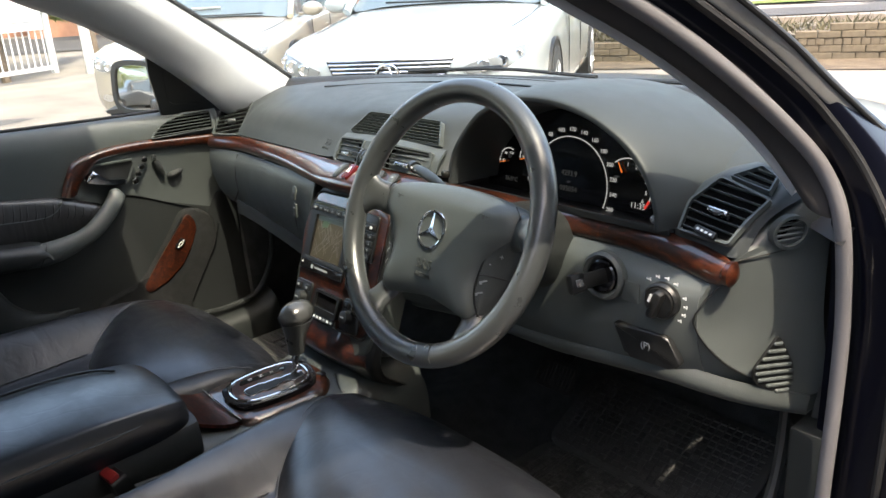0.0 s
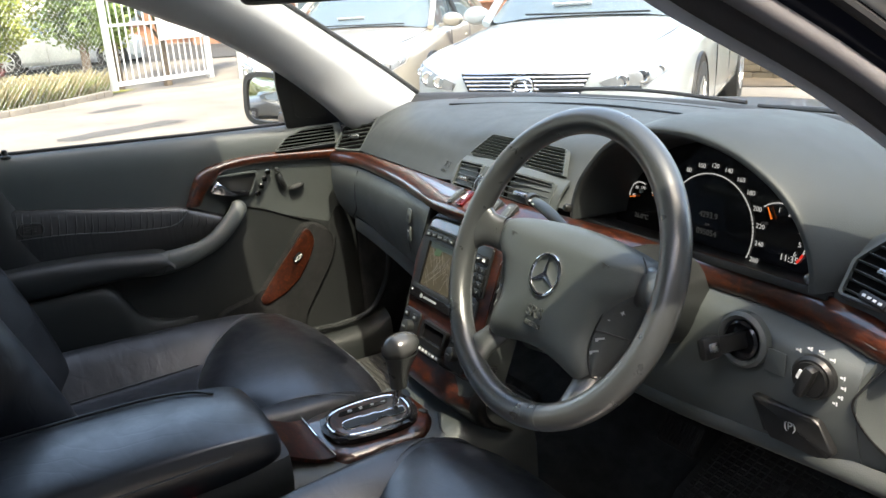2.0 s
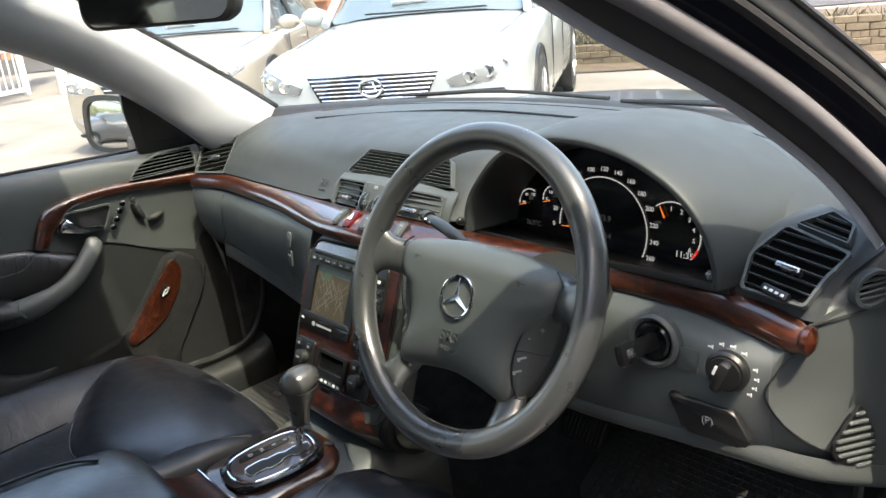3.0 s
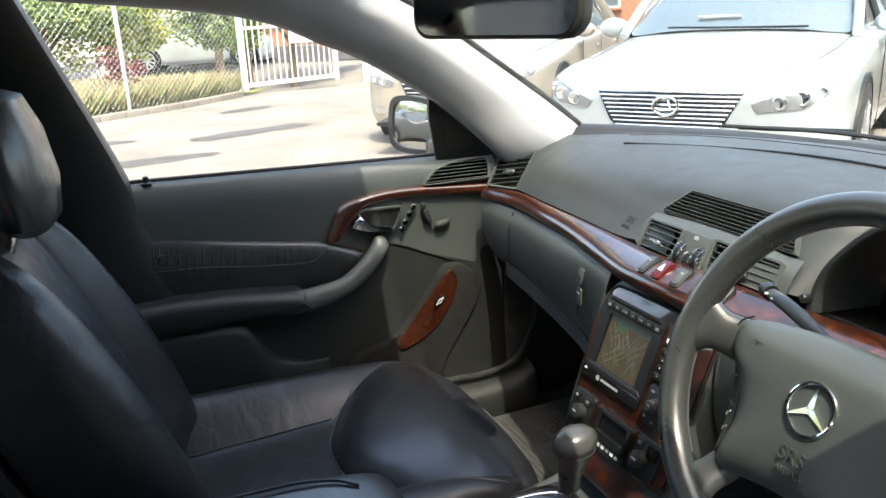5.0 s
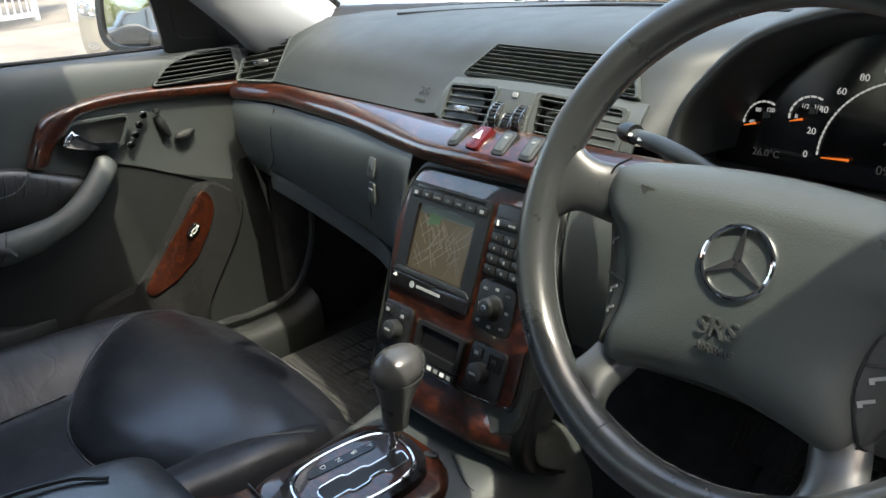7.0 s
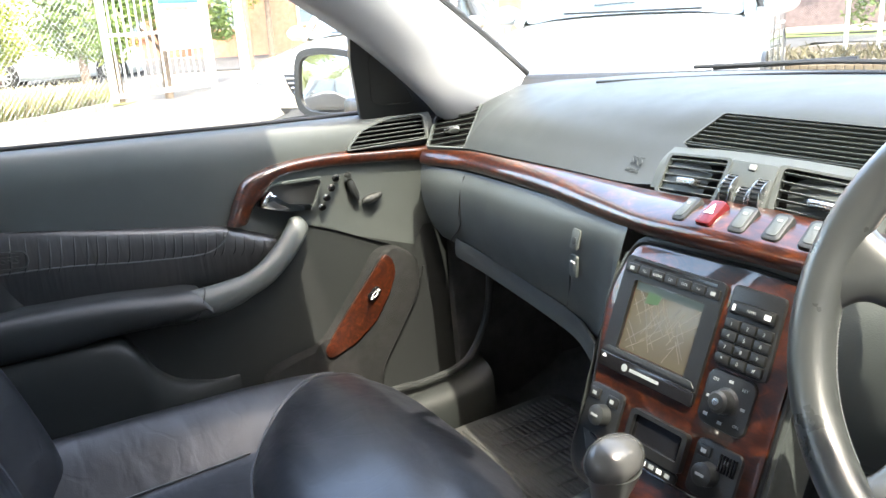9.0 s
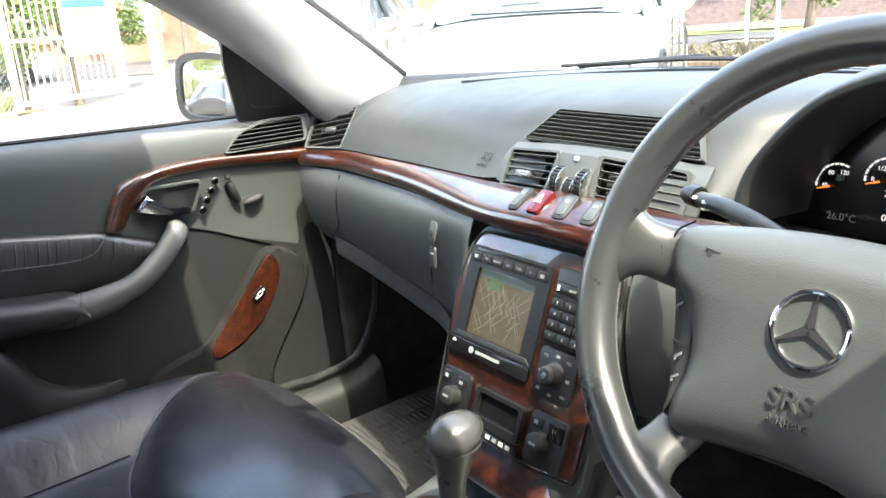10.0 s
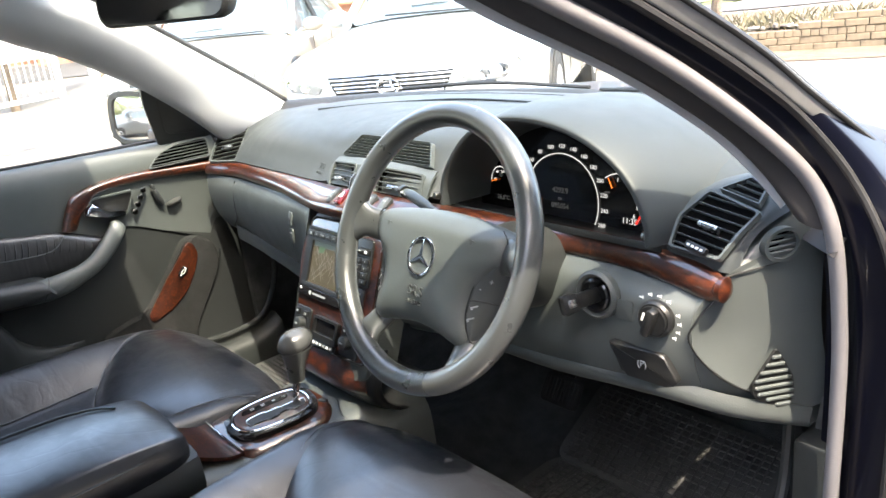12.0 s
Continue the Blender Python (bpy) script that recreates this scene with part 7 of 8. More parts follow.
solo("pillar_b_left", sheet([[(-0.81, -0.40, 0.45), (-0.775, -0.44, 0.45), (-0.77, -0.66, 0.45), (-0.80, -0.72, 0.45)], [(-0.815, -0.450, 0.70), (-0.775, -0.480, 0.70), (-0.77, -0.66, 0.70), (-0.80, -0.72, 0.70)], [(-0.835, -0.520, 0.95), (-0.775, -0.540, 0.95), (-0.765, -0.68, 0.95), (-0.80, -0.74, 0.95)], [(-0.72, -0.650, 1.30), (-0.665, -0.665, 1.30), (-0.655, -0.80, 1.30), (-0.68, -0.86, 1.30)]], 24, 12), BLACK, "dark middle pillar with the belt guide", "pillar", kind="structure")
solo("rear_side_left", sheet([[(-0.79, y, 0.35), (-0.80, y, 0.7), (-0.80, y, 0.95)] for y in (-0.95, -1.4, -1.9)], 8, 8, 0.03), GREY_DARK, "dark rear door panel", "car door", kind="structure")
solo("pillar_b_right", sheet([[(0.80, -0.66, 0.35), (0.77, -0.74, 0.35), (0.77, -0.88, 0.35), (0.80, -0.92, 0.35)], [(0.79, -0.64, 0.90), (0.755, -0.70, 0.90), (0.755, -0.82, 0.90), (0.79, -0.86, 0.90)], [(0.68, -0.60, 1.30), (0.655, -0.63, 1.30), (0.655, -0.74, 1.30), (0.68, -0.78, 1.30)]], 16, 12, 0.02), GREY_DARK, "dark grey middle pillar", "pillar", kind="structure")
solo("rear_side_right", sheet([[(0.79, y, 0.30), (0.80, y, 0.7), (0.80, y, 0.95)] for y in (-0.88, -1.4, -1.9)], 8, 8, 0.05), GREY_DARK, "dark rear door panel", "car door", kind="structure")
solo("parcel_wall", sheet([[(-0.75, -1.9, 0.3), (-0.75, -1.95, 0.95)], [(0.75, -1.9, 0.3), (0.75, -1.95, 0.95)]], 6, 6, 0.03), GREY_DARK, "dark panel behind the rear bench", "panel", kind="structure")
# the driver's door, standing wide open
od = thing("door_2", (0.90, 0.36, 0.30), "driver's door standing wide open", "car door", kind="structure")
OD = Matrix.Translation((0.90, 0.40, 0)) @ Matrix.Rotation(radians(68), 4, 'Z')
part("panel", merge(box((0.10, 1.05, 0.62), OD @ Matrix.Translation((0.0, -0.54, 0.62)), 0.03)), GREY_DARK, od)
part("skin", box((0.03, 1.08, 0.66), OD @ Matrix.Translation((0.075, -0.54, 0.62)), 0.012), NAVY, od)
part("window_frame", tube(curve([OD @ Vector(p) for p in ((0.02, -0.05, 0.93), (-0.06, -0.45, 1.22), (-0.12, -0.85, 1.33), (-0.10, -1.05, 1.25), (0.0, -1.07, 0.93))], 30), 0.018, 8), NAVY, od)

# unseen wall added to hold back light from the driver's side
solo("wall_shade", box((0.24, 11.0, 3.6), Matrix.Translation((2.75, -3.6, 1.8))), ground_mat("wall_shade_grey", (0.13, 0.12, 0.11), (0.17, 0.16, 0.145), 6, 80), "unseen plain grey wall added to block light from the driver's side", "wall", kind="structure")

# the outside of the shell behind the windscreen
solo("roof_skin", sheet([[(-0.665, y, z - 0.075), (-0.60, y, z - 0.02), (-0.3, y, z + 0.006), (0, y, z + 0.012), (0.3, y, z + 0.006), (0.60, y, z - 0.02), (0.665, y, z - 0.075)] for y, z in ((-0.14, 1.415), (-0.5, 1.438), (-1.2, 1.445), (-1.9, 1.425))], 16, 24), NAVY, "navy painted car roof", "roof", kind="structure")
solo("rear_screen", sheet([[(-0.60 - 0.10 * k, -1.9 - 0.55 * k, 1.40 - 0.38 * k), (0, -1.93 - 0.60 * k, 1.43 - 0.38 * k), (0.60 + 0.10 * k, -1.9 - 0.55 * k, 1.40 - 0.38 * k)] for k in (0, 0.5, 1)], 8, 12), GLASS, "sloping rear window", "window", kind="structure")
solo("boot_lid", sheet([[(-0.78, y, z - 0.06), (-0.6, y, z - 0.01), (0, y, z), (0.6, y, z - 0.01), (0.78, y, z - 0.06)] for y, z in ((-2.45, 1.02), (-2.8, 1.01), (-3.12, 0.98), (-3.22, 0.86), (-3.24, 0.60), (-3.18, 0.32))], 24, 16), NAVY, "navy painted boot lid", "boot", kind="structure")
for sgn in (-1, 1):
    solo("rear_wing", sheet([[(sgn * 0.80, y, 0.955), (sgn * 0.87, y, 0.92), (sgn * 0.91, y, 0.80), (sgn * 0.91, y, 0.55), (sgn * 0.88, y, 0.28)] for y in (-0.96, -1.6, -2.4)] + [[(sgn * 0.76, -3.18, 0.92), (sgn * 0.79, -3.18, 0.88), (sgn * 0.80, -3.18, 0.78), (sgn * 0.80, -3.18, 0.55), (sgn * 0.78, -3.18, 0.32)]], 20, 16), NAVY, "navy rear wing and door skin", "wing", kind="structure")
    solo("rear_pillar", tube(curve([(sgn * 0.64, -1.85, 1.36), (sgn * 0.70, -2.2, 1.20), (sgn * 0.78, -2.55, 0.98)], 12), [0.05] * 8 + [0.06, 0.07, 0.08, 0.08], 10), NAVY, "navy rear roof pillar", "pillar", kind="structure")
    for wy in (1.02, -2.02):
        wt = thing("road_wheel", (sgn * 0.82, wy, 0), "black tyre on a silver alloy rim", "wheel", "road wheels")
        wm = Matrix.Translation((sgn * 0.82, wy, 0.325)) @ Matrix.Rotation(radians(90 * sgn), 4, 'Y')
        part("tyre", lathe([(0.21, -0.11), (0.31, -0.11), (0.325, -0.09), (0.325, 0.075), (0.312, 0.10), (0.225, 0.105), (0.215, 0.085)], wm, 36), TYRE, wt)
        part("rim", merge(lathe([(0.222, 0.06), (0.222, 0.104), (0.205, 0.106), (0.20, 0.08)], wm, 32), lathe([(0.05, 0.05), (0.05, 0.105), (0.02, 0.11)], wm, 16), *[box((0.19, 0.045, 0.02), wm @ Matrix.Rotation(2 * math.pi * q / 7, 4, 'Z') @ Matrix.Translation((0.12, 0, 0.095)), 0.006) for q in range(7)]), ALLOY, wt)


# ---- outside: the yard, parked cars, fence, street ----

CONCRETE = ground_mat("yard_concrete", (0.140, 0.127, 0.110), (0.220, 0.201, 0.174), 1.1, 55)
PATCH = ground_mat("asphalt_patch", (0.060, 0.059, 0.057), (0.095, 0.092, 0.088), 5.0, 90)
ROAD = ground_mat("road_asphalt", (0.045, 0.045, 0.045), (0.065, 0.065, 0.064), 2.0, 80)
SOIL = ground_mat("dry_soil", (0.055, 0.041, 0.027), (0.115, 0.088, 0.058), 4.0, 30)
GRASS = ground_mat("dry_grass", (0.15, 0.17, 0.04), (0.32, 0.30, 0.10), 3.0, 120)
LEAF = plain("leaf_green", (0.11, 0.165, 0.040), 0.5)
LEAF_LIGHT = plain("leaf_yellow_green", (0.24, 0.28, 0.045), 0.55)
LEAF_RED = plain("leaf_red", (0.16, 0.035, 0.03), 0.55)
BARK = ground_mat("bark", (0.10, 0.075, 0.055), (0.19, 0.15, 0.11), 12, 60)
BRICK_OR = ground_mat("orange_brick", (0.30, 0.145, 0.09), (0.38, 0.20, 0.13), 9, 120)
BRICK_TAN = ground_mat("tan_block", (0.090, 0.072, 0.048), (0.14, 0.113, 0.076), 6, 90)
BRICK_DARK = ground_mat("dark_brick", (0.11, 0.08, 0.075), (0.17, 0.13, 0.12), 9, 120)
RENDER = ground_mat("white_render", (0.66, 0.64, 0.60), (0.76, 0.74, 0.70), 1.5, 60)
TILE = ground_mat("terracotta_tile", (0.27, 0.10, 0.06), (0.38, 0.16, 0.10), 3, 60)
GALV = metal("galvanised", (0.62, 0.64, 0.64), 0.5)
WHITE_STEEL = plain("white_painted_steel", (0.50, 0.51, 0.50), 0.45)
SIGN_WHITE = plain("sign_white", (0.80, 0.80, 0.79), 0.4)
SIGN_BLUE = plain("sign_blue", (0.03, 0.10, 0.36), 0.4)


def ground_z(x, y):
    """The yard is level; beyond the fence the land drops a little, behind the low wall it is raised."""
    far = max(0.0, min(1.0, (-x - 11.5) / 9.0))
    drop = -0.55 * far * far * (3 - 2 * far)
    side = (x + 5.1) * -0.472 + (y - 6.9) * 0.881 - 1.22     # distance behind the wall's line
    up = max(0.0, min(1.0, (side - 0.10) / 0.12)) if x > -8 else max(0.0, min(1.0, (side - 1.5) / 2.0)) * 0.6
    return drop * (1 - up) + 0.22 * up


def ground_sheet():
    def spread(lo, hi, fine0, fine1, step):
        out, v = [], fine0
        while v <= fine1:
            out.append(v)
            v += step
        a, d = fine0, step
        while a > lo:
            d *= 1.5
            a -= d
            out.insert(0, a)
        a, d = fine1, step
        while a < hi:
            d *= 1.5
            a += d
            out.append(a)
        return out
    xs, ys = spread(-600, 600, -24, 6, 0.5), spread(-600, 600, -8, 20, 0.25)
    bm = bmesh.new()
    g = [[bm.verts.new((x, y, ground_z(x, y))) for y in ys] for x in xs]
    for i in range(len(xs) - 1):
        for j in range(len(ys) - 1):
            bm.faces.new((g[i][j], g[i + 1][j], g[i + 1][j + 1], g[i][j + 1]))
    return bm


solo("ground", ground_sheet(), CONCRETE, "pale sunlit concrete yard with worn patches", "ground", kind="structure")


def flat_patch(name, pts, mat, label, category, lift=0.004, n=40, kind="structure"):
    ring_ = [(p.x, p.y) for p in loop([(x, y, 0) for x, y in pts], n)]
    jit = random.Random(int(abs(pts[0][0]) * 100))
    wob = 0.035 if name == "asphalt_patch" else 0.0
    ring_ = [(x + jit.uniform(-wob, wob), y + jit.uniform(-wob, wob)) for x, y in ring_]
    bm = bmesh.new()
    c = bm.verts.new((sum(p[0] for p in ring_) / n, sum(p[1] for p in ring_) / n, 0))
    vs = [bm.verts.new((x, y, 0)) for x, y in ring_]
    for i in range(n):
        bm.faces.new((c, vs[i], vs[(i + 1) % n]))
    bmesh.ops.subdivide_edges(bm, edges=bm.edges[:], cuts=2, use_grid_fill=True)
    for v in bm.verts:
        v.co.z = ground_z(v.co.x, v.co.y) + lift
    return solo(name, bm, mat, label, category, kind=kind)


flat_patch("asphalt_patch", [(-7.7, 0.35), (-7.95, 0.2), (-8.15, 0.5), (-8.3, 1.0), (-8.45, 1.45), (-8.2, 1.6), (-7.95, 1.1), (-7.8, 0.7)], PATCH, "grey repair patch in the concrete", "patch")
flat_patch("asphalt_patch", [(-8.0, -0.9), (-8.3, -1.0), (-8.4, -0.6), (-8.2, -0.3)], PATCH, "small grey stain on the concrete", "patch")
flat_patch("asphalt_patch", [(-6.6, -0.8), (-6.9, -0.85), (-7.0, 0.2), (-6.75, 0.3)], PATCH, "long grey stain on the concrete", "patch")
flat_patch("asphalt_patch", [(-10.0, 0.9), (-10.3, 0.95), (-10.5, 1.5), (-10.2, 1.5)], PATCH, "grey stain near the gate", "patch")
flat_patch("verge", [(-10.4, -1.0), (-11.4, 0.4), (-12.5, 1.4), (-13.5, 2.0), (-17, 2.6), (-20, 1.5), (-21, -2), (-20, -7), (-14, -9), (-8, -7), (-8.2, -3.4)], GRASS, "rough dry grass behind the fence", "grass", 0.012, 60)
flat_patch("road", [(-20.5, 6), (-22, 1.5), (-23, -8), (-30, -20), (-36, -20), (-34, 0), (-30, 8), (-22, 14), (-18.5, 9)], ROAD, "grey street beyond the verge", "road", 0.02, 60)
flat_patch("road", [(-12, 11.4), (-6.9, 12.0), (-2.4, 14.9), (8, 19), (20, 26), (18, 31), (4, 24), (-4, 19), (-9.5, 15.2), (-14, 13.2)], ROAD, "grey street behind the low wall", "road", 0.02, 60)
flat_patch("verge", [(-14, 12.3), (-9.5, 14.4), (-4, 18.8), (4, 25), (3, 27), (-5, 20.5), (-10, 16.0), (-15, 13.6)], ground_mat("lawn", (0.07, 0.10, 0.025), (0.12, 0.15, 0.045), 4.0, 120), "green strip of grass along the street", "grass", 0.035, 60)
flat_patch("soil_bed", [(-6.2, 8.26), (-4.6, 8.95), (-2.5, 9.9), (-0.5, 10.9), (2.5, 12.4), (6.0, 14.0), (5.0, 17.0), (-1.0, 14.6), (-4.0, 12.8), (-6.9, 11.0), (-7.4, 9.2)], SOIL, "dry rubble and weeds behind the low wall", "soil", 0.03, 60)
flat_patch("soil_strip", [(-6.3, 7.45), (-5.2, 7.2), (-4.3, 7.7), (-3.2, 8.0), (-1.9, 8.5), (-0.4, 9.4), (2.0, 10.3), (5.6, 12.0), (5.3, 12.9), (1.7, 11.25), (-2.2, 9.45), (-6.6, 7.5)], SOIL, "dirt and fallen leaves along the foot of the wall", "soil", 0.012, 60)

# kerb along the verge
kerb = thing("kerb", (-11.2, 0.4, 0), "low concrete kerb before the grass", "kerb", kind="structure")
kp = curve([(-7.2, -6.0, 0), (-8.6, -3.2, 0), (-10.2, -0.85, 0), (-11.3, 0.6, 0), (-12.2, 1.45, 0)], 22)
for i, (a, b) in enumerate(zip(kp, kp[1:])):
    d = b - a
    part("kerbstone", box((d.length - 0.008, 0.14, 0.16), Matrix.Translation((a + b) / 2 + Vector((0, 0, 0.0))) @ Matrix.Rotation(math.atan2(d.y, d.x), 4, 'Z'), 0.015), CONCRETE, kerb)


# ---- vehicles ----
def conform(bvh, outline, toward, start, lift=0.004, cuts=3):
    """A patch of the given outline (points in space) pressed along a direction on to a body."""
    bm = bmesh.new()
    n = len(outline)
    c = bm.verts.new(sum((Vector(p) for p in outline), Vector()) / n)
    vs = [bm.verts.new(p) for p in outline]
    for i in range(n):
        bm.faces.new((c, vs[i], vs[(i + 1) % n]))
    bmesh.ops.subdivide_edges(bm, edges=bm.edges[:], cuts=cuts, use_grid_fill=True)
    d = Vector(toward).normalized()
    for v in bm.verts:
        hit_, nrm, _, _ = bvh.ray_cast(v.co - d * start + Vector((0.007, 0, 0.0007)), d)
        if hit_ is not None:
            v.co = hit_ - d * lift
    return bm


def sedan(name, place, fwd, colour, label, long=5.0, wide=1.875, high=1.465, grille_bars=9, detailed=True, group="parked cars", wagon=False):
    """A saloon built nose to +y at the origin, then set down at its place."""
    k, w = long / 5.0, wide / 1.875
    h = high / 1.465
    c = thing(name, (0, 0, 0), label, "car", group)
    sec = [(0.036, 0.002, 0.46, 0.58, 0.62), (0.035, 0.04, 0.46, 0.58, 0.62), (0.03, 0.30, 0.38, 0.64, 0.70), (0.00, 0.52, 0.34, 0.67, 0.735), (-0.05, 0.68, 0.26, 0.70, 0.775), (-0.16, 0.82, 0.22, 0.73, 0.815), (-0.40, 0.905, 0.19, 0.78, 0.870), (-0.85, 0.930, 0.19, 0.82, 0.915), (-1.30, 0.935, 0.19, 0.87, 0.965),
           (-1.60, 0.935, 0.19, 0.90, 0.985), (-2.6, 0.937, 0.19, 0.93, 0.985), (-3.8, 0.935, 0.19, 0.95, 1.0), (-4.5, 0.915, 0.22, 0.95, 1.03), (-4.85, 0.86, 0.27, 0.92, 1.0), (-4.98, 0.76, 0.34, 0.86, 0.92), (-5.0, 0.6, 0.42, 0.78, 0.80), (-5.01, 0.04, 0.6, 0.65, 0.66)]
    rows = []
    for y, hw, zb, zs, zc in sec:
        hw *= w
        y *= k
        half_ = [(hw * 0.90, zb), (hw * 0.985, zb + 0.10), (hw, zb + 0.28 * (zs - zb) + 0.1), (hw * 0.985, zs - 0.07), (hw * 0.93, zs), (hw * 0.80, zs + 0.45 * (zc - zs)), (hw * 0.45, zc - 0.012)]
        rows.append([(x, y, z * h) for x, z in half_] + [(0, y, zc * h)] + [(-x, y, z * h) for x, z in half_[::-1]])
    bm = sheet(rows, 80, 52)
    bmesh.ops.recalc_face_normals(bm, faces=bm.faces)
    bvh = BVHTree.FromBMesh(bm)
    part("body", bm, colour, c, angle=50)
    # greenhouse
    y0, y1, y2, y3 = -1.42 * k, -2.25 * k, (-3.55 if not wagon else -4.3) * k, (-4.25 if not wagon else -4.8) * k
    zb, zr = 0.97 * h, high
    gh = []
    for y, z, hw in ((y0, zb, 0.74), (y0 * 0.6 + y1 * 0.4, zb + (zr - zb) * 0.48, 0.70), (y1, zr - 0.035, 0.60), ((y1 + y2) / 2, zr, 0.585), (y2, zr - 0.045, 0.58), (y2 * 0.5 + y3 * 0.5, zb + (zr - zb) * 0.5, 0.64), (y3, zb + 0.02, 0.70)):
        base_y = y
        gh.append([(hw * w * 1.0 + (0.80 - hw) * 0.75 * w, base_y, zb - 0.06), (hw * w + (0.80 - hw) * 0.35 * w, base_y, (zb + z) / 2), (hw * w * 0.97, base_y, z - 0.03), (hw * w * 0.6, base_y + (0.06 if y > y1 else 0), z), (0, base_y + (0.09 if y > y1 else 0), z + 0.012),
                   (-hw * w * 0.6, base_y + (0.06 if y > y1 else 0), z), (-hw * w * 0.97, base_y, z - 0.03), (-hw * w - (0.80 - hw) * 0.35 * w, base_y, (zb + z) / 2), (-hw * w * 1.0 - (0.80 - hw) * 0.75 * w, base_y, zb - 0.06)])
    part("greenhouse", sheet(gh, 50, 40), SKY_GLASS, c, "car windows toned blue-grey for reflected sky", angle=60)
    roof = [[(x * 1.005, y, z + 0.008) for x, y, z in r[2:7]] for r in gh[2:5]]
    roof = [[(r[0][0] * 1.01, r[0][1], r[0][2] - 0.05)] + r + [(r[-1][0] * 1.01, r[-1][1], r[-1][2] - 0.05)] for r in roof]
    part("roof", sheet(roof, 20, 24, 0.01, True), colour, c)
    for sg in (-1, 1):
        ps = [(sg * 0.80 * w, y0 + 0.05, zb - 0.03), (sg * 0.735 * w, y0 * 0.55 + y1 * 0.45, zb + (zr - zb) * 0.52), (sg * 0.60 * w, y1, zr - 0.06)]
        part("pillar", tube(curve(ps, 14), 0.034, 8), colour, c)
        part("pillar", tube(curve([(sg * 0.60 * w, y2, zr - 0.06), (sg * 0.70 * w, (y2 + y3) / 2, zb + (zr - zb) * 0.5), (sg * 0.79 * w, y3 - 0.05, zb)], 14), 0.05, 8), colour, c)
        part("pillar", tube([(sg * 0.62 * w, -2.75 * k, zr - 0.07), (sg * 0.80 * w, -2.72 * k, zb - 0.03)], 0.03, 8), BLACK, c)
        m_ = part("mirror", stack([[Vector((sg * (0.98 * w + 0.0) + a * math.cos(t), -1.62 * k + yy, 1.0 * h + b * math.sin(t))) for t in (2 * math.pi * q / 20 for q in range(20))] for yy, a, b in ((0.07, 0.03, 0.03), (0.055, 0.085, 0.055), (0.0, 0.115, 0.075), (-0.05, 0.105, 0.07), (-0.06, 0.09, 0.06))]), colour, c)
        part("mirror_stem", box((0.10, 0.05, 0.03), Matrix.Translation((sg * 0.88 * w, -1.62 * k, 0.955 * h)), 0.01), colour, m_)
        for hy in (-2.55, -3.55):
            part("door_handle", box((0.02, 0.16, 0.025), Matrix.Translation((sg * 0.938 * w, hy * k, 0.80 * h)), 0.008), colour, c)
        for dy in (-1.75, -2.70, -3.72):
            part("door_joint", tube(curve([(sg * 0.937 * w, dy * k, 0.90 * h), (sg * 0.9395 * w, dy * k, 0.6 * h), (sg * 0.93 * w, dy * k, 0.3)], 8), 0.004, 5), BLACK, c)
        for wy in (-0.92, -3.90):
            ym = Matrix.Translation((sg * 0.86 * w, wy * k, 0.335)) @ Matrix.Rotation(radians(90 * sg), 4, 'Y')
            part("wheel_arch", lathe([(0.395, -0.02), (0.395, 0.082), (0.370, 0.084), (0.365, -0.02)], ym, 40), BLACK, c)
            part("arch_gap", lathe([(0.372, 0.02), (0.372, 0.078), (0.05, 0.078)], ym, 40), BLACK, c)
            tyre = part("tyre", lathe([(0.22, -0.13), (0.325, -0.13), (0.335, -0.10), (0.335, 0.055), (0.322, 0.084), (0.235, 0.090), (0.228, 0.07)], ym, 40), TYRE, c)
            spokes = [box((0.20, 0.040, 0.02), ym @ Matrix.Rotation(2 * math.pi * q / 10, 4, 'Z') @ Matrix.Translation((0.125, 0, 0.082)), 0.006) for q in range(10)]
            part("rim", merge(lathe([(0.232, 0.06), (0.232, 0.088), (0.214, 0.090), (0.208, 0.07)], ym, 36), lathe([(0.055, 0.06), (0.055, 0.092), (0.02, 0.098)], ym, 20), *spokes), ALLOY, c)
    if detailed:
        zg = 0.60 * h
        # grille: wider at the top
        gtop, gbot, gh0, gh1 = 0.43 * w, 0.30 * w, zg + 0.105, zg - 0.105
        outl = [(-gtop, 0.5, gh0), (gtop, 0.5, gh0), (gbot + 0.04, 0.5, gh1 + 0.03), (gbot, 0.5, gh1), (-gbot, 0.5, gh1), (-gbot - 0.04, 0.5, gh1 + 0.03)]
        part("grille_back", conform(bvh, outl, (0, -1, 0), 0.0, 0.004), BLACK, c)
        for i in range(grille_bars):
            z = gh0 - 0.006 - (gh0 - gh1 - 0.012) * i / (grille_bars - 1)
            u = (gh0 - z) / (gh0 - gh1)
            hw = gtop + (gbot - gtop) * u
            pts = []
            for q in range(17):
                x = -hw + 2 * hw * q / 16
                hit_, _, _, _ = bvh.ray_cast(Vector((x + 0.006, 1.0, z)), Vector((0, -1, 0)))
                pts.append((x, (hit_.y if hit_ is not None else 0) + 0.012, z))
            part("grille_bar", tube(pts, 0.0072, 6), CHROME, c)
        zg += 0.035
        hit_, _, _, _ = bvh.ray_cast(Vector((0.008, 1.0, zg - 0.012)), Vector((0, -1, 0)))
        by_ = (hit_.y if hit_ is not None else 0.02) + 0.028
        part("badge", merge(tube([(0.072 * math.cos(t), by_, zg - 0.015 + 0.052 * math.sin(t)) for t in (2 * math.pi * q / 36 for q in range(36))], 0.010, 8, True),
                            tube([(-0.012, by_, zg + 0.018), (-0.032, by_, zg - 0.038), (0.040, by_, zg - 0.042)], 0.008, 6)), CHROME, c, "chrome oval badge")
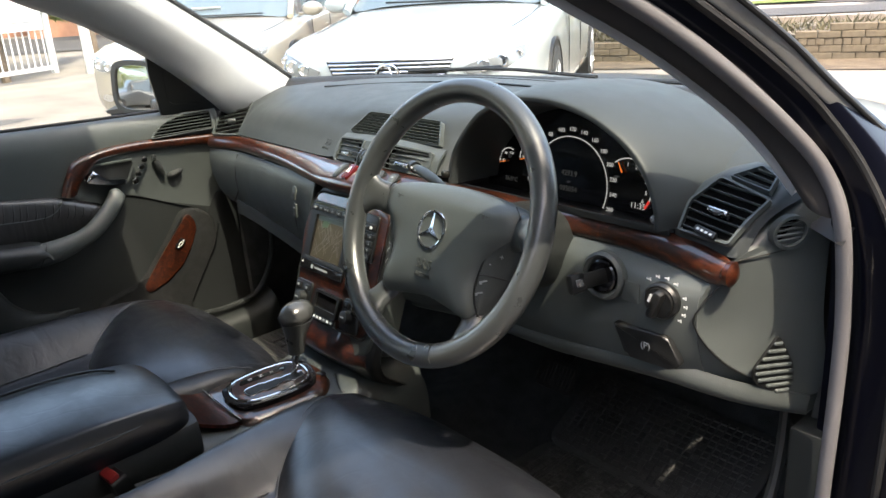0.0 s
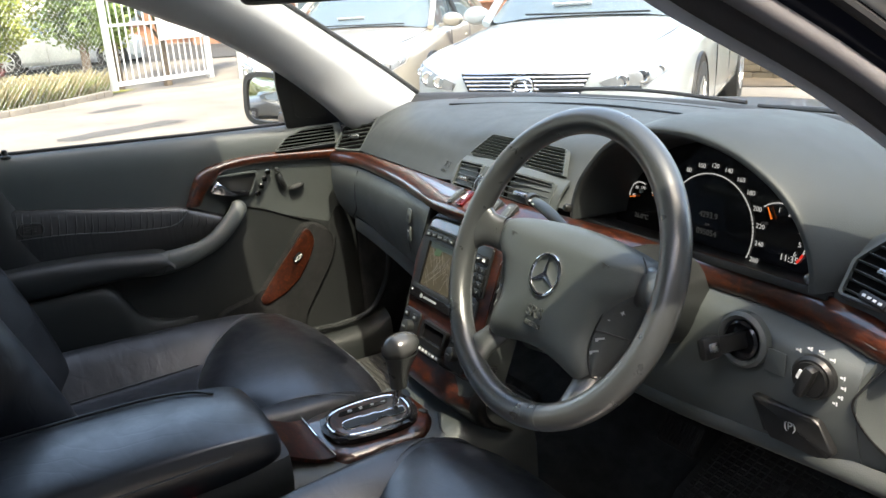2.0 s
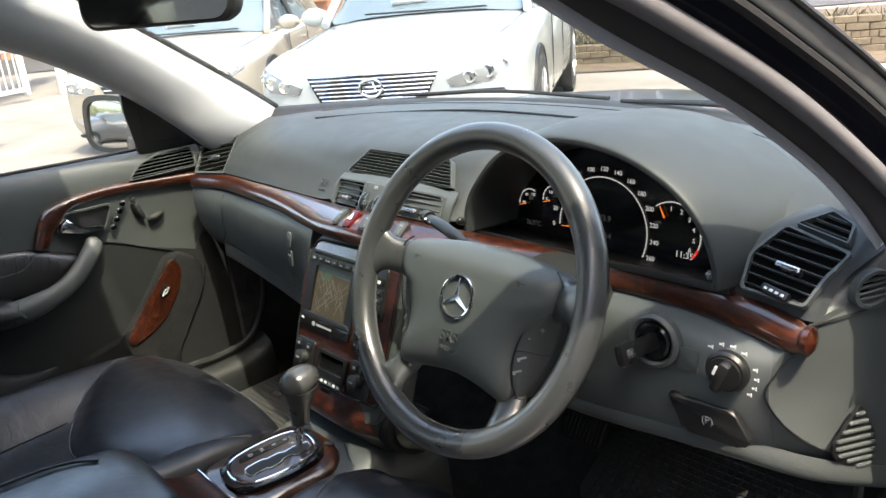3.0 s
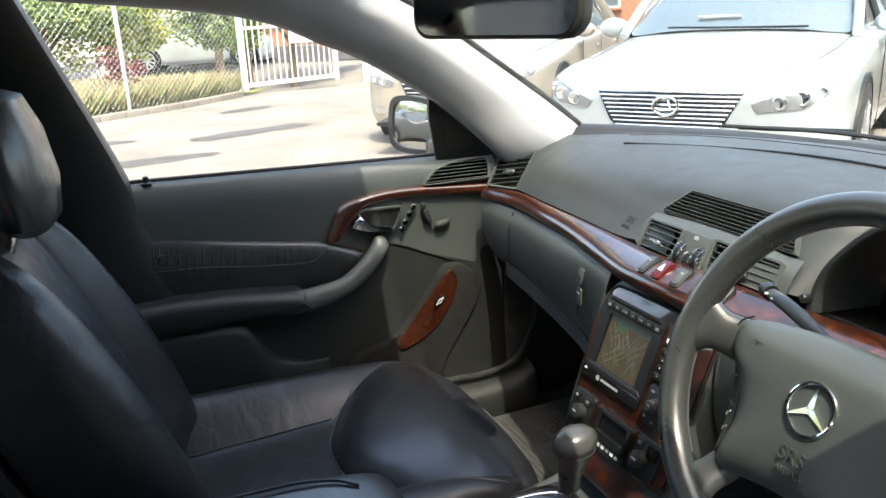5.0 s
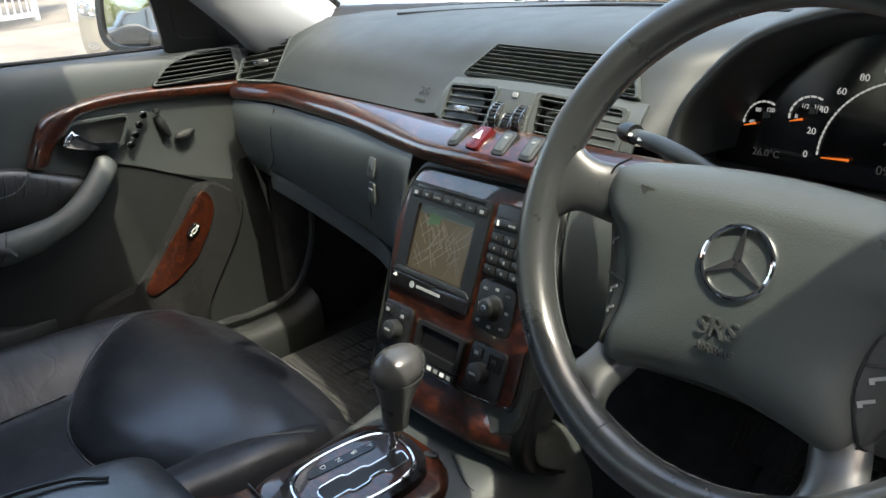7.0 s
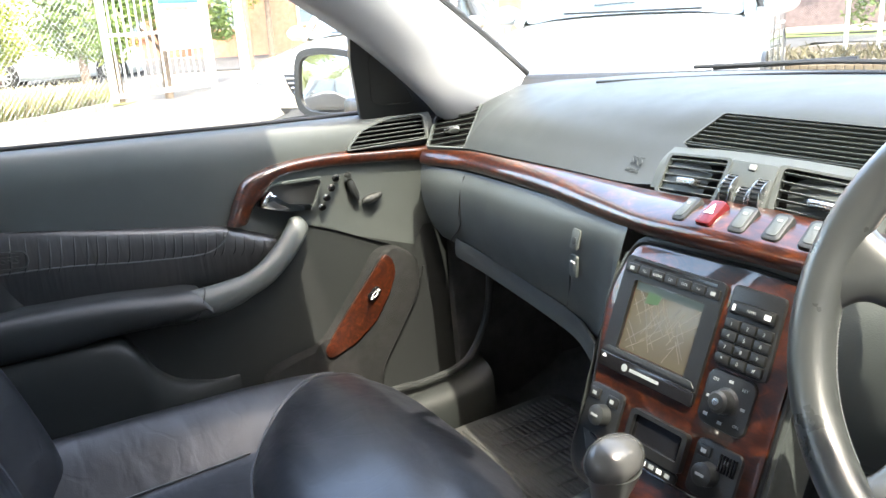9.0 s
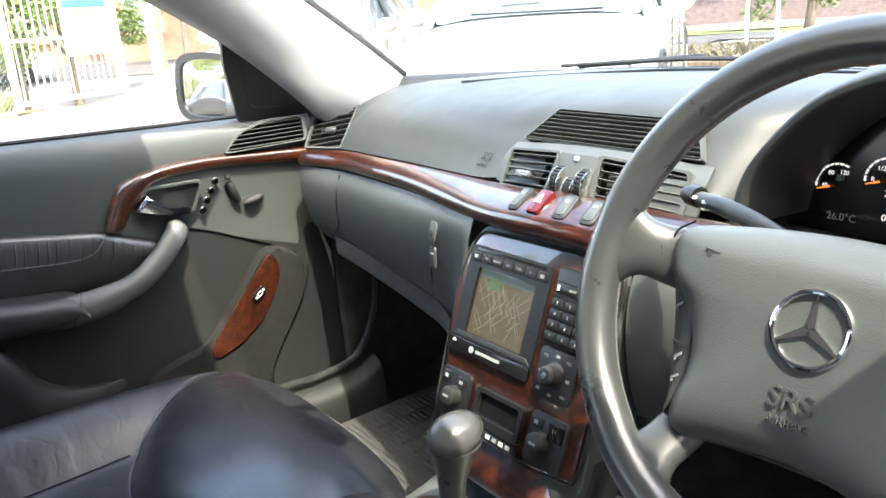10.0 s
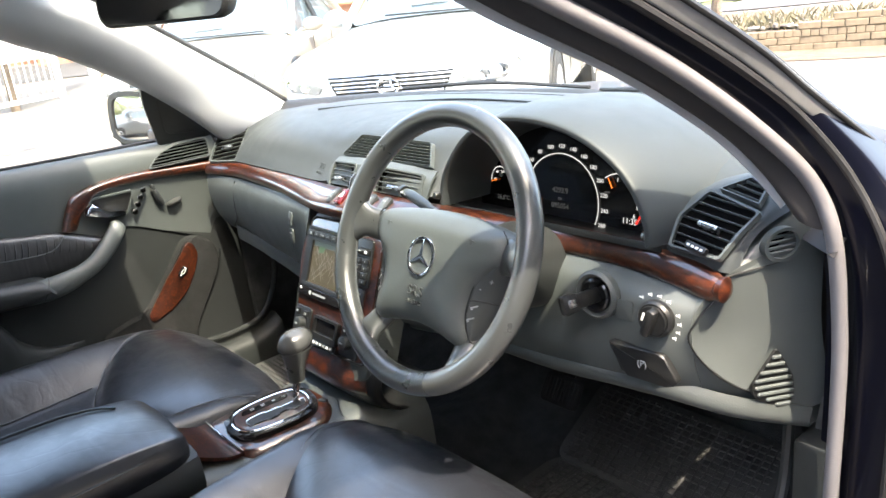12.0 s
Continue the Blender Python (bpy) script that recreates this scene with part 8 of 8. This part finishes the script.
        for sg in (-1, 1):
            hl = [(sg * 0.47 * w, 0.5, zg + 0.000), (sg * 0.50 * w, 0.5, zg - 0.045), (sg * 0.72 * w, 0.5, zg - 0.030), (sg * 0.845 * w, 0.5, zg + 0.045), (sg * 0.860 * w, 0.5, zg + 0.115), (sg * 0.70 * w, 0.5, zg + 0.085)]
            head = part("headlight", conform(bvh, hl, (0, -1, 0), 0.0, 0.006), plain("reflector", (0.24, 0.25, 0.255), 0.2, metal=0.4), c, "clear glass headlight")
            for x, z, r in ((0.60, 0.008, 0.040), (0.705, 0.030, 0.042), (0.80, 0.062, 0.024)):
                hit_, _, _, _ = bvh.ray_cast(Vector((sg * x * w, 1.0, zg + z)), Vector((0, -1, 0)))
                if hit_ is not None:
                    part("lamp", lathe([(r, -0.01), (r, 0.012), (r * 0.8, 0.016), (r * 0.72, 0.006), (0.001, 0.004)], axes(hit_, (-1, 0, 0), (0, 0, 1)), 20), CHROME, head)
            part("lamp_rim", tube([(hit2.x, hit2.y + 0.004, hit2.z) for hit2 in [bvh.ray_cast(Vector((p[0] * (1 - u) + q[0] * u, 1.0, p[2] * (1 - u) + q[2] * u)), Vector((0, -1, 0)))[0] for p, q in zip(hl, hl[1:] + hl[:1]) for u in (0, 0.34, 0.67)] if hit2 is not None], 0.0025, 5, True), ALLOY, head)
            part("fog_lamp", conform(bvh, [(sg * (0.66 + 0.07 * math.cos(t)) * w, 0.5, 0.36 + 0.035 * math.sin(t)) for t in (2 * math.pi * q / 12 for q in range(12))], (0, -1, 0), 0.0, 0.004, 1), ALLOY, c)
            part("bonnet_joint", tube([p for p in [bvh.ray_cast(Vector((sg * x * w, y * k, 2.0)), Vector((0, 0, -1)))[0] for x, y in ((0.46, -0.10), (0.60, -0.22), (0.70, -0.5), (0.745, -1.0), (0.76, -1.42))] if p is not None], 0.0035, 5), BLACK, c)
        part("lower_intake", conform(bvh, [(-0.48, 0.5, 0.40), (0.48, 0.5, 0.40), (0.40, 0.5, 0.30), (-0.40, 0.5, 0.30)], (0, -1, 0), 0.0, 0.004), BLACK, c)
        part("number_plate", box((0.37, 0.01, 0.10), Matrix.Translation((0, 0.035, 0.445)), 0.003), SIGN_WHITE, c)
        part("plate_bar", box((0.28, 0.004, 0.05), Matrix.Translation((0, 0.042, 0.445))), BLACK, c)
        # wheel and papers behind the windscreen
        part("wiper", tube(curve([(-0.5, y0 + 0.06, zb + 0.02), (0.0, y0 + 0.13, zb + 0.025), (0.45, y0 + 0.08, zb + 0.03)], 12), 0.008, 5), BLACK, c)
        part("price_card", box((0.30, 0.10, 0.004), Matrix.Translation((0.10, y0 - 0.02, zb + 0.075)) @ Matrix.Rotation(radians(35), 4, 'X')), SIGN_WHITE, c)
    f = Vector((fwd[0], fwd[1], 0)).normalized()
    m = Matrix(((f.y, f.x, 0, place[0]), (-f.x, f.y, 0, place[1]), (0, 0, 1, place[2]), (0, 0, 0, 1)))
    c.matrix_basis = m
    return c


F0 = (0.56, -0.83)
sedan("saloon_car", (-2.93, 2.47, 0.03), F0, WHITE_CAR, "pearl silver saloon parked nose to the fence", 5.03, 1.875, 1.465)
sedan("saloon_car", (-5.83, 2.25, -0.03), (0.70, -0.713), GOLD_CAR, "champagne beige saloon parked beside the silver one", 4.80, 1.82, 1.45, 6)
SILVER = paint("silver_paint", (0.16, 0.165, 0.165), 0.4, 0.35)
sedan("estate_car", (-6.5, -5.3, 0.0), (-0.72, 0.69), SILVER, "silver estate car parked behind", 4.7, 1.80, 1.55, 6, False, wagon=True)
for i, (x, y, a) in enumerate(((-21.5, -3.6, 4), (-22.9, 2.0, -12))):
    sedan("hatchback_car", (x, y + 2.2, ground_z(x, y) + 0.02), (math.sin(radians(a)) * 0.3 + 0.3, 1.0), WHITE_CAR, "white car parked along the far street", 4.4, 1.75, 1.48, 5, False)


# ---- fence and gate ----
fence = thing("chain_link_fence", (-11.0, -0.5, 0), "galvanised chain-link fence with steel posts", "fence", kind="structure")
fp = [Vector(p) for p in ((-12.42, 1.50, 0), (-11.05, -0.25, 0), (-9.6, -2.3, 0), (-8.2, -4.4, 0))]
HF = 1.9
for p in fp[1:]:
    part("post", tube([p, p + Vector((0, 0, HF + 0.05))], 0.03, 12), GALV, fence)
part("top_rail", tube([p + Vector((0, 0, HF)) for p in fp], 0.014, 8), GALV, fence)
wires = bmesh.new()
for a, b in zip(fp, fp[1:]):
    L = (b - a).length
    d = (b - a) / L
    side_ = Vector((-d.y, d.x, 0)) * 0.0012
    s = -HF
    while s < L:
        for sg in (0, 1):
            lo, hi = s, s + HF
            z0, z1 = 0.0, HF
            if lo < 0:
                z0, lo = -s, 0
            if hi > L:
                z1, hi = HF - (s + HF - L), L
            if hi <= lo:
                continue
            pa, pb = (a + d * lo + Vector((0, 0, z0)), a + d * hi + Vector((0, 0, z1))) if sg == 0 else (a + d * lo + Vector((0, 0, HF - z0)), a + d * hi + Vector((0, 0, HF - z1)))
            up_ = Vector((0, 0, 0.0012))
            v = [wires.verts.new(q) for q in (pa - side_ - up_, pa + side_ - up_, pa + up_, pb - side_ - up_, pb + side_ - up_, pb + up_)]
            for i in range(3):
                wires.faces.new((v[i], v[(i + 1) % 3], v[3 + (i + 1) % 3], v[3 + i]))
        s += 0.09
tagged(part("wire_mesh", wires, GALV, fence), kind="stuff")

gate = thing("steel_gate", (-12.7, 2.4, 0), "open white steel bar gate with a sign board", "gate", kind="structure")
ga, gb = Vector((-12.35, 1.57, 0.05)), Vector((-13.12, 3.30, 0.05))
gd = (gb - ga).normalized()
GH = 1.95
for p in (ga, gb):
    part("gate_post", box((0.085, 0.085, GH), Matrix.Translation(p + Vector((0, 0, GH / 2))) @ Matrix.Rotation(math.atan2(gd.y, gd.x), 4, 'Z'), 0.008), WHITE_STEEL, gate)
for z in (0.09, 0.98, GH - 0.05):
    c_ = (ga + gb) / 2 + Vector((0, 0, z))
    part("gate_rail", box(((gb - ga).length, 0.05, 0.07 if z < 0.5 else 0.045), Matrix.Translation(c_) @ Matrix.Rotation(math.atan2(gd.y, gd.x), 4, 'Z'), 0.006), WHITE_STEEL, gate)
for i in range(15):
    p = ga.lerp(gb, (i + 1) / 16)
    part("gate_bar", tube([p + Vector((0, 0, 0.06)), p + Vector((0, 0, GH - 0.05))], 0.013, 8), WHITE_STEEL, gate)
sign = thing("sign_board", ga.lerp(gb, 0.74), "white notice board with blue heading on the gate", "sign")
for s_ in (0.034,):
    sm_ = axes(ga.lerp(gb, 0.72) + Vector((0, 0, 1.13)) + Vector((gd.y, -gd.x, 0)) * s_, gd, (0, 0, 1))
    part("board", box((0.86, 0.86, 0.015), sm_, 0.003), SIGN_WHITE, sign)
    part("heading", box((0.78, 0.12, 0.004), at(sm_, 0, 0.33, 0.010)), SIGN_BLUE, sign)
    sign_red = plain("sign_red", (0.40, 0.10, 0.09), 0.5)
    part("text_bar", box((0.44, 0.07, 0.004), at(sm_, -0.04, 0.20, 0.010)), sign_red, sign)
    text("sign_lettering", "Vehicle", at(sm_, -0.02, 0.05, 0.010), 0.15, sign_red, sign)
    text("sign_lettering", "Sales", at(sm_, 0.0, -0.12, 0.010), 0.15, sign_red, sign)
    part("text_bar", box((0.56, 0.025, 0.004), at(sm_, 0.0, -0.30, 0.010)), PRINT_DIM, sign)
# timber posts beyond the gate
for x, y, hgt, lean in ((-14.6, 4.35, 1.5, 0.06), (-16.6, 5.1, 2.6, 0.0)):
    solo("bollard" if hgt < 2 else "utility_pole", tube([(x, y, ground_z(x, y) - 0.05), (x - lean, y, hgt)], [0.10, 0.085], 14), BARK if hgt > 2 else WHITE_STEEL, "weathered timber pole by the street" if hgt > 2 else "pale concrete post beyond the gate", "pole")


# ---- low wall on the other side ----
wall = thing("wall_low", (-2.5, 8.3, 0), "low tan block retaining wall in staggered courses", "wall", kind="structure")
w0, wd = Vector((-6.6, 7.50, 0)), Vector((2.8, 1.32, 0)).normalized()
wn_ = Vector((-wd.y, wd.x, 0))
wa = math.atan2(wd.y, wd.x)
LEN = 15.0
part("mortar", box((LEN, 0.13, 0.245), Matrix.Translation(w0 + wd * LEN / 2 + Vector((0, 0, 0.1225))) @ Matrix.Rotation(wa, 4, 'Z')), SOIL, wall)
random.seed(11)
blk = []
for v_ in range(3):
    b_ = box((0.240 if v_ < 2 else 0.088, 0.15, 0.077), None, 0.006, 1)
    me_ = bpy.data.meshes.new("block")
    b_.to_mesh(me_)
    b_.free()
    me_.materials.append(BRICK_TAN)
    blk.append(me_)
for r in range(3):
    s = 0.0 if r % 2 else 0.15
    while s < LEN:
        capstone = r == 2
        o = new("block", blk[2] if capstone else blk[(int(s * 7)) % 2])
        o.matrix_basis = Matrix.Translation(w0 + wd * (s + 0.15) + wn_ * random.uniform(-0.008, 0.008) + Vector((0, 0, 0.040 + r * 0.083))) @ Matrix.Rotation(wa + random.uniform(-0.012, 0.012), 4, 'Z')
        join(o, wall)
        s += 0.248 if not capstone else 0.096
upper = thing("wall_stub", w0 + wd * 3.2, "taller stretch of the tan block wall", "wall", kind="structure")
for r in range(2):
    for i in range(40):
        s = 3.6 + i * 0.248 + (0.124 if r else 0)
        if s < 3.8 and r:
            continue
        o = new("block", blk[i % 2])
        o.matrix_basis = Matrix.Translation(w0 + wd * s + wn_ * random.uniform(-0.01, 0.01) + Vector((0, 0, 0.289 + r * 0.083))) @ Matrix.Rotation(wa + random.uniform(-0.015, 0.015), 4, 'Z')
        join(o, upper)


# ---- plants ----
def leaf_cloud(centre, size, count, leaf, seed, flat=0.75):
    """Many small bent leaves spread unevenly through lumps of a crown."""
    rnd = random.Random(seed)
    bm = bmesh.new()
    lumps = [(Vector((rnd.gauss(0, 0.45), rnd.gauss(0, 0.45), rnd.gauss(0, 0.40))), rnd.uniform(0.28, 0.55)) for _ in range(11)]
    for _ in range(count):
        lc, lr = rnd.choice(lumps)
        d = Vector((rnd.gauss(0, 1), rnd.gauss(0, 1), rnd.gauss(0, 1))).normalized() * lr * rnd.random() ** 0.4
        p = Vector(((lc.x + d.x) * size[0], (lc.y + d.y) * size[1], (lc.z + d.z) * size[2])) + Vector(centre)
        a = Vector((rnd.gauss(0, 1), rnd.gauss(0, 1), rnd.gauss(0, 0.5))).normalized() * leaf * rnd.uniform(0.6, 1.3)
        b = a.cross(Vector((rnd.gauss(0, 1), rnd.gauss(0, 1), rnd.gauss(0, 1)))).normalized() * leaf * 0.35
        q = [bm.verts.new(v) for v in (p - a, p + b, p + a + Vector((0, 0, -leaf * 0.3)), p - b)]
        bm.faces.new(q)
    return bm


def tree(name, x, y, hgt, spread_, mat, label, seed, count=5000, trunk=0.12, crown_z=0.65, leaf=0.09):
    z0 = ground_z(x, y)
    t = thing(name, (x, y, z0), label, "tree" if hgt > 2 else "shrub")
    rnd = random.Random(seed)
    bms = [tube(curve([(x, y, z0 - 0.1), (x + 0.06, y, z0 + hgt * 0.3), (x - 0.04, y + 0.05, z0 + hgt * 0.6)], 10), [trunk * (1 - 0.05 * i) for i in range(10)], 10)]
    for k_ in range(7):
        a = rnd.uniform(0, 6.28)
        r = spread_ * rnd.uniform(0.4, 0.8)
        zs = z0 + hgt * rnd.uniform(0.25, 0.55)
        bms.append(tube(curve([(x, y, zs), (x + r * 0.45 * math.cos(a), y + r * 0.45 * math.sin(a), zs + hgt * 0.16), (x + r * math.cos(a), y + r * math.sin(a), zs + hgt * 0.26)], 7), [trunk * 0.45 * (1 - 0.12 * i) for i in range(7)], 7))
    part("trunk", merge(*bms), BARK, t)
    part("crown", leaf_cloud((x, y, z0 + hgt * crown_z), (spread_, spread_, hgt * 0.36), count, leaf, seed), mat, t)
    return t


tree("tree", -18.8, -1.6, 2.7, 1.5, LEAF, "dense green shrub tree behind the fence", 1, 6000)
tree("tree", -19.5, -0.1, 3.0, 1.3, LEAF_LIGHT, "yellow-green tree behind the fence", 2, 5000)
tree("tree", -20.5, 2.3, 4.2, 1.5, LEAF_LIGHT, "airy yellow-green street tree", 3, 5000)
tree("tree", -15.6, 2.2, 2.6, 1.0, LEAF, "green bushes near the gate", 4, 5000, 0.07)
tree("tree", -17.0, 3.4, 3.4, 1.3, LEAF, "green tree beyond the gate", 5, 5000, 0.1)
tree("tree", -25.5, 8.8, 5.5, 1.6, LEAF_LIGHT, "small tree before the brick flats", 6, 4500)
tree("tree", -5.81, 11.1, 2.6, 0.60, LEAF, "green shrub round a trunk behind the low wall", 7, 5000, 0.09, 0.42, 0.05)
tree("tree", -13.0, -8.0, 4.5, 2.6, LEAF_LIGHT, "bright green tree behind the yard", 8, 6000)
tree("tree", -7.0, -12.5, 4.5, 2.6, LEAF_LIGHT, "leafy tree behind the parked estate", 9, 6000)
red_p = thing("red_shrub", (-11.95, -0.35, 0), "small red-leaved shrub in the grass", "shrub")
part("twigs", merge(*[tube(curve([(-11.95, -0.35, 0), (-11.95 + 0.2 * math.cos(a), -0.35 + 0.2 * math.sin(a), 0.3), (-11.95 + 0.32 * math.cos(a), -0.35 + 0.32 * math.sin(a), 0.62)], 6), 0.008, 5) for a in (0.3, 1.4, 2.6, 3.9, 5.2)]), BARK, red_p)
part("leaves", leaf_cloud((-11.95, -0.35, 0.48), (0.36, 0.36, 0.34), 700, 0.045, 21), LEAF_RED, red_p)


def grass_blades(name, area, count, tall, mats, label, seed):
    rnd = random.Random(seed)
    bm = bmesh.new()
    for _ in range(count):
        x, y = area(rnd)
        z = ground_z(x, y)
        hgt = tall * rnd.uniform(0.4, 1.2)
        a = rnd.uniform(0, 6.28)
        dx, dy = 0.0055 * math.cos(a), 0.0055 * math.sin(a)
        lx, ly = rnd.gauss(0, 0.4) * hgt, rnd.gauss(0, 0.4) * hgt
        v = [bm.verts.new(p) for p in ((x - dx, y - dy, z), (x + dx, y + dy, z), (x + lx * 0.4 + dx * 0.7, y + ly * 0.4 + dy * 0.7, z + hgt * 0.6), (x + lx, y + ly, z + hgt))]
        bm.faces.new(v)
    return solo(name, bm, mats, label, "grass", kind="stuff")


def verge_area(r):
    u = r.random() ** 1.6
    v = r.random()
    b_ = Vector((-8.9, -3.4)).lerp(Vector((-12.7, 1.55)), v)
    d = Vector((-0.78, -0.45))
    q = b_ + d * (0.1 + u * 7.0)
    return q.x, q.y


grass_blades("tall_grass", verge_area, 44000, 0.30, plain("grass_blade", (0.20, 0.22, 0.085), 0.7), "long dry grass behind the fence", 31)
grass_blades("tall_grass", verge_area, 20000, 0.38, plain("grass_straw", (0.30, 0.26, 0.14), 0.7), "straw-coloured seed stalks in the grass", 32)
grass_blades("weeds", lambda r: (lambda s, o: ((w0 + wd * s + wn_ * (0.25 + o)).x, (w0 + wd * s + wn_ * (0.25 + o)).y))(r.uniform(0, 12), r.random() ** 2 * 1.3), 4200, 0.20, plain("weed_blade", (0.085, 0.075, 0.038), 0.7), "dry weeds on the soil behind the wall", 33)
rub = random.Random(44)
rb = bmesh.new()
for _ in range(260):
    s, o = rub.uniform(0, 11), rub.random() * 1.6
    p = w0 + wd * s + wn_ * (0.2 + o)
    b_ = box((rub.uniform(0.03, 0.13), rub.uniform(0.03, 0.10), rub.uniform(0.02, 0.07)), Matrix.Translation((p.x, p.y, 0.265)) @ Matrix.Rotation(rub.uniform(0, 3), 4, 'Z') @ Matrix.Rotation(rub.uniform(-0.4, 0.4), 4, 'X'), 0.006, 1)
    me_ = bpy.data.meshes.new("tmp")
    b_.to_mesh(me_)
    b_.free()
    rb.from_mesh(me_)
    bpy.data.meshes.remove(me_)
solo("rubble", rb, CONCRETE, "broken stones scattered on the soil", "stones", kind="stuff")


# ---- buildings ----
def building(name, m, size, storeys, wall_mat, roof_mat, label, cols, roof_h=1.4, win_w=1.1, win_h=1.2):
    """A house with thick window reveals, glazing bars and a hipped roof; its front is local -y."""
    L, D_, H = size
    b = thing(name, m.translation, label, "house")

    def w_(bm):
        bm.transform(m)
        return bm
    part("wall", w_(box((L, D_, H), Matrix.Translation((0, D_ / 2, H / 2)))), wall_mat, b)
    bm = bmesh.new()
    e = 0.4
    low = [bm.verts.new(p) for p in ((-L / 2 - e, -e, H), (L / 2 + e, -e, H), (L / 2 + e, D_ + e, H), (-L / 2 - e, D_ + e, H))]
    top = [bm.verts.new(p) for p in ((-L / 2 + D_ * 0.4, D_ / 2, H + roof_h), (L / 2 - D_ * 0.4, D_ / 2, H + roof_h))]
    for f_ in ((low[0], low[1], top[1], top[0]), (low[2], low[3], top[0], top[1]), (low[1], low[2], top[1]), (low[3], low[0], top[0]), tuple(low[::-1])):
        bm.faces.new(f_)
    part("roof", w_(bm), roof_mat, b)
    part("gutter", w_(box((L + 2 * e, 0.12, 0.12), Matrix.Translation((0, -e, H - 0.03)), 0.02)), WHITE_STEEL, b)
    for s_ in range(storeys):
        for c_ in range(cols):
            x = -L / 2 + L * (c_ + 0.5) / cols
            z = H / storeys * (s_ + 0.55)
            wnd = part("window", w_(ring_plate(rounded(win_w + 0.16, win_h + 0.16, 0.01), rounded(win_w, win_h, 0.01), 0.10, axes((x, -0.02, z), (1, 0, 0), (0, 0, 1)), -0.03)), WHITE_STEEL, b)
            part("pane", w_(box((win_w, 0.02, win_h), Matrix.Translation((x, -0.012, z)))), SKY_GLASS, wnd)
            part("glazing_bar", w_(box((0.05, 0.05, win_h), Matrix.Translation((x, -0.03, z)))), WHITE_STEEL, wnd)
            part("sill", w_(box((win_w + 0.3, 0.16, 0.08), Matrix.Translation((x, -0.08, z - win_h / 2 - 0.10)))), wall_mat, wnd)
    return b


def facing(x, y, deg, z=None):
    return Matrix.Translation((x, y, ground_z(x, y) if z is None else z)) @ Matrix.Rotation(radians(deg), 4, 'Z')


building("house", facing(-33, -2.5, 90), (16, 8, 2.7), 1, RENDER, TILE, "white house with a terracotta tiled roof", 5, 1.6)
building("house", facing(-31, -12, 80), (9, 7, 2.9), 1, BRICK_OR, TILE, "brick house behind the trees", 3, 1.6)
building("flats", facing(-26.5, 12.5, 62), (12, 9, 6.0), 2, BRICK_OR, TILE, "orange brick flats across the street", 4, 1.6)
building("flats", facing(-33, 7.5, 80), (7, 9, 5.6), 2, BRICK_OR, TILE, "brick block of flats beyond the gate", 2, 1.6)
building("house", facing(-13.5, 19.2, 28), (13, 8, 3.4), 1, BRICK_DARK, TILE, "dark brick building with barred windows across the street", 5, 1.4, 1.3, 1.5)
building("house", facing(3, 28, 28), (14, 8, 3.4), 1, BRICK_OR, TILE, "brick house along the street", 4)
building("garage", facing(4.5, -16, 170), (18, 8, 4.2), 1, RENDER, TILE, "pale workshop building behind the yard", 4)
building("garage", facing(16, -2, 265), (20, 8, 3.6), 1, BRICK_OR, TILE, "brick shed along the side of the yard", 4)
for x, y, hgt in ((-6.17, 10.11, 2.9), (-5.88, 10.41, 3.1)):
    solo("sign_pole", tube([(x, y, 0.25), (x, y, hgt)], 0.03, 12), GALV, "grey steel pole behind the low wall", "pole")
hedge = thing("hedge", (-14, -11, 0), "dense bright green hedge behind the yard", "hedge")
part("leaves", leaf_cloud((-13, -11.5, 1.2), (5.0, 1.0, 1.2), 9000, 0.11, 55), LEAF_LIGHT, hedge)
